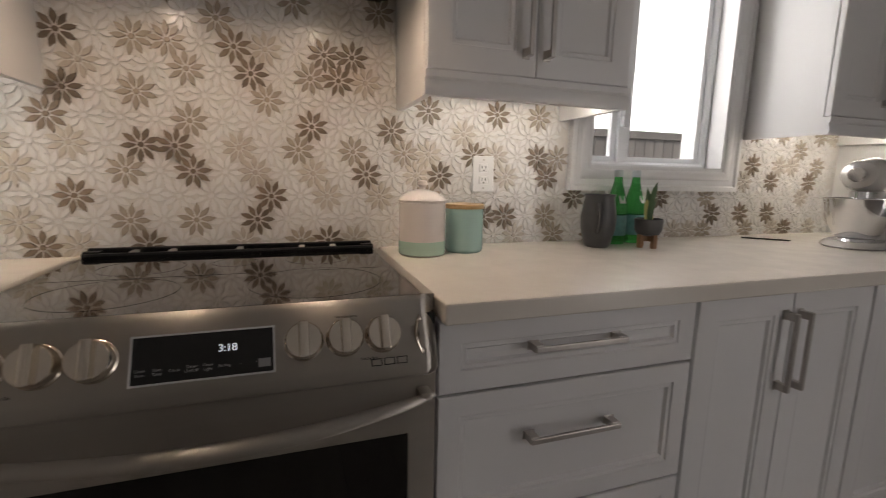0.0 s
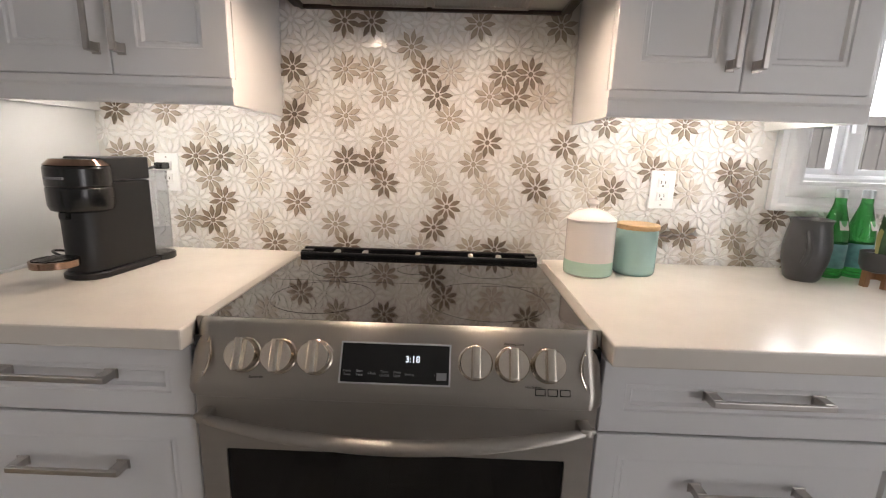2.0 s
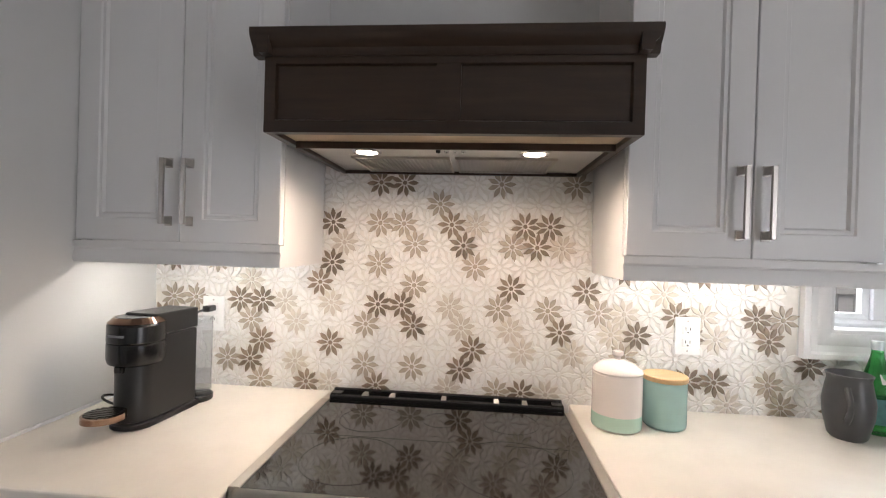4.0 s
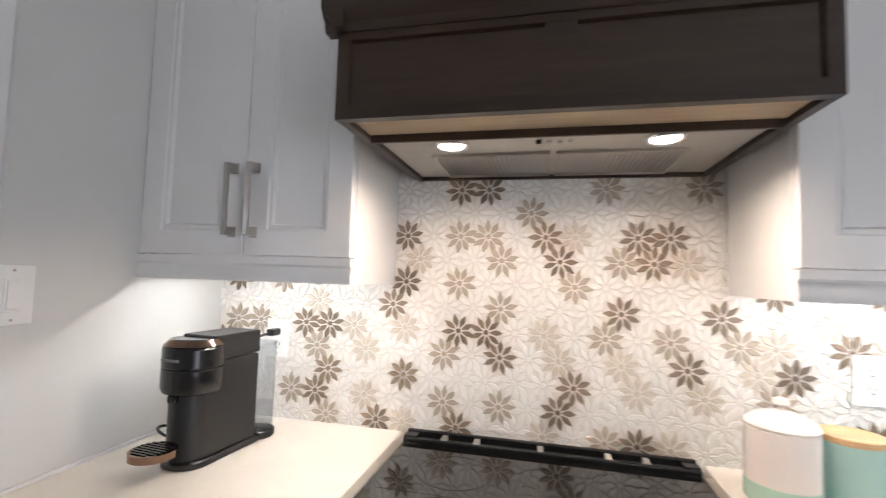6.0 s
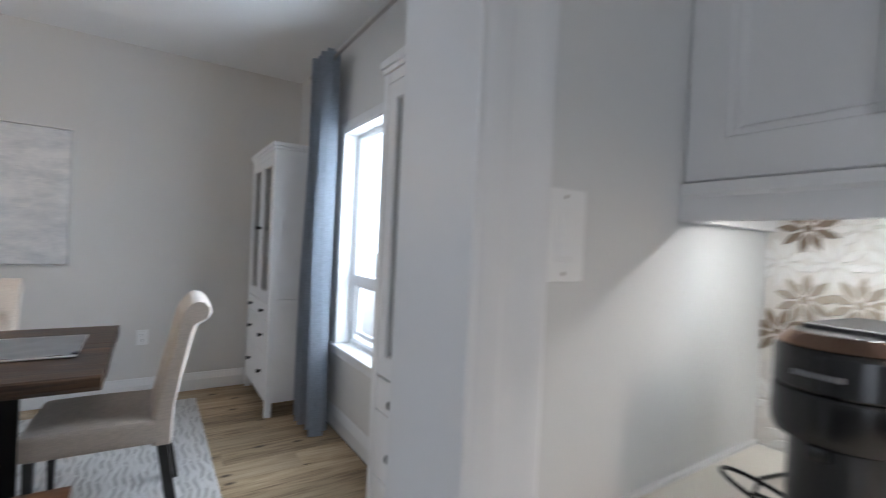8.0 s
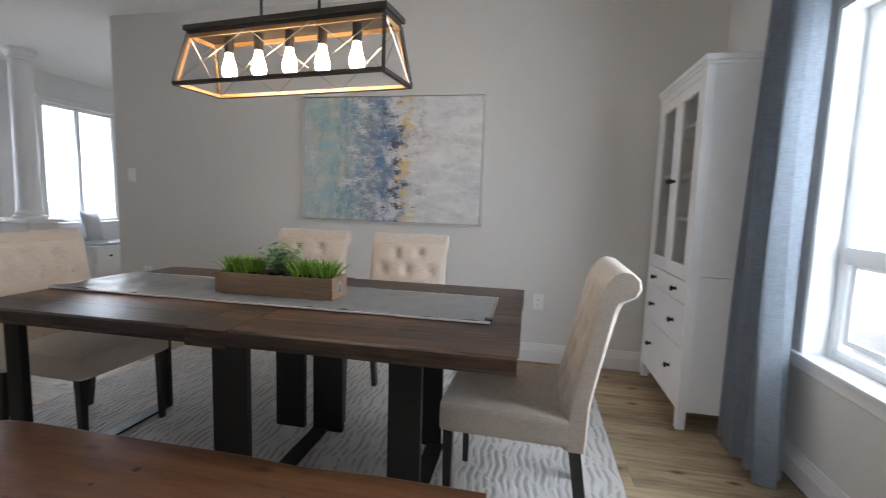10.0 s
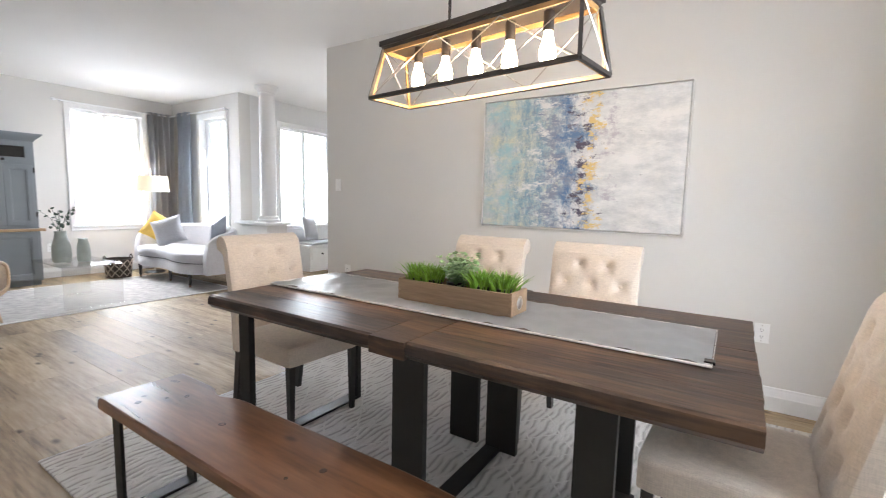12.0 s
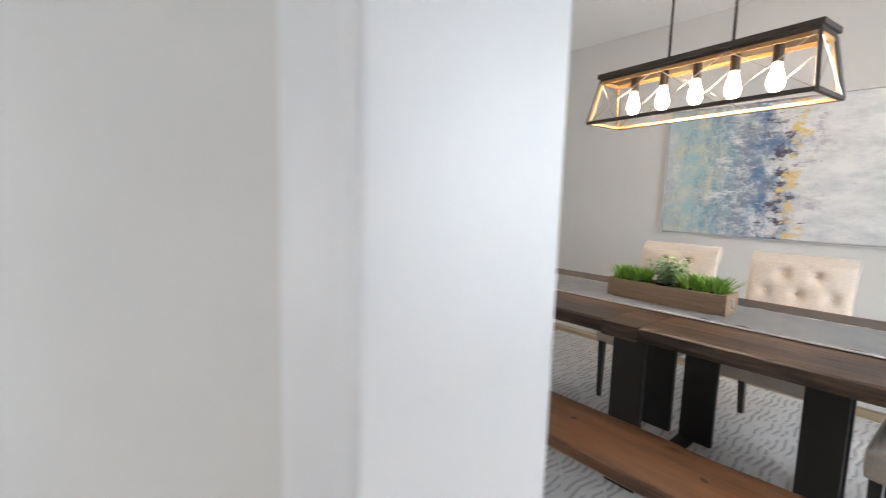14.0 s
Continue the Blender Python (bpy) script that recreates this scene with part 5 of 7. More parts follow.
# ---- painting ----
def painting_material():
    m, t, b = nodes_of("abstract_paint")
    tc = t.nodes.new("ShaderNodeTexCoord")
    sep = t.nodes.new("ShaderNodeSeparateXYZ")
    t.links.new(tc.outputs["Object"], sep.inputs[0])
    src = tc.outputs["Object"]

    def field(scale, sy, sz, detail=6.0, rough=0.6, off=0.0, distort=0.0):
        mp = n(t, "Mapping", Location=(off, off * 1.7, off * 0.6), Scale=(sy, 1, sz))
        t.links.new(src, mp.inputs[0])
        x = n(t, "TexNoise", Scale=scale, Detail=detail, Roughness=rough, Distortion=distort)
        t.links.new(mp.outputs[0], x.inputs["Vector"])
        return x.outputs[0]

    def gauss(mid, width):
        a = n(t, "Math")
        a.operation = "SUBTRACT"
        t.links.new(sep.outputs[0], a.inputs[0])
        a.inputs[1].default_value = mid
        q = n(t, "Math")
        q.operation = "ABSOLUTE"
        t.links.new(a.outputs[0], q.inputs[0])
        r = n(t, "MapRange", **{"From Min": width, "From Max": 0.0})
        t.links.new(q.outputs[0], r.inputs[0])
        return r.outputs[0]

    def combine(mask, noise_, low, high):
        """noise pushed up by the mask, then cut between low and high."""
        a = n(t, "Math")
        t.links.new(noise_, a.inputs[0])
        h = n(t, "Math")
        h.operation = "MULTIPLY"
        h.inputs[1].default_value = 0.3
        t.links.new(mask, h.inputs[0])
        t.links.new(h.outputs[0], a.inputs[1])
        r = n(t, "MapRange", **{"From Min": low, "From Max": high})
        t.links.new(a.outputs[0], r.inputs[0])
        return r.outputs[0]

    def over(base, mask, colour):
        k = n(t, "Mix")
        k.data_type = "RGBA"
        t.links.new(mask, k.inputs[0])
        t.links.new(base, k.inputs[6])
        k.inputs[7].default_value = (*colour, 1)
        return k.outputs[2]

    base = ramp(t, field(6, 0.7, 1.6, 9, 0.75), [(0.35, (0.52, 0.53, 0.54)), (0.6, (0.76, 0.75, 0.74))])
    col = over(base, combine(gauss(-0.50, 0.75), field(9, 1.0, 0.7, 10, 0.78, 2), 0.62, 0.84), (0.40, 0.50, 0.50))
    col = over(col, combine(gauss(-0.38, 0.60), field(8, 0.7, 1.4, 10, 0.78, 17), 0.66, 0.82), (0.64, 0.63, 0.50))
    col = over(col, combine(gauss(-0.30, 0.70), field(9, 1.3, 0.6, 10, 0.8, 5), 0.68, 0.86), (0.20, 0.33, 0.43))
    col = over(col, combine(gauss(-0.52, 0.42), field(7, 0.8, 1.2, 10, 0.74, 9), 0.74, 0.88), (0.34, 0.53, 0.57))
    col = over(col, combine(gauss(-0.06, 0.40), field(5, 1.1, 0.8, 10, 0.76, 13), 0.70, 0.82), (0.10, 0.19, 0.34))
    col = over(col, combine(gauss(-0.15, 0.55), field(14, 0.8, 1.3, 10, 0.8, 41), 0.74, 0.86), (0.22, 0.25, 0.33))
    col = over(col, combine(gauss(-0.25, 0.60), field(12, 0.6, 1.5, 10, 0.76, 45), 0.80, 0.88), (0.72, 0.71, 0.68))
    col = over(col, combine(gauss(0.06, 0.30), field(9, 0.8, 1.3, 10, 0.76, 21), 0.765, 0.83), (0.07, 0.06, 0.10))
    col = over(col, combine(gauss(0.12, 0.26), field(11, 0.8, 1.3, 10, 0.76, 25), 0.772, 0.82), (0.68, 0.50, 0.20))
    col = over(col, combine(gauss(0.24, 0.26), field(9, 0.8, 1.3, 10, 0.76, 29), 0.80, 0.88), (0.46, 0.43, 0.48))
    scratch = field(26, 0.35, 1.6, 8, 0.7, 33)
    r = n(t, "MapRange", **{"From Min": 0.60, "From Max": 0.68})
    t.links.new(scratch, r.inputs[0])
    half = n(t, "Math")
    half.operation = "MULTIPLY"
    half.inputs[1].default_value = 0.65
    t.links.new(r.outputs[0], half.inputs[0])
    col = over(col, half.outputs[0], (0.70, 0.69, 0.68))
    r2 = n(t, "MapRange", **{"From Min": 0.36, "From Max": 0.30})
    t.links.new(field(30, 0.4, 1.3, 8, 0.7, 37), r2.inputs[0])
    h2 = n(t, "Math")
    h2.operation = "MULTIPLY"
    h2.inputs[1].default_value = 0.5
    t.links.new(r2.outputs[0], h2.inputs[0])
    col = over(col, h2.outputs[0], (0.20, 0.20, 0.23))
    t.links.new(col, b.inputs["Base Color"])
    b.inputs["Roughness"].default_value = 0.38
    bump(t, b, scratch, 0.5, 0.004)
    return m


art = thing("painting", "abstract blue, white and gold canvas in a slim silver frame", "painting", pose(-4.44, -0.398, 1.474, 0, 0, 90))
part("canvas", bx(-0.703, 0.703, -0.028, -0.004, -0.468, 0.468, 0.003), painting_material(), art)
part("frame", rings_rect([(-0.714, 0.714, -0.479, 0.479, 0), (-0.714, 0.714, -0.479, 0.479, -0.036), (-0.708, 0.708, -0.473, 0.473, -0.036), (-0.708, 0.708, -0.473, 0.473, 0)], False, False), plain("pale_silver_frame", (0.74, 0.73, 0.71), 0.4, vary=0.03), art)

# ---- rug ----
def rug_material():
    m, t, b = nodes_of("braided_wool")
    tc = t.nodes.new("ShaderNodeTexCoord")
    sep = t.nodes.new("ShaderNodeSeparateXYZ")
    t.links.new(tc.outputs["Object"], sep.inputs[0])

    def op(kind, a, c):
        k = n(t, "Math")
        k.operation = kind
        for i, v in enumerate((a, c)):
            if isinstance(v, (int, float)):
                k.inputs[i].default_value = v
            else:
                t.links.new(v, k.inputs[i])
        return k.outputs[0]

    wob = n(t, "TexNoise", Scale=7.0, Detail=3.0)
    t.links.new(tc.outputs["Object"], wob.inputs["Vector"])
    x, y = sep.outputs[0], sep.outputs[1]
    zig = op("PINGPONG", x, 0.10)
    s = op("ADD", op("ADD", y, op("MULTIPLY", zig, 0.16)), op("MULTIPLY", wob.outputs[0], 0.006))
    rib = op("ADD", op("MULTIPLY", op("SINE", op("MULTIPLY", s, 2 * math.pi / 0.034), 0), 0.5), 0.5)
    mp = n(t, "Mapping")
    mp.inputs["Scale"].default_value = (9.0, 29.4, 1.0)
    t.links.new(tc.outputs["Object"], mp.inputs[0])
    dash = n(t, "TexNoise", Scale=1.0, Detail=0.0)
    t.links.new(mp.outputs[0], dash.inputs["Vector"])
    broken = n(t, "MapRange", **{"From Min": 0.30, "From Max": 0.50})
    t.links.new(dash.outputs[0], broken.inputs[0])
    wool = op("SUBTRACT", 1.0, op("MULTIPLY", op("SUBTRACT", 1.0, rib), broken.outputs[0]))
    d1 = op("PINGPONG", op("ADD", op("ADD", op("MULTIPLY", x, 0.8), y), op("MULTIPLY", wob.outputs[0], 0.05)), 0.11)
    d2 = op("PINGPONG", op("SUBTRACT", op("SUBTRACT", op("MULTIPLY", x, 0.8), y), op("MULTIPLY", wob.outputs[0], 0.05)), 0.11)
    line = op("LESS_THAN", op("MINIMUM", d1, d2), 0.006)
    cut = n(t, "TexNoise", Scale=16.0, Detail=1.0)
    t.links.new(tc.outputs["Object"], cut.inputs["Vector"])
    top = op("MAXIMUM", wool, op("MULTIPLY", line, op("MULTIPLY", op("GREATER_THAN", cut.outputs[0], 0.40), 1.1)))
    fine = n(t, "TexNoise", Scale=220.0, Detail=2.0)
    t.links.new(tc.outputs["Object"], fine.inputs["Vector"])
    h = op("ADD", op("MULTIPLY", top, 0.68), op("MULTIPLY", fine.outputs[0], 0.40))
    t.links.new(ramp(t, h, [(0.1, (0.29, 0.275, 0.255)), (0.5, (0.51, 0.49, 0.465)), (0.95, (0.58, 0.56, 0.535))]), b.inputs["Base Color"])
    b.inputs["Roughness"].default_value = 0.95
    bump(t, b, h, 0.8, 0.007)
    return m


solid("area_rug", bx(-1.20, 1.16, -1.505, 1.505, 0.0, 0.011, 0.004), rug_material(), "beige and grey braided wool rug under the table", "rug", pose(-3.0, -0.385, 0.0005))
RUG = 0.0115

# ---- dining table ----
TY0, TY1, TX0, TX1, TZ = -1.29, 0.668, -3.30, -2.285, 0.757
table = thing("dining_table", "dark reclaimed wood dining table with black steel legs", "table", pose(TX1, 0, 0))


def rough_board(x0, x1, y0, y1, z0, z1, bev, seed, wob=0.0025, step=0.07, bev2=None):
    """A board along y with worn, uneven long edges."""
    bm = bmesh.new()
    k = max(2, int((y1 - y0) / step))
    c2 = bev if bev2 is None else bev2
    prof = [(x0 + bev, z0), (x0, z0 + bev), (x0, z1 - bev), (x0 + bev * 0.35, z1 - bev * 0.3), (x0 + bev, z1), (x1 - c2, z1), (x1 - c2 * 0.35, z1 - c2 * 0.3), (x1, z1 - c2), (x1, z0 + c2), (x1 - c2, z0)]
    rows = []
    for i in range(k + 1):
        y = y0 + (y1 - y0) * i / k
        end = 0.0012 if i in (0, k) else 0.0
        line = []
        for q, (x, z) in enumerate(prof):
            w = wob * noise.noise(Vector((x * 3 + seed, y * 5, q * 0.7 + seed)))
            cx, cz = (x0 + x1) / 2, (z0 + z1) / 2
            line.append(bm.verts.new((x + w + (cx - x) * end * 4, y, z + 0.4 * w + (cz - z) * end * 8)))
        rows.append(line)
    c = len(prof)
    for a, b in zip(rows, rows[1:]):
        for i in range(c):
            bm.faces.new((a[i], a[(i + 1) % c], b[(i + 1) % c], b[i]))
    bm.faces.new(rows[0])
    bm.faces.new(rows[-1][::-1])
    return bm


topw = TX1 - TX0
cuts = [-topw, -topw * 0.80, -topw * 0.555, -topw * 0.335, -topw * 0.16, 0.0]
for half, (ya, yb) in enumerate(((TY0, -0.36), (-0.215, TY1))):
    for i, (a, b) in enumerate(zip(cuts, cuts[1:])):
        jit = 0.002 * ((i * 7 + half * 3) % 5 - 2) / 2
        part("plank", rough_board(a + 0.0003, b - 0.0003, ya + (jit if half == 0 else 0.001), yb + (jit if half else -0.001), TZ - 0.055, TZ + 0.0003 * ((i + half) % 3 - 1), 0.018 if i == 0 else 0.0012, 3.1 * i + 9 * half, 0.0008, 0.07, 0.018 if i == 4 else 0.0012), M_TABLE, table)
part("cross_board", rough_board(-topw - 0.004, 0.004, -0.3585, -0.2165, TZ - 0.056, TZ + 0.0004, 0.0012, 77, 0.0004), M_TABLE, table)
part("apron", bx(-topw + 0.12, -0.14, -1.22, 0.45, TZ - 0.085, TZ - 0.057, 0.002), M_IRON, table)


def post(x, y, wx, wy, name="leg"):
    part(name, bx(x - TX1 - wx / 2, x - TX1 + wx / 2, y - wy / 2, y + wy / 2, RUG, TZ - 0.056, 0.002), M_IRON, table)


for x, y, wy in ((-2.43, -1.235, 0.075), (-3.12, -1.235, 0.075), (-2.45, -0.318, 0.135), (-3.1, -0.465, 0.155), (-3.1, -0.262, 0.155), (-2.45, 0.315, 0.11), (-3.1, 0.26, 0.11)):
    post(x, y, 0.03 if wy < 0.1 else 0.028, wy)
for x0, x1, y, w in ((-3.12, -2.43, -1.235, 0.075), (-3.1, -2.45, -0.30, 0.08), (-3.1, -2.45, 0.29, 0.08)):
    part("floor_bar", bx(x0 - TX1, x1 - TX1, y - w / 2, y + w / 2, RUG + 0.0005, RUG + 0.012, 0.002), M_IRON, table)

# ---- bench ----
M_KNOT = plain("dark_knot", (0.022, 0.012, 0.008), 0.5, vary=0.3, size=60, grain=0.3, grain_size=300)
bench = thing("bench", "brown reclaimed wood bench with black flat-bar legs", "bench", pose(-1.875, 0, 0))
slab_bm = rough_board(-0.305, 0.0, -1.30, 0.61, 0.398, 0.443, 0.010, 21, 0.003, 0.03)
for v in slab_bm.verts:
    if v.co.x < -0.28:
        v.co.x += 0.030 * math.exp(-((v.co.y + 0.98) / 0.06) ** 2) + 0.012 * math.exp(-((v.co.y - 0.1) / 0.12) ** 2)
part("seat_board", slab_bm, M_BENCH, bench, "brown reclaimed wood slab with knots and a notched edge")
rnd = random.Random(9)
for k in range(11):
    kx, ky, kr = -0.05 - 0.21 * rnd.random(), -1.26 + 0.55 * rnd.random() ** 1.3 + (0.9 if k > 7 else 0.0), 0.006 + 0.008 * rnd.random()
    part("knot", move(lathe([(kr, 0.0), (kr * 0.9, 0.0006), (kr * 0.45, 0.0002)], 11, 0.6 + 0.5 * rnd.random(), 1.0 + 0.8 * rnd.random()), pose(kx, ky, 0.4428, 0, 0, rnd.uniform(-40, 40))), M_KNOT, bench, "dark filled knot")
for y in (-1.215, 0.52):
    part("leg", bx(-0.035, -0.023, y - 0.03, y + 0.03, RUG, 0.398, 0.002), M_IRON, bench)
    part("leg", bx(-0.285, -0.273, y - 0.03, y + 0.03, RUG, 0.398, 0.002), M_IRON, bench)
    part("floor_bar", bx(-0.273, -0.035, y - 0.03, y + 0.03, RUG + 0.0003, RUG + 0.012, 0.002), M_IRON, bench)
    part("top_bar", bx(-0.273, -0.035, y - 0.03, y + 0.03, 0.385, 0.3975, 0.001), M_IRON, bench)

# ---- tufted chairs ----
BUTTONS = [(x, z) for r, z in enumerate((0.86, 0.76, 0.66, 0.56)) for x in ((-0.145, 0.0, 0.145) if r % 2 else (-0.0725, 0.0725))]


def chair_back():
    outline = [(0.160, 0.42), (0.168, 0.50), (0.176, 0.58), (0.184, 0.66), (0.192, 0.74), (0.199, 0.82), (0.206, 0.89), (0.216, 0.93), (0.235, 0.957), (0.262, 0.970), (0.292, 0.965), (0.317, 0.945), (0.325, 0.918), (0.316, 0.893), (0.298, 0.878), (0.280, 0.868), (0.272, 0.84), (0.264, 0.76), (0.254, 0.64), (0.246, 0.52), (0.242, 0.36), (0.165, 0.36)]
    fine = []
    for (y0, z0), (y1, z1) in zip(outline, outline[1:] + outline[:1]):
        k = 4 if z0 < 0.9 and z1 <= 0.93 and y0 < 0.21 and z1 > z0 else 1
        fine += [(y0 + (y1 - y0) * i / k, z0 + (z1 - z0) * i / k) for i in range(k)]
    bm = bmesh.new()
    cols, half = 36, 0.228
    rows = []
    for c in range(cols + 1):
        u = -1 + 2 * c / cols
        x = half * u
        pinch = max(0.0, abs(u) - 0.9) / 0.1
        line = []
        for y, z in fine:
            dy = 0.0
            if y < 0.215 and z > 0.44:
                dy -= 0.014 * (1 - u ** 4)
                for bx_, bz in BUTTONS:
                    r2 = (x - bx_) ** 2 + (z - bz) ** 2
                    if r2 < 0.008:
                        dy += 0.026 * math.exp(-r2 / 0.0008)
                d1 = abs(((x + (z - 0.86) * 0.725) / 0.145) % 1 - 0.5)
                d2 = abs(((x - (z - 0.86) * 0.725) / 0.145) % 1 - 0.5)
                if z < 0.9 and abs(u) < 0.9:
                    dy += 0.0045 * math.exp(-(min(d1, d2) / 0.06) ** 2)
            lean = max(0.0, z - 0.5) * 0.13
            line.append(bm.verts.new((x, y + lean + dy + (0.222 - y) * 0.35 * pinch ** 2 * (1 if z < 0.88 else 0.3), z)))
        rows.append(line)
    k = len(fine)
    for a, b in zip(rows, rows[1:]):
        for i in range(k):
            bm.faces.new((a[i], a[(i + 1) % k], b[(i + 1) % k], b[i]))
    bm.faces.new(rows[0])
    bm.faces.new(rows[-1][::-1])
    return bm


def pillow_box(x0, x1, y0, y1, z0, z1, r, puff, seg=10):
    """A padded block: rounded corners and a domed top."""
    bm = bx(x0, x1, y0, y1, z0, z1)
    bmesh.ops.subdivide_edges(bm, edges=bm.edges[:], cuts=seg, use_grid_fill=True)
    cx, cy, cz = (x0 + x1) / 2, (y0 + y1) / 2, (z0 + z1) / 2
    hx, hy, hz = (x1 - x0) / 2, (y1 - y0) / 2, (z1 - z0) / 2
    for v in bm.verts:
        p = Vector((v.co.x - cx, v.co.y - cy, v.co.z - cz))
        q = Vector((max(-hx + r, min(hx - r, p.x)), max(-hy + r, min(hy - r, p.y)), max(-hz + r, min(hz - r, p.z))))
        d = p - q
        if d.length > 1e-6:
            p = q + d.normalized() * min(r, d.length * 1.0 if d.length < r else r)
        if p.z > 0:
            p.z += puff * (1 - (p.x / hx) ** 2) * (1 - (p.y / hy) ** 2)
        v.co = p + Vector((cx, cy, cz))
    return bm


def dining_chair(at):
    c = thing("dining_chair", "cream linen button-tufted dining chair with black legs", "chair", at, "chairs round the table")
    part("seat", pillow_box(-0.232, 0.232, -0.26, 0.20, 0.365, 0.475, 0.022, 0.022), M_LINENSEAT, c)
    part("backrest", chair_back(), M_LINEN, c)
    for i, (x, z) in enumerate(BUTTONS):
        y = 0.160 + (z - 0.42) * 0.098 + 0.013 + max(0.0, z - 0.5) * 0.13
        part("button", move(lathe([(0.0, -0.004), (0.007, -0.003), (0.009, 0.0), (0.007, 0.003), (0.0, 0.004)], 12, cap=False), pose(x, y, z, 90)), M_LINENSEAT, c)
    for x in (-0.20, 0.20):
        part("leg", move(lathe([(0.016, RUG), (0.024, 0.366)], 4), Matrix.Translation((x, -0.225, 0)) @ pose(0, 0, 0, 0, 0, 45)), M_DARKLEG, c)
        bm = bx(-0.018, 0.018, -0.02, 0.02, RUG, 0.37)
        for v in bm.verts:
            if v.co.z < 0.1:
                v.co.y += 0.055
                v.co.x *= 0.75
        part("leg", move(bm, pose(x, 0.205, 0)), M_DARKLEG, c)
    return c


chair = dining_chair(pose(-2.80, 0.665, 0, 0, 0, -2))
copy_thing(chair, pose(-2.815, -1.38, 0, 0, 0, 178))
copy_thing(chair, pose(-3.42, -0.03, 0, 0, 0, 90))
copy_thing(chair, pose(-3.42, -0.665, 0, 0, 0, 90))

# ---- runner, planter ----
M_RUNNER = plain("grey_satin", (0.41, 0.43, 0.45), 0.32, vary=0.10, size=9, grain=0.05, grain_size=500)
runner = thing("table_runner", "grey satin table runner with white piping", "table runner", pose(-2.81, -0.365, TZ + 0.002))
bm = bmesh.new()
grid = [[bm.verts.new((-0.205 + 0.41 * i / 16, -0.925 + 1.85 * j / 70, 0.0085 + 0.0085 * noise.noise(Vector((i * 0.30 + j * 0.26, j * 0.5 - i * 0.28, 1))) + 0.0022 * noise.noise(Vector((i * 0.9, j * 0.9, 5))))) for i in range(17)] for j in range(71)]
for a, b in zip(grid, grid[1:]):
    for i in range(16):
        bm.faces.new((a[i], a[i + 1], b[i + 1], b[i]))
bmesh.ops.solidify(bm, geom=bm.faces[:], thickness=0.0015)
part("cloth", bm, M_RUNNER, runner)
part("piping", tube([(-0.208, -0.928, 0.0045), (0.208, -0.928, 0.0045), (0.208, 0.928, 0.0045), (-0.208, 0.928, 0.0045)], 0.004, 8, True), cloth("white_piping", (0.70, 0.69, 0.66)), runner)
part("clip", bx(0.16, 0.19, 0.908, 0.935, 0.003, 0.012, 0.002), M_BLACK, runner)

planter = thing("planter_box", "weathered wooden box planter with artificial grass and herbs", "planter", pose(-2.785, -0.326, TZ + 0.0085))
PW, PL, PH = 0.068, 0.258, 0.088
part("side_board", bx(PW - 0.010, PW, -PL, PL, 0, PH, 0.0015), M_BOXWOOD, planter)
part("side_board", bx(-PW, -PW + 0.010, -PL, PL, 0, PH, 0.0015), M_BOXWOOD, planter)
for y in (-PL - 0.003, PL - 0.009):
    part("end_board", bx(-PW - 0.002, PW + 0.002, y, y + 0.012, 0, PH + 0.003, 0.0015), M_BOXWOOD, planter)
part("bottom_board", bx(-PW + 0.011, PW - 0.011, -PL + 0.004, PL - 0.010, 0.001, 0.035), M_BOXWOOD, planter)
part("cup_pull", move(lathe([(0.022, -0.012), (0.022, -0.003), (0.015, 0.006), (0.004, 0.009)], 20, 1.0, 1.0), pose(0.0, PL + 0.003, 0.045, -90)), M_NICKEL, planter, "worn metal cup pull")
part("pull_rim", move(ring(0, 0, 0.024, 0, 0.002), pose(0, PL + 0.0042, 0.045, -90)), M_NICKEL, planter)
M_GRASS = plain("grass_blade", (0.17, 0.34, 0.035), 0.45, vary=0.35, size=50, per_piece=0.4)
M_HERB = plain("herb_leaf", (0.19, 0.29, 0.135), 0.5, vary=0.25, size=50, per_piece=0.4)


def grass_tuft(count, spread_x, spread_y, height, seed):
    rnd = random.Random(seed)
    bm = bmesh.new()
    for _ in range(count):
        x, y = rnd.gauss(0, spread_x * 0.45), rnd.gauss(0, spread_y * 0.45)
        h = height * rnd.uniform(0.65, 1.1)
        a = rnd.uniform(0, 6.28)
        lx, ly = x * 1.1 + 0.3 * height * math.cos(a) * rnd.random(), y * 1.1 + 0.3 * height * math.sin(a) * rnd.random()
        w = 0.0030
        px, py = -math.sin(a) * w, math.cos(a) * w
        pts = []
        for s in (0, 0.4, 0.75):
            k = 1 - 0.55 * s
            pts.append((bm.verts.new((x + lx * s * s - px * k, y + ly * s * s - py * k, h * s)), bm.verts.new((x + lx * s * s + px * k, y + ly * s * s + py * k, h * s))))
        tip = bm.verts.new((x + lx, y + ly, h))
        for p, q in zip(pts, pts[1:]):
            bm.faces.new((p[0], p[1], q[1], q[0]))
        bm.faces.new((pts[-1][0], pts[-1][1], tip))
    return bm


for k, y in enumerate((-0.205, -0.125, 0.10, 0.19)):
    pt = part("liner_pot", move(lathe([(0.03, 0.036), (0.038, 0.09), (0.036, 0.092)], 20), pose(0, y, 0)), M_BLACKMATTE, planter)
    g = part("grass", move(grass_tuft(220, 0.050, 0.042, 0.072, 30 + k), pose(0, y, 0.082)), M_GRASS, pt)


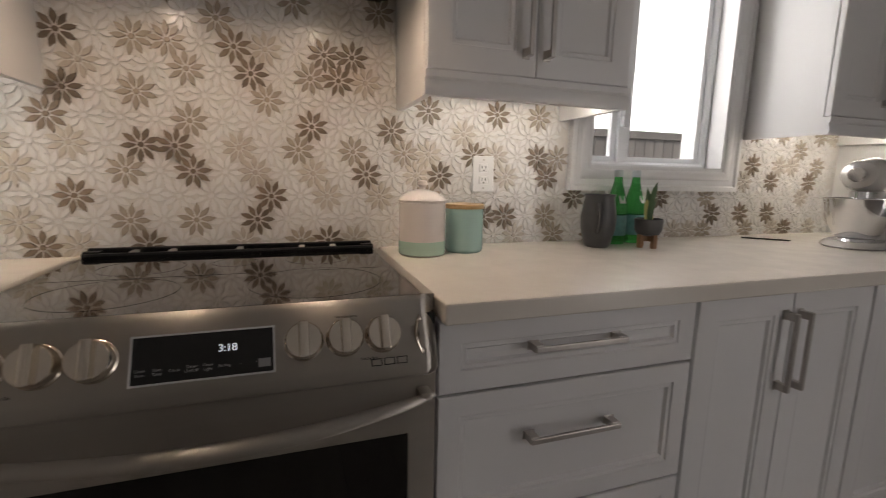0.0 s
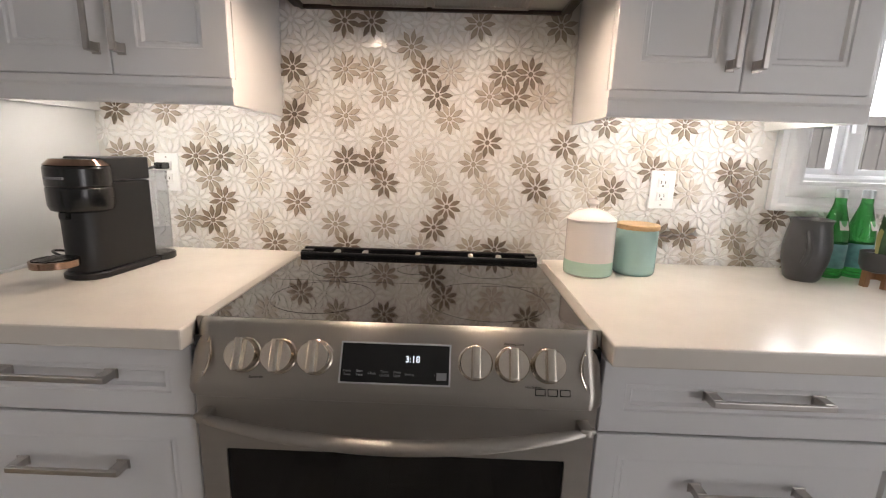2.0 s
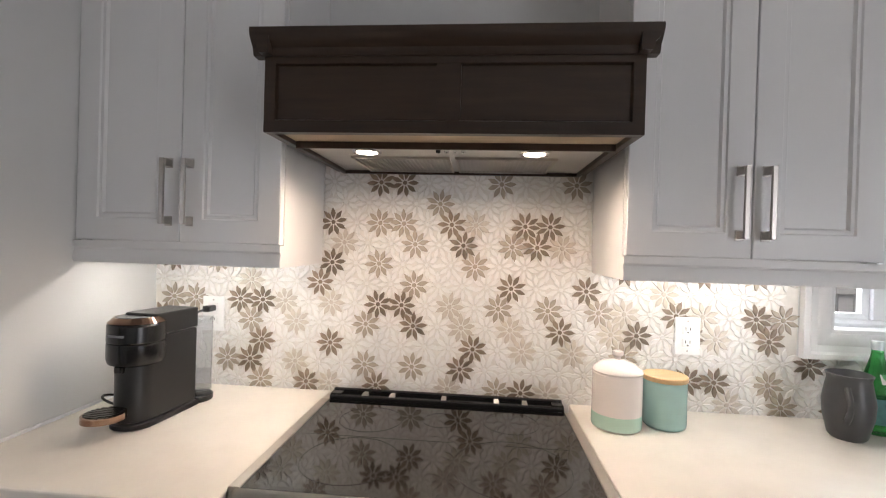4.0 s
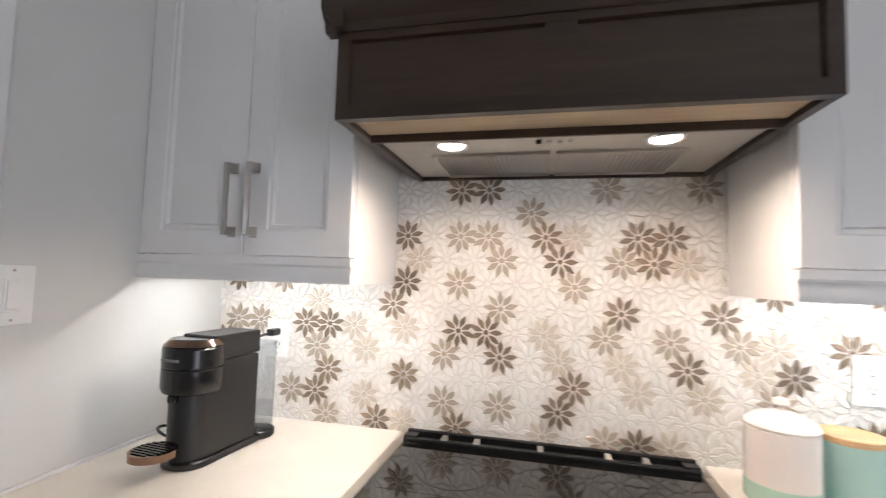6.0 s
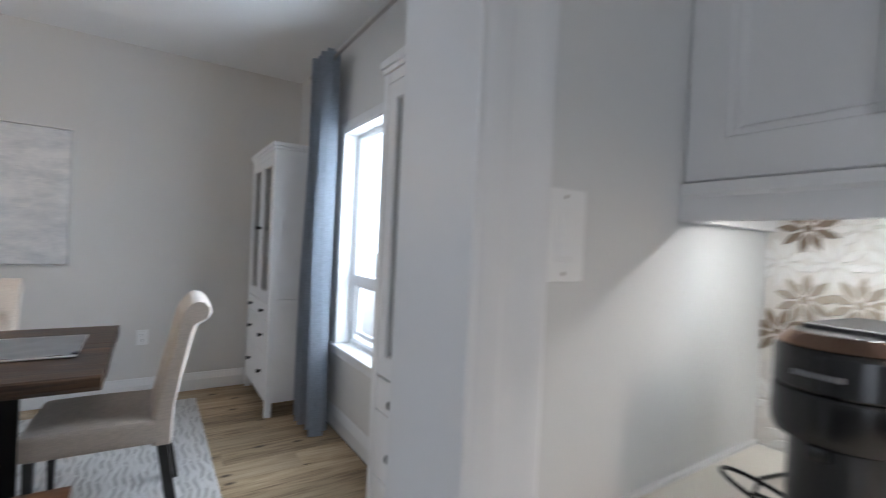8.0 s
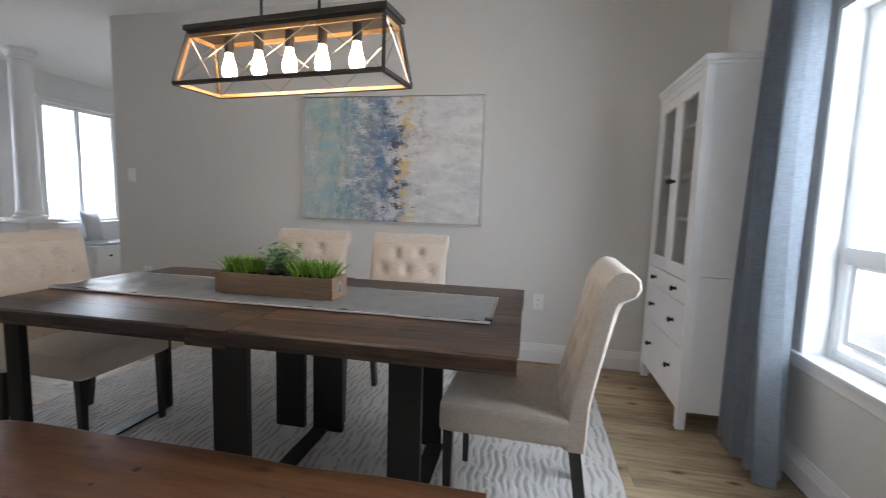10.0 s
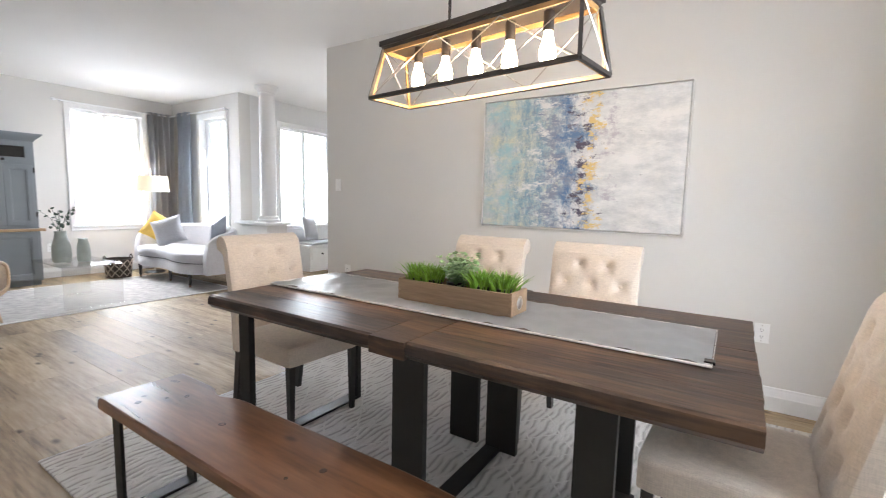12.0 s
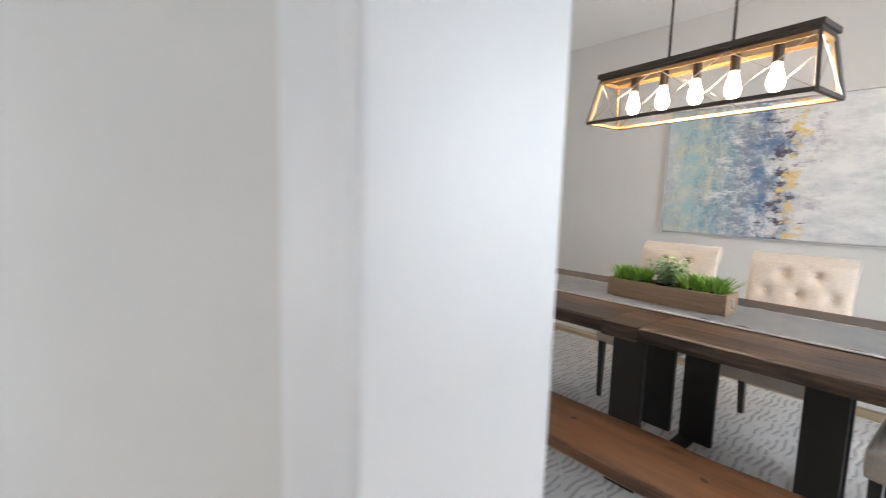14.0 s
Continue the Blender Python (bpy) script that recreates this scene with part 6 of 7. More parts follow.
def herb(seed, stems=16, height=0.13, spread=0.055):
    rnd = random.Random(seed)
    bms = []
    for _ in range(stems):
        a, r = rnd.uniform(0, 6.28), spread * math.sqrt(rnd.random())
        h = height * rnd.uniform(0.6, 1.05)
        top = Vector((r * 1.2 * math.cos(a), r * 1.2 * math.sin(a), h))
        for i in range(5):
            s = 0.35 + 0.65 * i / 4
            p = top * s
            for d in range(3):
                ang = a + d * 2.1 + i * 1.1
                l = rnd.uniform(0.013, 0.021)
                n_ = Vector((math.cos(ang), math.sin(ang), rnd.uniform(-0.3, 1.1))).normalized()
                side = n_.cross(Vector((0, 0, 1))).normalized() * l * 0.55
                b = bmesh.new()
                q = [b.verts.new(p), b.verts.new(p + n_ * l * 0.5 + side), b.verts.new(p + n_ * l), b.verts.new(p + n_ * l * 0.5 - side)]
                b.faces.new(q)
                bms.append(b)
    return join(*bms)


hp = part("liner_pot", move(lathe([(0.03, 0.036), (0.038, 0.09), (0.036, 0.092)], 20), pose(0, -0.02, 0)), M_BLACKMATTE, planter)
part("herb", move(herb(8, 70, 0.15, 0.075), pose(0, -0.012, 0.052)), M_HERB, hp)

# ---- pendant ----
M_BRONZE = plain("dark_bronze_iron", (0.050, 0.042, 0.036), 0.55, 0.15, vary=0.15, size=20, grain=0.1, grain_size=300)
pend = thing("pendant_lamp", "black iron and wood linear pendant lamp with five lit bulbs", "lamp", pose(-2.795, -0.288, 0, 0, 0, -7))
BZ, TZP = 1.615, 1.835
b0, t0 = (0.122, 0.47), (0.068, 0.445)
part("top_beam", join(bx(-0.072, 0.072, -0.45, 0.45, TZP - 0.012, TZP + 0.02, 0.002), bx(-0.082, 0.082, -0.46, 0.46, TZP + 0.0, TZP + 0.022, 0.003)), M_BRONZE, pend)
BOT = [(-b0[0], -b0[1], BZ), (b0[0], -b0[1], BZ), (b0[0], b0[1], BZ), (-b0[0], b0[1], BZ)]
TOP = [(-t0[0], -t0[1], TZP - 0.012), (t0[0], -t0[1], TZP - 0.012), (t0[0], t0[1], TZP - 0.012), (-t0[0], t0[1], TZP - 0.012)]
for i in range(4):
    a, b = BOT[i], BOT[(i + 1) % 4]
    rail = part("bottom_rail", bar(a, b, 0.014), M_BRONZE, pend)
    inn = [(p[0] * (1 - 0.010 / b0[0]), p[1] * (1 - 0.010 / b0[1]), p[2]) for p in (a, b)]
    part("inner_strip", bar(inn[0], inn[1], 0.006, 0.013), M_GOLDWOOD, rail, "honey wood inner face")
    cp = part("corner_post", bar(a, TOP[i], 0.013), M_BRONZE, pend)
    part("inner_strip", bar((a[0] * 0.93, a[1] * 0.985, a[2]), (TOP[i][0] * 0.9, TOP[i][1] * 0.985, TOP[i][2]), 0.006, 0.012), M_GOLDWOOD, cp)
    c, d = TOP[i], TOP[(i + 1) % 4]
    part("top_strip", bar((c[0] * 0.97, c[1] * 0.99, c[2] - 0.008), (d[0] * 0.97, d[1] * 0.99, d[2] - 0.008), 0.006, 0.016), M_GOLDWOOD, pend, "honey wood inner face")
M_WIRE = plain("pale_wire", (0.45, 0.42, 0.38), 0.3, 1.0)


def lerp(a, b, s):
    return tuple(p + (q - p) * s for p, q in zip(a, b))


for i, j in ((1, 2), (3, 0)):
    for k in range(3):
        a0, a1 = lerp(BOT[i], BOT[j], k / 3), lerp(BOT[i], BOT[j], (k + 1) / 3)
        c0, c1 = lerp(TOP[i], TOP[j], k / 3), lerp(TOP[i], TOP[j], (k + 1) / 3)
        part("cross_wire", tube([a0, c1], 0.0022, 6), M_WIRE, pend)
        part("cross_wire", tube([a1, c0], 0.0022, 6), M_WIRE, pend)
for i, j in ((0, 1), (2, 3)):
    part("cross_wire", tube([BOT[i], TOP[j]], 0.0022, 6), M_WIRE, pend)
    part("cross_wire", tube([BOT[j], TOP[i]], 0.0022, 6), M_WIRE, pend)
for y in (-0.135, 0.135):
    part("stem", tube([(0, y, TZP + 0.02), (0, y, CEIL - 0.02)], 0.006, 10), M_BRONZE, pend)
part("canopy", bx(-0.06, 0.06, -0.2, 0.2, CEIL - 0.025, CEIL - 0.001, 0.004), M_BRONZE, pend)
for k in range(5):
    y = -0.30 + 0.15 * k
    s = part("socket", move(cyl(0.0185, 0.065, 20, 0.002), pose(0, y, TZP - 0.077)), M_BRONZE, pend)
    part("bulb", move(lathe([(0.004, -0.108), (0.016, -0.104), (0.027, -0.088), (0.029, -0.07), (0.024, -0.045), (0.016, -0.018), (0.013, 0.0)], 24), pose(0, y, TZP - 0.077)), M_BULB, s, "lit tapered glass bulb")

# ---- living room windows, column, half wall ----
def turned(ob, m):
    ob.matrix_basis = m
    return ob


turned(wide_window("window_3", "white framed living room window", 3.72, 4.64, 0.70, 2.38, 7.3, bars=(4.18,)), pose(0, 0, 0, 0, 0, 180))
turned(wide_window("window_4", "narrow white framed living room window", -6.48, -5.78, 0.74, 2.36, 5.1, bars=(-6.13,)), pose(0, 0, 0, 0, 0, 90))
nw = wide_window("window_5", "wide white framed nook window", 5.78, 7.4, 0.72, 2.3, 5.45, bars=(6.32, 6.86))
turned(nw, pose(0, 0, 0, 0, 0, 180))
# Made-up opening, there only to house the kitchen fill light.
turned(wide_window("window_6", "added white framed opening out of view for the kitchen fill light", 0.5, 1.7, 0.06, 2.06, 2.75, sill=False, wall=0.2), pose(0, 0, 0, 0, 0, -90))
g4 = bpy.data.objects["window_4"]
for z in (1.15, 1.55, 1.95):
    part("glazing_bar", bx(-6.43, -5.83, 5.195, 5.217, z - 0.008, z + 0.008), M_VINYL, g4)

half = thing("half_wall", "painted half wall with white cap under the column", "half wall", kind="structure")
part("wall", bx(-5.17, -5.03, -5.448, -5.0, 0, 0.80), M_WALL, half)
part("cap", bx(-5.22, -4.98, -5.446, -4.98, 0.801, 0.835, 0.006), M_TRIM, half)
part("pedestal", bx(-5.26, -4.94, -4.98, -4.62, 0, 0.80, 0.003), M_WALL, half)
part("pedestal_cap", bx(-5.30, -4.90, -5.02, -4.58, 0.801, 0.84, 0.008), M_TRIM, half)
part("pedestal_base", join(bx(-5.28, -4.92, -5.0, -4.60, 0, 0.12, 0.004), bx(-5.04, -5.014, -5.44, -5.0, 0, 0.12, 0.004)), M_TRIM, half)
setting("column", move(lathe([(0.15, 0), (0.15, 0.03), (0.125, 0.05), (0.13, 0.07), (0.112, 0.09), (0.108, 0.5), (0.098, 1.66), (0.098, 1.68), (0.115, 1.70), (0.105, 1.72), (0.135, 1.76), (0.15, 1.775), (0.15, 1.81)], 32), pose(-5.1, -4.80, 0.84)), M_TRIM, "round white column on the half wall", "column")

curtain(0.0, 0.42, 0.0, 0.02, 2.46, 5, M_CURTAINGREY, "grey grommet curtain in the corner", 0.055, seed=7).matrix_basis = pose(-4.66, -7.20, 0, 0, 0, 180)
curtain(0.0, 0.42, 0.0, 0.02, 2.46, 5, M_CURTAIN, "blue-grey grommet curtain in the corner", 0.04, seed=8).matrix_basis = pose(-5.0, -6.98, 0, 0, 0, 90)
lr = thing("curtain_rod", "white metal curtain rod over the living room windows", "curtain rod")
part("rod", tube([(-3.55, -7.2, 2.43), (-5.0, -7.2, 2.43)], 0.010, 10), M_VINYL, lr)
part("rod", tube([(-5.0, -7.2, 2.43), (-5.0, -5.62, 2.43)], 0.010, 10), M_VINYL, lr)
part("finial", move(lathe([(0.006, -0.03), (0.02, -0.012), (0.02, 0.012), (0.006, 0.03)], 14), pose(-3.53, -7.2, 2.43, 0, 90, 0)), M_VINYL, lr)
part("bracket", bx(-3.63, -3.615, -7.3, -7.19, 2.42, 2.435), M_VINYL, lr)
part("bracket", bx(-5.1, -4.99, -5.7, -5.685, 2.42, 2.435), M_VINYL, lr)
outlet(pose(-3.42, -7.3, 0.42, 0, 0, 180))

# ---- hutch ----
M_HUTCH = plain("grey_painted_wood", (0.20, 0.22, 0.235), 0.42, vary=0.04, size=5, grain=0.06, grain_size=120)
M_OAKTOP = wood("oak_ledge", (0.28, 0.17, 0.09), (0.38, 0.25, 0.14), (0.46, 0.31, 0.18), 0.45, "x", 12, 0.05)


def hutch_front(parent, name, x0, x1, z0, z1, y, rail=0.06, mat=None):
    ob = part(name, panel_front(x1 - x0, z1 - z0, 0.02, rail), mat or M_HUTCH, parent)
    ob.location = (x0, y, z0)
    return ob


hut = thing("hutch", "grey painted hutch with panelled doors and an oak ledge", "cabinet", pose(-2.05, -6.76, 0, 0, 0, 180))
HWD = 1.14
part("lower_body", bx(0.0, HWD, 0.02, 0.52, 0.06, 0.69), M_HUTCH, hut)
part("plinth", bx(0.02, HWD - 0.02, 0.05, 0.50, 0, 0.06), M_HUTCH, hut)
part("ledge", bx(-0.045, HWD + 0.045, -0.03, 0.53, 0.69, 0.722, 0.005), M_OAKTOP, hut, "oak ledge")
part("upper_body", bx(0.0, HWD, 0.06, 0.52, 0.722, 1.80), M_HUTCH, hut)
cr = part("crown", rings_rect([(-0.005, HWD + 0.005, 0.05, 0.52, 0), (-0.02, HWD + 0.02, 0.03, 0.52, 0.03), (-0.06, HWD + 0.06, -0.01, 0.52, 0.065), (-0.075, HWD + 0.075, -0.02, 0.52, 0.085), (-0.075, HWD + 0.075, -0.02, 0.52, 0.095)]), M_HUTCH, hut)
for v in cr.data.vertices:
    x, y, z = v.co
    v.co = (x, z, 1.80 + y)
for a, b in ((0.03, HWD / 2 - 0.002), (HWD / 2 + 0.002, HWD - 0.03)):
    d = hutch_front(hut, "lower_door", a, b, 0.08, 0.68, 0.0, 0.06)
    part("handle", move(bx(-0.008, 0.008, -0.025, 0, -0.06, 0.06, 0.003), pose((b - a - 0.03) if a < 0.3 else 0.03, 0, 0.47)), M_IRON, d)
    for half_ in ((a, (a + b) / 2), ((a + b) / 2, b)):
        hutch_front(hut, "upper_door", half_[0] + 0.001, half_[1] - 0.001, 0.765, 1.51, 0.04, 0.05)
    part("handle", bx(HWD / 2 - 0.045 if a < 0.3 else HWD / 2 + 0.03, HWD / 2 - 0.03 if a < 0.3 else HWD / 2 + 0.045, 0.012, 0.04, 1.30, 1.45, 0.003), M_IRON, hut)
    fl = part("glazed_door", rings_rect([(a, b, 1.545, 1.785, 0.058), (a, b, 1.545, 1.785, 0.04), (a + 0.06, b - 0.06, 1.595, 1.735, 0.04), (a + 0.064, b - 0.064, 1.599, 1.731, 0.05)], True, False), M_HUTCH, hut)
    part("glass", bx(a + 0.064, b - 0.064, 0.046, 0.049, 1.599, 1.731), M_BLACKGLASS, fl, "dark reflecting glass")
    knob_part(fl, (a + b) / 2, 1.565, 0.04)
for z in (0.87, 1.42):
    for x in (0.006, HWD - 0.018):
        part("hinge", bx(x, x + 0.012, 0.03, 0.06, z, z + 0.06, 0.002), M_IRON, hut)

# ---- sofa ----
def curved_band(points, profile):
    """Sweeps a (out, z) profile along a flat path; out is to the path's right."""
    bm = bmesh.new()
    rows = []
    for i, p in enumerate(points):
        a, b = Vector(points[max(0, i - 1)]), Vector(points[min(len(points) - 1, i + 1)])
        d = (b - a).normalized()
        r = Vector((d.y, -d.x))
        rows.append([bm.verts.new((p[0] + r.x * o, p[1] + r.y * o, z(i / (len(points) - 1)) if callable(z) else z)) for o, z in profile])
    k = len(profile)
    for a, b in zip(rows, rows[1:]):
        for i in range(k):
            bm.faces.new((a[i], a[(i + 1) % k], b[(i + 1) % k], b[i]))
    bm.faces.new(rows[0])
    bm.faces.new(rows[-1][::-1])
    return bm


def kidney(scale=1.0, inset=0.0, seg=64):
    """A curved seat outline: x is the front, y runs along the sofa."""
    out = []
    for i in range(seg):
        a = 2 * math.pi * i / seg
        y = 0.90 * math.copysign(abs(math.sin(a)) ** 0.6, math.sin(a))
        x = 0.41 * math.copysign(abs(math.cos(a)) ** 0.6, math.cos(a))
        if x > 0:
            x -= 0.10 * math.exp(-((y + 0.05) / 0.35) ** 2)
        out.append((x * (1 - inset), y * (1 - inset * 0.5)))
    return out


def slab(outline, z0, z1, r=0.03):
    bm = bmesh.new()
    rows = []
    cx = sum(p[0] for p in outline) / len(outline)
    cy = sum(p[1] for p in outline) / len(outline)
    for k, z in ((1 - r * 1.2, z0), (1, z0 + r), (1, z1 - r), (1 - r * 0.5, z1 - r * 0.35), (1 - r * 1.6, z1), (0.6, z1 + r * 0.25), (0.25, z1 + r * 0.35)):
        rows.append([bm.verts.new((cx + (x - cx) * k, cy + (y - cy) * k, z)) for x, y in outline])
    c = len(outline)
    for a, b in zip(rows, rows[1:]):
        for i in range(c):
            bm.faces.new((a[i], a[(i + 1) % c], b[(i + 1) % c], b[i]))
    bm.faces.new(rows[0])
    bm.faces.new(rows[-1])
    return bm


sofa = thing("sofa", "pale grey velvet curved sofa with dark tapered legs", "sofa", pose(-4.49, -5.76, 0.0))
part("base", slab(kidney(), 0.19, 0.33, 0.03), M_SOFA, sofa)
part("piping", tube([(x, y, 0.332) for x, y in kidney(inset=0.01)], 0.005, 6, True), plain("dark_piping", (0.12, 0.12, 0.13), 0.8), sofa)
part("seat_cushion", move(slab(kidney(inset=0.04), 0.332, 0.455, 0.035), pose(0.02, 0, 0)), M_SOFA, sofa)
arc = [(-0.02 + 0.37 * -math.sin(math.pi * s) ** 0.6 if 0 < s < 1 else -0.02, -0.93 + 1.86 * s) for s in [i / 40 for i in range(41)]]
arc = [(0.27, -0.90), (0.24, -0.905), (0.18, -0.92), (0.09, -0.93)] + arc[1:-1] + [(0.09, 0.93), (0.18, 0.92), (0.24, 0.905), (0.27, 0.90)]


def arm_height(s):
    return 0.44 + 0.30 * min(1.0, math.sin(math.pi * s) / 0.32) ** 0.5 + 0.03 * math.sin(math.pi * s)


part("backrest", curved_band(arc, [(-0.055, 0.2), (-0.06, lambda s: arm_height(s) - 0.04), (-0.035, arm_height), (0.02, lambda s: arm_height(s) + 0.005), (0.05, lambda s: arm_height(s) - 0.03), (0.055, 0.2)]), M_SOFA, sofa)
for x, y in ((0.28, 0.56), (0.21, -0.08), (0.31, -0.72), (-0.23, 0.79), (-0.22, -0.7)):
    leg = part("leg", move(lathe([(0.012, 0.0085), (0.016, 0.04), (0.024, 0.195)], 14), pose(x, y, 0)), M_DARKLEG, sofa)
    part("ferrule", move(lathe([(0.0125, 0.0082), (0.0165, 0.035), (0.0168, 0.035)], 14), pose(x, y, 0)), M_COPPER, leg)


def cushion(at, size, material, label):
    bm = bmesh.new()
    k = 14
    sides = []
    for s in (1, -1):
        g = []
        for i in range(k + 1):
            row = []
            for j in range(k + 1):
                u, v = -1 + 2 * i / k, -1 + 2 * j / k
                pin = 1 - 0.09 * (1 - u * u) - 0.0
                pin2 = 1 - 0.09 * (1 - v * v)
                t_ = 0.26 * ((1 - u ** 4) * (1 - v ** 4)) ** 0.6
                row.append(bm.verts.new((size / 2 * u * pin2, s * size * t_ * 0.55, size / 2 * v * pin)))
            g.append(row)
        for i in range(k):
            for j in range(k):
                q = (g[i][j], g[i + 1][j], g[i + 1][j + 1], g[i][j + 1])
                bm.faces.new(q if s < 0 else q[::-1])
    bmesh.ops.remove_doubles(bm, verts=bm.verts[:], dist=0.0005)
    return solid("cushion", bm, material, label, "cushion", at, "sofa cushions")


cushion(pose(-4.43, -6.43, 0.70, -14, 32, 148), 0.38, M_YELLOW, "mustard yellow cushion on the sofa")
cushion(pose(-4.42, -6.14, 0.67, -16, -18, 140), 0.40, M_CUSHION, "pale grey cushion on the sofa")
cushion(pose(-4.56, -5.13, 0.70, -16, 20, 30), 0.38, M_CUSHIONDK, "blue-grey cushion on the sofa")

# ---- floor lamp ----
fl = thing("floor_lamp", "floor lamp with a lit white drum shade behind the sofa", "lamp", pose(-4.52, -6.82, 0))
part("base", lathe([(0.13, 0), (0.135, 0.008), (0.12, 0.018), (0.02, 0.026)], 32), M_IRON, fl)
part("pole", tube([(0, 0, 0.02), (0, 0, 1.45)], 0.010, 10), M_NICKEL, fl)
M_SHADE = cloth("cream_shade", (0.80, 0.70, 0.55), 500, 0.04, 0.9)
sb = M_SHADE.node_tree.nodes["Principled BSDF"]
sb.inputs["Emission Color"].default_value, sb.inputs["Emission Strength"].default_value = (1.0, 0.74, 0.45, 1), 0.2
part("shade", lathe([(0.235, 1.225), (0.236, 1.225), (0.222, 1.455), (0.219, 1.455), (0.232, 1.227)], 40, cap=False), M_SHADE, fl, "lit cream drum shade").visible_shadow = False
part("finial", lathe([(0.006, 1.45), (0.006, 1.49), (0.014, 1.505), (0.012, 1.53), (0.004, 1.56)], 14), M_CHROME, fl)
part("bulb", move(lathe([(0.01, 0), (0.03, 0.03), (0.03, 0.06), (0.012, 0.09)], 16), pose(0, 0, 1.30)), M_BULB, fl)

# ---- rug, coffee table, vases, basket ----
M_VRUG = plain("faded_pattern_rug", (0.43, 0.41, 0.395), 0.95, vary=0.2, size=14, grain=0.6, grain_size=180)
lrug = thing("living_rug", "faded grey patterned rug with a pale border", "rug", pose(-3.15, -5.66, 0.0005))
part("field", bx(-1.36, 1.36, -0.85, 0.85, 0.0, 0.008, 0.002), M_VRUG, lrug)
M_RUGEDGE = cloth("pale_rug_edge", (0.62, 0.60, 0.58), 400)
bo = part("border", rings_rect([(-1.40, 1.40, -0.89, 0.89, 0.0), (-1.40, 1.40, -0.89, 0.89, 0.0075), (-1.361, 1.361, -0.851, 0.851, 0.0075), (-1.361, 1.361, -0.851, 0.851, 0.0)], False, False), M_RUGEDGE, lrug)
for v in bo.data.vertices:
    x, y, z = v.co
    v.co = (x, z, y)
tbl = thing("coffee_table", "clear glass waterfall coffee table", "table", pose(-3.10, -5.36, 0.009))
part("glass_top", bx(-0.26, 0.26, -0.44, 0.44, 0.425, 0.437, 0.003), M_CABGLASS, tbl)
for y in (-0.44, 0.428):
    part("glass_leg", bx(-0.26, 0.26, y, y + 0.012, 0, 0.4245, 0.002), M_CABGLASS, tbl)
M_VASE = plain("celadon_glaze", (0.42, 0.47, 0.44), 0.3, vary=0.12, size=12)
v1 = thing("vase", "tall pale green vase with eucalyptus stems", "vase", pose(-2.96, -5.30, 0.447), "coffee table vases")
part("vase", lathe([(0.06, 0), (0.075, 0.01), (0.085, 0.08), (0.08, 0.18), (0.055, 0.27), (0.048, 0.31), (0.056, 0.335), (0.05, 0.335), (0.042, 0.30), (0, 0.29)], 28, cap=False), M_VASE, v1)
rnd = random.Random(21)
M_EUC = plain("eucalyptus_leaf", (0.07, 0.11, 0.08), 0.5, vary=0.25, size=30)
for i in range(6):
    a = i * 1.05 + 0.3
    r = 0.05 + 0.13 * rnd.random()
    h = 0.40 + 0.18 * rnd.random()
    pts = [(0, 0, 0.28), (r * 0.4 * math.cos(a), r * 0.4 * math.sin(a), 0.28 + (h - 0.2) * 0.6), (r * math.cos(a), r * math.sin(a), h + 0.05)]
    st = part("stem", tube(pts, 0.002, 5), M_EUC, v1)
    for j in range(7):
        s = 0.35 + 0.65 * j / 6
        p = Vector(pts[0]).lerp(Vector(pts[2]), s) + Vector((0.02 * math.cos(j * 2.4), 0.02 * math.sin(j * 2.4), 0))
        part("leaf", move(lathe([(0.0, -0.001), (0.018, 0.0), (0.0, 0.001)], 9, 1.0, 0.85, cap=False), pose(*p, rnd.uniform(-60, 60), rnd.uniform(-60, 60), rnd.uniform(0, 180))), M_EUC, st)
v2 = thing("vase", "narrow pale green vase on the glass table", "vase", pose(-3.14, -5.27, 0.447), "coffee table vases")
part("vase", lathe([(0.05, 0), (0.058, 0.01), (0.062, 0.08), (0.055, 0.17), (0.04, 0.235), (0.044, 0.25), (0.038, 0.25), (0.034, 0.22), (0, 0.2)], 28, cap=False), M_VASE, v2)
M_BASKET = plain("dark_wicker", (0.045, 0.03, 0.022), 0.6, vary=0.2, size=60, grain=0.4, grain_size=250)
M_LATTICE = plain("cream_wicker_lattice", (0.50, 0.43, 0.35), 0.7, vary=0.1, size=60)
bk = thing("basket", "dark wicker basket with a cream lattice pattern", "basket", pose(-4.0, -6.72, 0))
part("shell", lathe([(0.14, 0), (0.15, 0.006), (0.165, 0.26), (0.17, 0.27), (0.16, 0.27), (0.14, 0.02), (0, 0.018)], 32, cap=False), M_BASKET, bk)
for d in (1, -1):
    for i in range(10):
        part("lattice", tube([((0.152 + 0.015 * s) * math.cos(i * 0.628 + d * s * 1.25), (0.152 + 0.015 * s) * math.sin(i * 0.628 + d * s * 1.25), 0.02 + 0.235 * s) for s in [q / 8 for q in range(9)]], 0.006, 5), M_LATTICE, bk)
for d in (1, -1):
    part("handle", tube([(d * 0.165 + 0.0, -0.05 + 0.1 * q / 8, 0.265 + 0.05 * math.sin(math.pi * q / 8)) for q in range(9)], 0.008, 6), M_BASKET, bk)

# ---- armchair ----
ac = thing("armchair", "black velvet shell armchair with cane arms and ash legs", "armchair", pose(-1.97, -4.78, 0.0, 0, 0, 138))
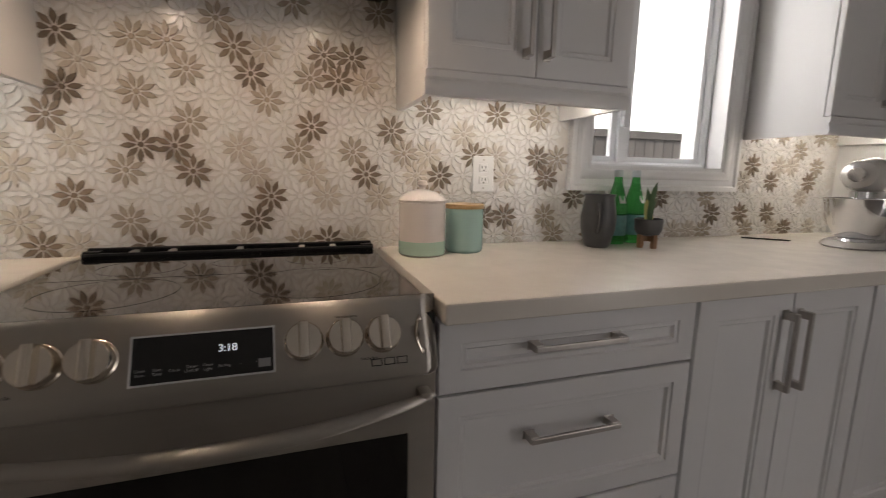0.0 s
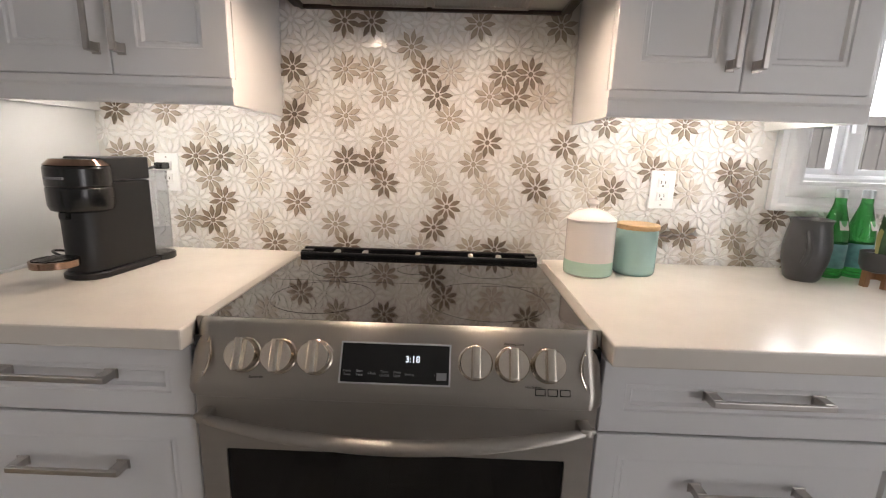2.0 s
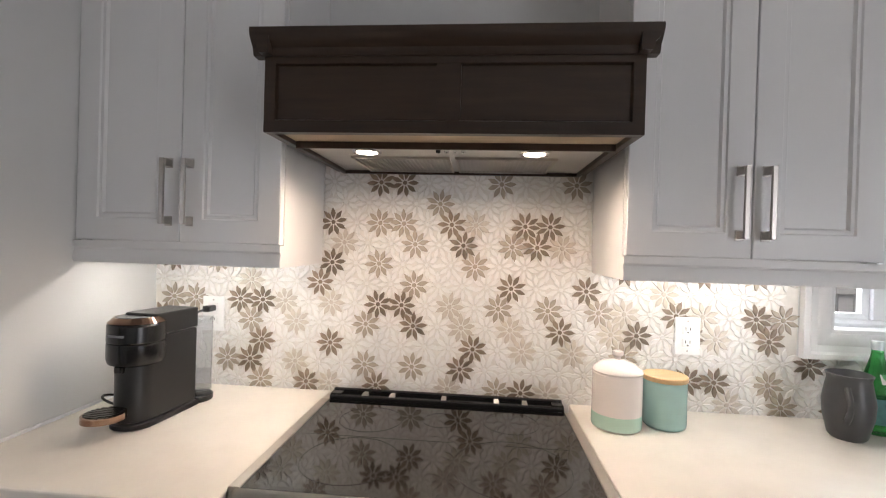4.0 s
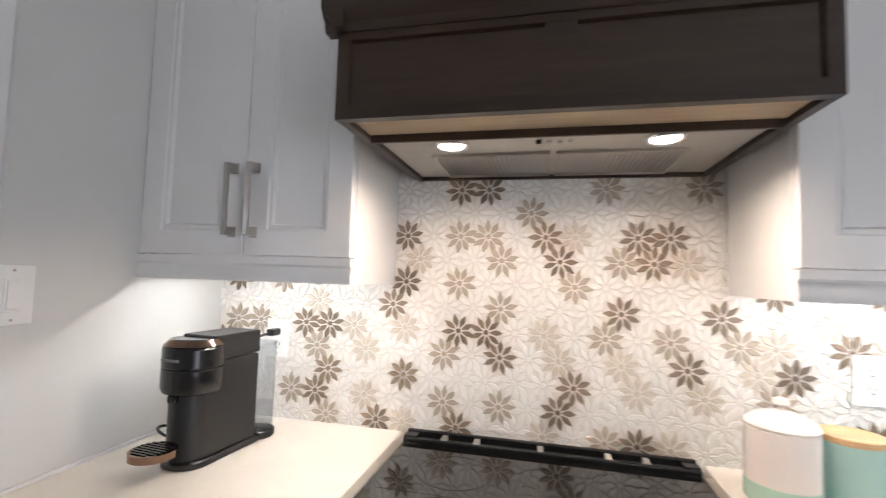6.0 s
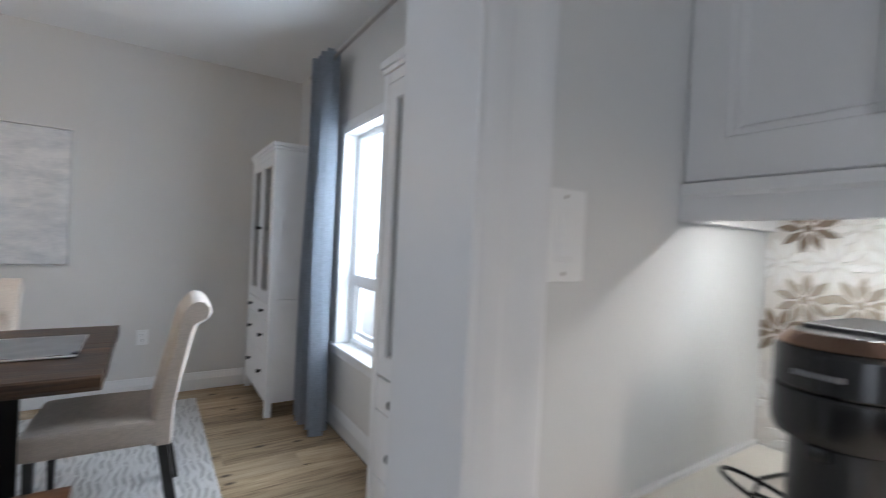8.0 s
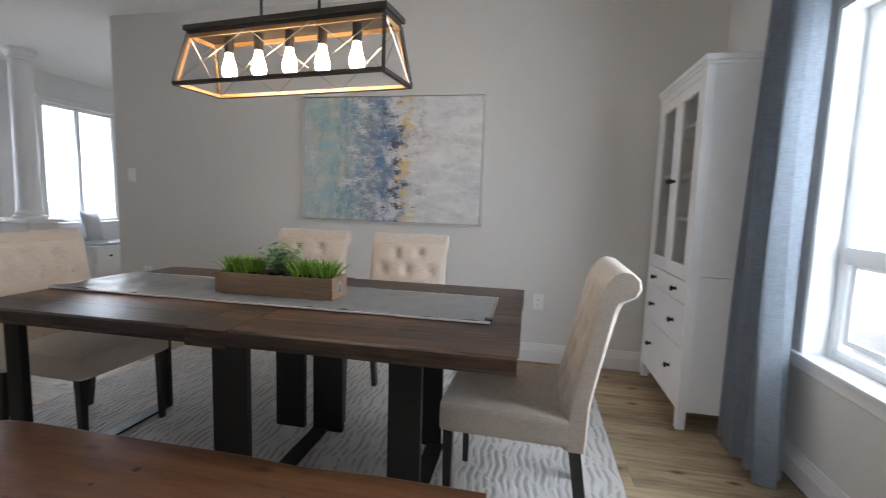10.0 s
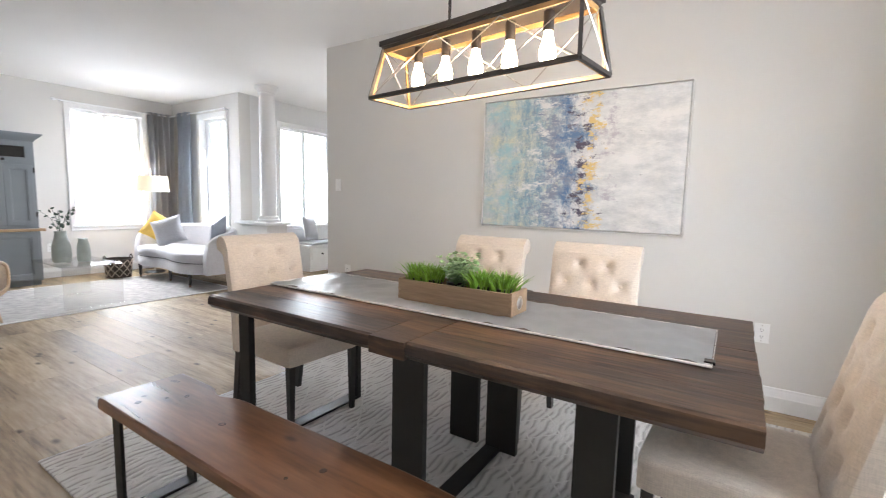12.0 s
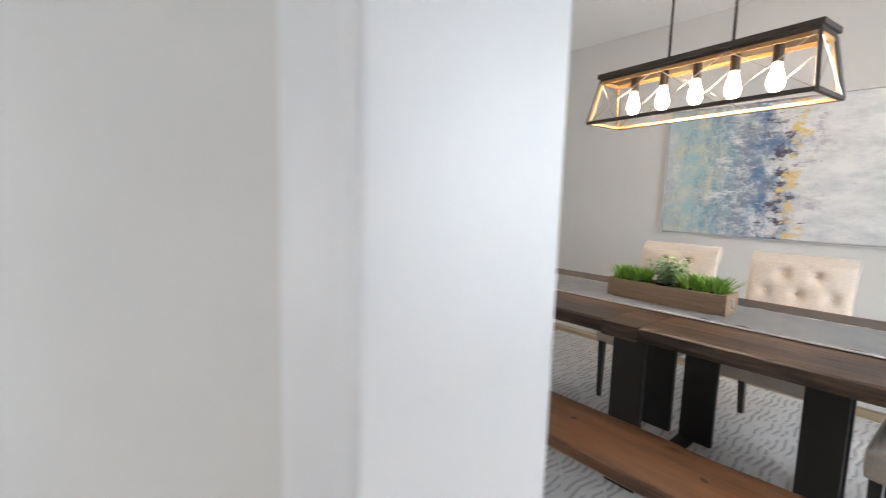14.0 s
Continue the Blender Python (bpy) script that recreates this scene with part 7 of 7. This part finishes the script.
# faces local +y
shell = []
bm = bmesh.new()
cols, rws = 28, 14
for side in (0.0, 0.05):
    g = []
    for i in range(cols + 1):
        a = math.pi * i / cols
        line = []
        for j in range(rws + 1):
            s = j / rws
            x = -0.31 * math.cos(a) * (1 - 0.10 * s)
            edge = abs(math.cos(a))
            topz = 0.33 + 0.50 * math.sqrt(max(0.0, 1 - edge ** 2.6))
            z = 0.30 + (topz - 0.30) * s
            y = -0.27 - 0.15 * s + 0.16 * edge ** 3 + side
            line.append(bm.verts.new((x * (1 - side * 0.8), y, z - side * 0.25 * s)))
        g.append(line)
    shell.append(g)
for g, flip in ((shell[0], False), (shell[1], True)):
    for i in range(cols):
        for j in range(rws):
            q = (g[i][j], g[i + 1][j], g[i + 1][j + 1], g[i][j + 1])
            bm.faces.new(q[::-1] if flip else q)
for i in range(cols):
    for j in (0, rws):
        bm.faces.new((shell[0][i][j], shell[0][i + 1][j], shell[1][i + 1][j], shell[1][i][j]))
for i in (0, cols):
    for j in range(rws):
        bm.faces.new((shell[0][i][j], shell[0][i][j + 1], shell[1][i][j + 1], shell[1][i][j]))
part("backrest", bm, M_NAVY, ac)
part("seat", pillow_box(-0.29, 0.29, -0.27, 0.30, 0.26, 0.40, 0.04, 0.03), M_NAVY, ac)
M_CANE = plain("woven_cane", (0.62, 0.50, 0.38), 0.6, vary=0.1, size=60, grain=0.5, grain_size=300)
for sx in (-1, 1):
    ring_pts = []
    for i in range(28):
        a = 2 * math.pi * i / 28
        yy = 0.03 + 0.29 * math.copysign(abs(math.cos(a)) ** 0.6, math.cos(a))
        zz = 0.43 + 0.15 * math.copysign(abs(math.sin(a)) ** 0.6, math.sin(a))
        ring_pts.append((sx * 0.325, yy, zz))
    arm = part("arm_frame", tube(ring_pts, 0.017, 8, True), M_LEGWOOD, ac)
    bm = bmesh.new()
    f = bm.faces.new([bm.verts.new((p[0], p[1], p[2])) for p in ring_pts])
    bmesh.ops.solidify(bm, geom=[f], thickness=0.006)
    part("cane_panel", bm, M_CANE, arm, "woven cane panel")
    for y, lean in ((-0.24, -0.05), (0.25, 0.07)):
        part("leg", tube([(sx * 0.22, y, 0.28), (sx * 0.25, y + lean, 0.003)], [0.022, 0.012], 10), M_LEGWOOD, ac)
cushion(pose(-2.19, -4.93, 0.565, -14, 0, 152), 0.36, M_CUSHION, "pale lilac-grey cushion on the armchair")

# ---- potted grass, nook bench, stair ----
pg = thing("potted_grass", "tall green grass plant in a white pot on wooden legs", "plant", pose(-1.72, -7.0, 0))
part("pot", lathe([(0.12, 0.12), (0.135, 0.13), (0.14, 0.38), (0.125, 0.38), (0.12, 0.34), (0, 0.34)], 28, cap=False), M_PLATE, pg)
for i in range(4):
    a = i * 1.571 + 0.78
    part("stand_leg", tube([(0.15 * math.cos(a), 0.15 * math.sin(a), 0), (0.15 * math.cos(a), 0.15 * math.sin(a), 0.24)], 0.013, 8), M_TERRA, pg)
part("stand_ring", bx(-0.12, 0.12, -0.12, 0.12, 0.09, 0.118, 0.004), M_TERRA, pg)
tall = grass_tuft(520, 0.09, 0.09, 0.72, 91)
part("grass", move(tall, pose(0, 0, 0.33)), plain("tall_grass", (0.07, 0.15, 0.035), 0.5, vary=0.3, size=20, per_piece=0.4), pg)

nb = thing("window_bench", "white window bench with drawers in the nook", "bench", pose(-6.0, -5.0, 0, 0, 0, 180))
part("body", bx(0, 1.3, 0.02, 0.44, 0.06, 0.40), M_HUTCHW, nb)
part("bench_top", bx(-0.02, 1.32, -0.01, 0.445, 0.40, 0.43, 0.004), M_HUTCHW, nb)
part("pad", pillow_box(0.02, 1.28, 0.0, 0.43, 0.43, 0.47, 0.015, 0.006, 6), M_CURTAINGREY, nb)
for a in (0.02, 0.45, 0.88):
    dr = part("drawer", bx(a, a + 0.40, 0.0, 0.02, 0.20, 0.38, 0.003), M_HUTCHW, nb)
    knob_part(dr, a + 0.2, 0.29)
part("plinth", bx(0.02, 1.28, 0.05, 0.42, 0, 0.06), M_HUTCHW, nb)
cushion(pose(-6.22, -5.28, 0.68, -14, 5, 200), 0.40, M_CUSHION, "pale grey cushion on the window bench")

stair = thing("staircase", "white staircase foot with a dark bullnose tread", "stairs", kind="structure")
M_TREAD = wood("dark_stair_wood", (0.012, 0.008, 0.006), (0.022, 0.015, 0.011), (0.035, 0.024, 0.018), 0.25, "y", 10, 0.05)


def bullnose(r, x1, y0, y1, z0, z1):
    out = [(x1, y0)] + [(-1.10 - r * math.sin(math.pi * i / 14) * 1.0, y0 + (y1 - y0) * (0.5 - 0.5 * math.cos(math.pi * i / 14))) for i in range(15)] + [(x1, y1)]
    bm = bmesh.new()
    rows = [[bm.verts.new((x, y, z)) for x, y in out] for z in (z0, z1)]
    c = len(out)
    for i in range(c):
        bm.faces.new((rows[0][i], rows[0][(i + 1) % c], rows[1][(i + 1) % c], rows[1][i]))
    bm.faces.new(rows[0])
    bm.faces.new(rows[1][::-1])
    return bm


part("riser", bullnose(0.39, 0.3, -4.95, -3.65, 0.0, 0.145), M_TRIM, stair)
part("tread", bullnose(0.42, 0.3, -4.98, -3.62, 0.1452, 0.178), M_TREAD, stair)
for k in range(1, 6):
    x = -1.08 + 0.26 * (k - 1)
    part("riser", bx(x + 0.02, x + 0.26, -4.9, -3.7, 0.178 * k, 0.178 * (k + 1) - 0.033), M_TRIM, stair)
    part("tread", bx(x - 0.01, x + 0.27, -4.92, -3.68, 0.178 * (k + 1) - 0.0328, 0.178 * (k + 1), 0.006), M_TREAD, stair)
newel = thing("newel_post", "dark turned wooden newel post with handrail", "newel post", pose(-1.33, -3.9, 0.178))
part("post", lathe([(0.042, 0), (0.042, 0.12), (0.03, 0.15), (0.038, 0.18), (0.026, 0.22), (0.034, 0.52), (0.026, 0.58), (0.038, 0.61), (0.03, 0.64), (0.036, 0.78), (0.04, 0.84)], 20), M_TREAD, newel)
part("handrail_cap", lathe([(0.10, 0.84), (0.105, 0.855), (0.10, 0.872)], 28), M_TREAD, newel)
part("handrail", tube([(0.0, 0, 0.856), (0.3, 0.02, 0.88), (1.3, 0.02, 1.58)], 0.03, 10), M_TREAD, newel)
for k, x in enumerate((0.09, 0.33, 0.59, 0.85)):
    part("baluster", tube([(x, -0.02 if k else -0.09, 0.0 if not k else 0.178 * k), (x, 0.0, 0.85 + 0.68 * max(0, x - 0.25))], 0.008, 8), M_IRON, newel)
setting("hall_door_wall", bx(-0.2, 1.2, -3.25, -3.1, 0, CEIL), M_WALL, "plain painted stair wall")

# ---- outdoors ----
# Made-up ground, coloured pale to stand in for the glare outside the windows.
M_PALEGROUND = plain("pale_ground", (0.42, 0.42, 0.41), 0.9, vary=0.15, size=2, grain=0.5, grain_size=60)
setting("ground", bx(-3000, 3000, -3000, 3000, -0.75, -0.45), M_PALEGROUND, "made-up pale ground around the house, light for washed-out window views", "ground")
M_FENCE = wood("weathered_fence", (0.10, 0.095, 0.09), (0.16, 0.15, 0.14), (0.22, 0.21, 0.20), 0.8, "z", 10, 0.15)
fence = thing("fence", "weathered grey wooden board fence in the yard", "fence", pose(0.3, 5.0, -0.45))
fb = smooth_mesh(bx(0, 0.14, 0, 0.02, 0, 2.16, 0.003, 1), "fence_board")
fb.materials.append(M_FENCE)
for i in range(60):
    o = new("board", fb)
    o.parent = fence
    o.location = (-1.5 + 0.148 * i, 0.0, 0.0)
for z in (0.4, 1.5, 2.07):
    part("rail", bx(-1.5, 7.4, -0.05, -0.002, z, z + 0.09, 0.004), M_FENCE, fence)
M_SIDING = plain("pale_siding", (0.80, 0.80, 0.79), 0.6, vary=0.03, size=2)
nh = thing("neighbour_house", "pale sided neighbouring house wall", "house", pose(-8.5, 5.6, -0.45))
for i in range(30):
    part("siding_board", bx(0, 7.0, 0.0 - 0.014, 0.02, 0.16 * i, 0.16 * i + 0.148), M_SIDING, nh)
# Greyer than the boards, so shadow lines between them are put into its colour.
part("wall", bx(0, 7.0, 0.021, 3.0, 0, 4.8), plain("siding_shadow_gap", (0.58, 0.58, 0.58), 0.8), nh)
part("roof", bx(-0.1, 7.1, -0.1, 3.1, 4.8, 4.95), M_BLACK, nh)
M_SKY = glow("overcast_sky", (0.92, 0.96, 1.0), 2.6)
setting("backdrop", bx(-90, 120, 60, 60.2, -0.45, 60), M_SKY, "bright overcast distance", "backdrop")
setting("backdrop", bx(-60, 40, -60.2, -60, -0.45, 40), M_SKY, "bright overcast distance", "backdrop")
setting("backdrop", bx(-60.2, -60, -60, 40, -0.45, 40), M_SKY, "bright overcast distance", "backdrop")

# ---- floor boards and tiles, last ----
def planks(parent, x0, x1, y0, y1, w, material, name, long=(1.0, 1.9), seed=3):
    rnd = random.Random(seed)
    lengths = [long[0] + (long[1] - long[0]) * k / 5 for k in range(6)]
    meshes = []
    for length in lengths:
        me = smooth_mesh(bx(0, w - 0.0007, 0, length - 0.0007, -0.014, 0.0, 0.0007, 1), name)
        me.materials.append(material)
        meshes.append(me)
    x = x0
    while x < x1 - 0.02:
        y, first = y0, True
        wide = min(w, x1 - x)
        while y < y1 - 0.03:
            k = rnd.randrange(6)
            length = lengths[k] * (rnd.uniform(0.3, 1.0) if first else 1.0)
            me = meshes[k]
            if first or y + length > y1 or wide < w - 0.001:
                length = min(length, y1 - y)
                me = smooth_mesh(bx(0, wide - 0.0007, 0, length - 0.0007, -0.014, 0.0, 0.0007, 1), name)
                me.materials.append(material)
            ob = new(name, me)
            ob.location = (x, y, 0)
            ob.parent = parent
            y += length
            first = False
        x += w


floor_wood = thing("floor_wood", "knotty light oak plank floor", "floor", kind="structure")
planks(floor_wood, -5.1, -0.88, -7.28, 1.86, 0.19, M_PLANK, "plank")
nook_floor = setting("floor_hall", join(bx(-7.9, -5.1, -5.45, -2.05, -0.014, 0), bx(-0.88, 1.2, -7.3, -2.75, -0.014, 0)), M_PLANK, "light oak hall floor", "floor")
floor_tile = thing("floor_kitchen", "grey wood-look porcelain floor tiles", "floor", kind="structure")
planks(floor_tile, -0.84, 2.75, -2.6, 1.8, 0.2, M_FLOORTILE, "tile", (0.9, 0.9001), 5)

# ---- mosaic flowers: single tiles round the range, the rest joined ----
turn_of = random.Random(17)
near_tiles = sorted(FLOWERS, key=lambda q: abs(q[0] - 0.35))
for x, z, key in near_tiles[:300]:
    ob = new("flower_tile", PETALS[key])
    ob.location = (x, 1.811 - 0.0004 * turn_of.random(), z)
    ob.rotation_euler = (0, radians(turn_of.choice((-15, -9, -3, 4, 10, 16))), 0)
    ob.parent = tile_wall
for key in ".DTL":
    verts, faces, me0 = [], [], PETALS[key]
    base = [v.co.copy() for v in me0.vertices]
    for x, z, kind in near_tiles[300:]:
        if kind == key:
            o = len(verts)
            a = radians(turn_of.choice((-15, -9, -3, 4, 10, 16)))
            c, sn = math.cos(a), math.sin(a)
            verts += [(p.x * c + p.z * sn + x, p.y + 1.811, p.z * c - p.x * sn + z) for p in base]
            faces += [[o + i for i in f.vertices] for f in me0.polygons]
    if verts:
        me = bpy.data.meshes.new("flower_tiles")
        me.from_pydata(verts, [], faces)
        me.materials.append(me0.materials[0])
        ob = new("flower_tiles", me)
        ob.parent = tile_wall
        ob["kind"] = "stuff"
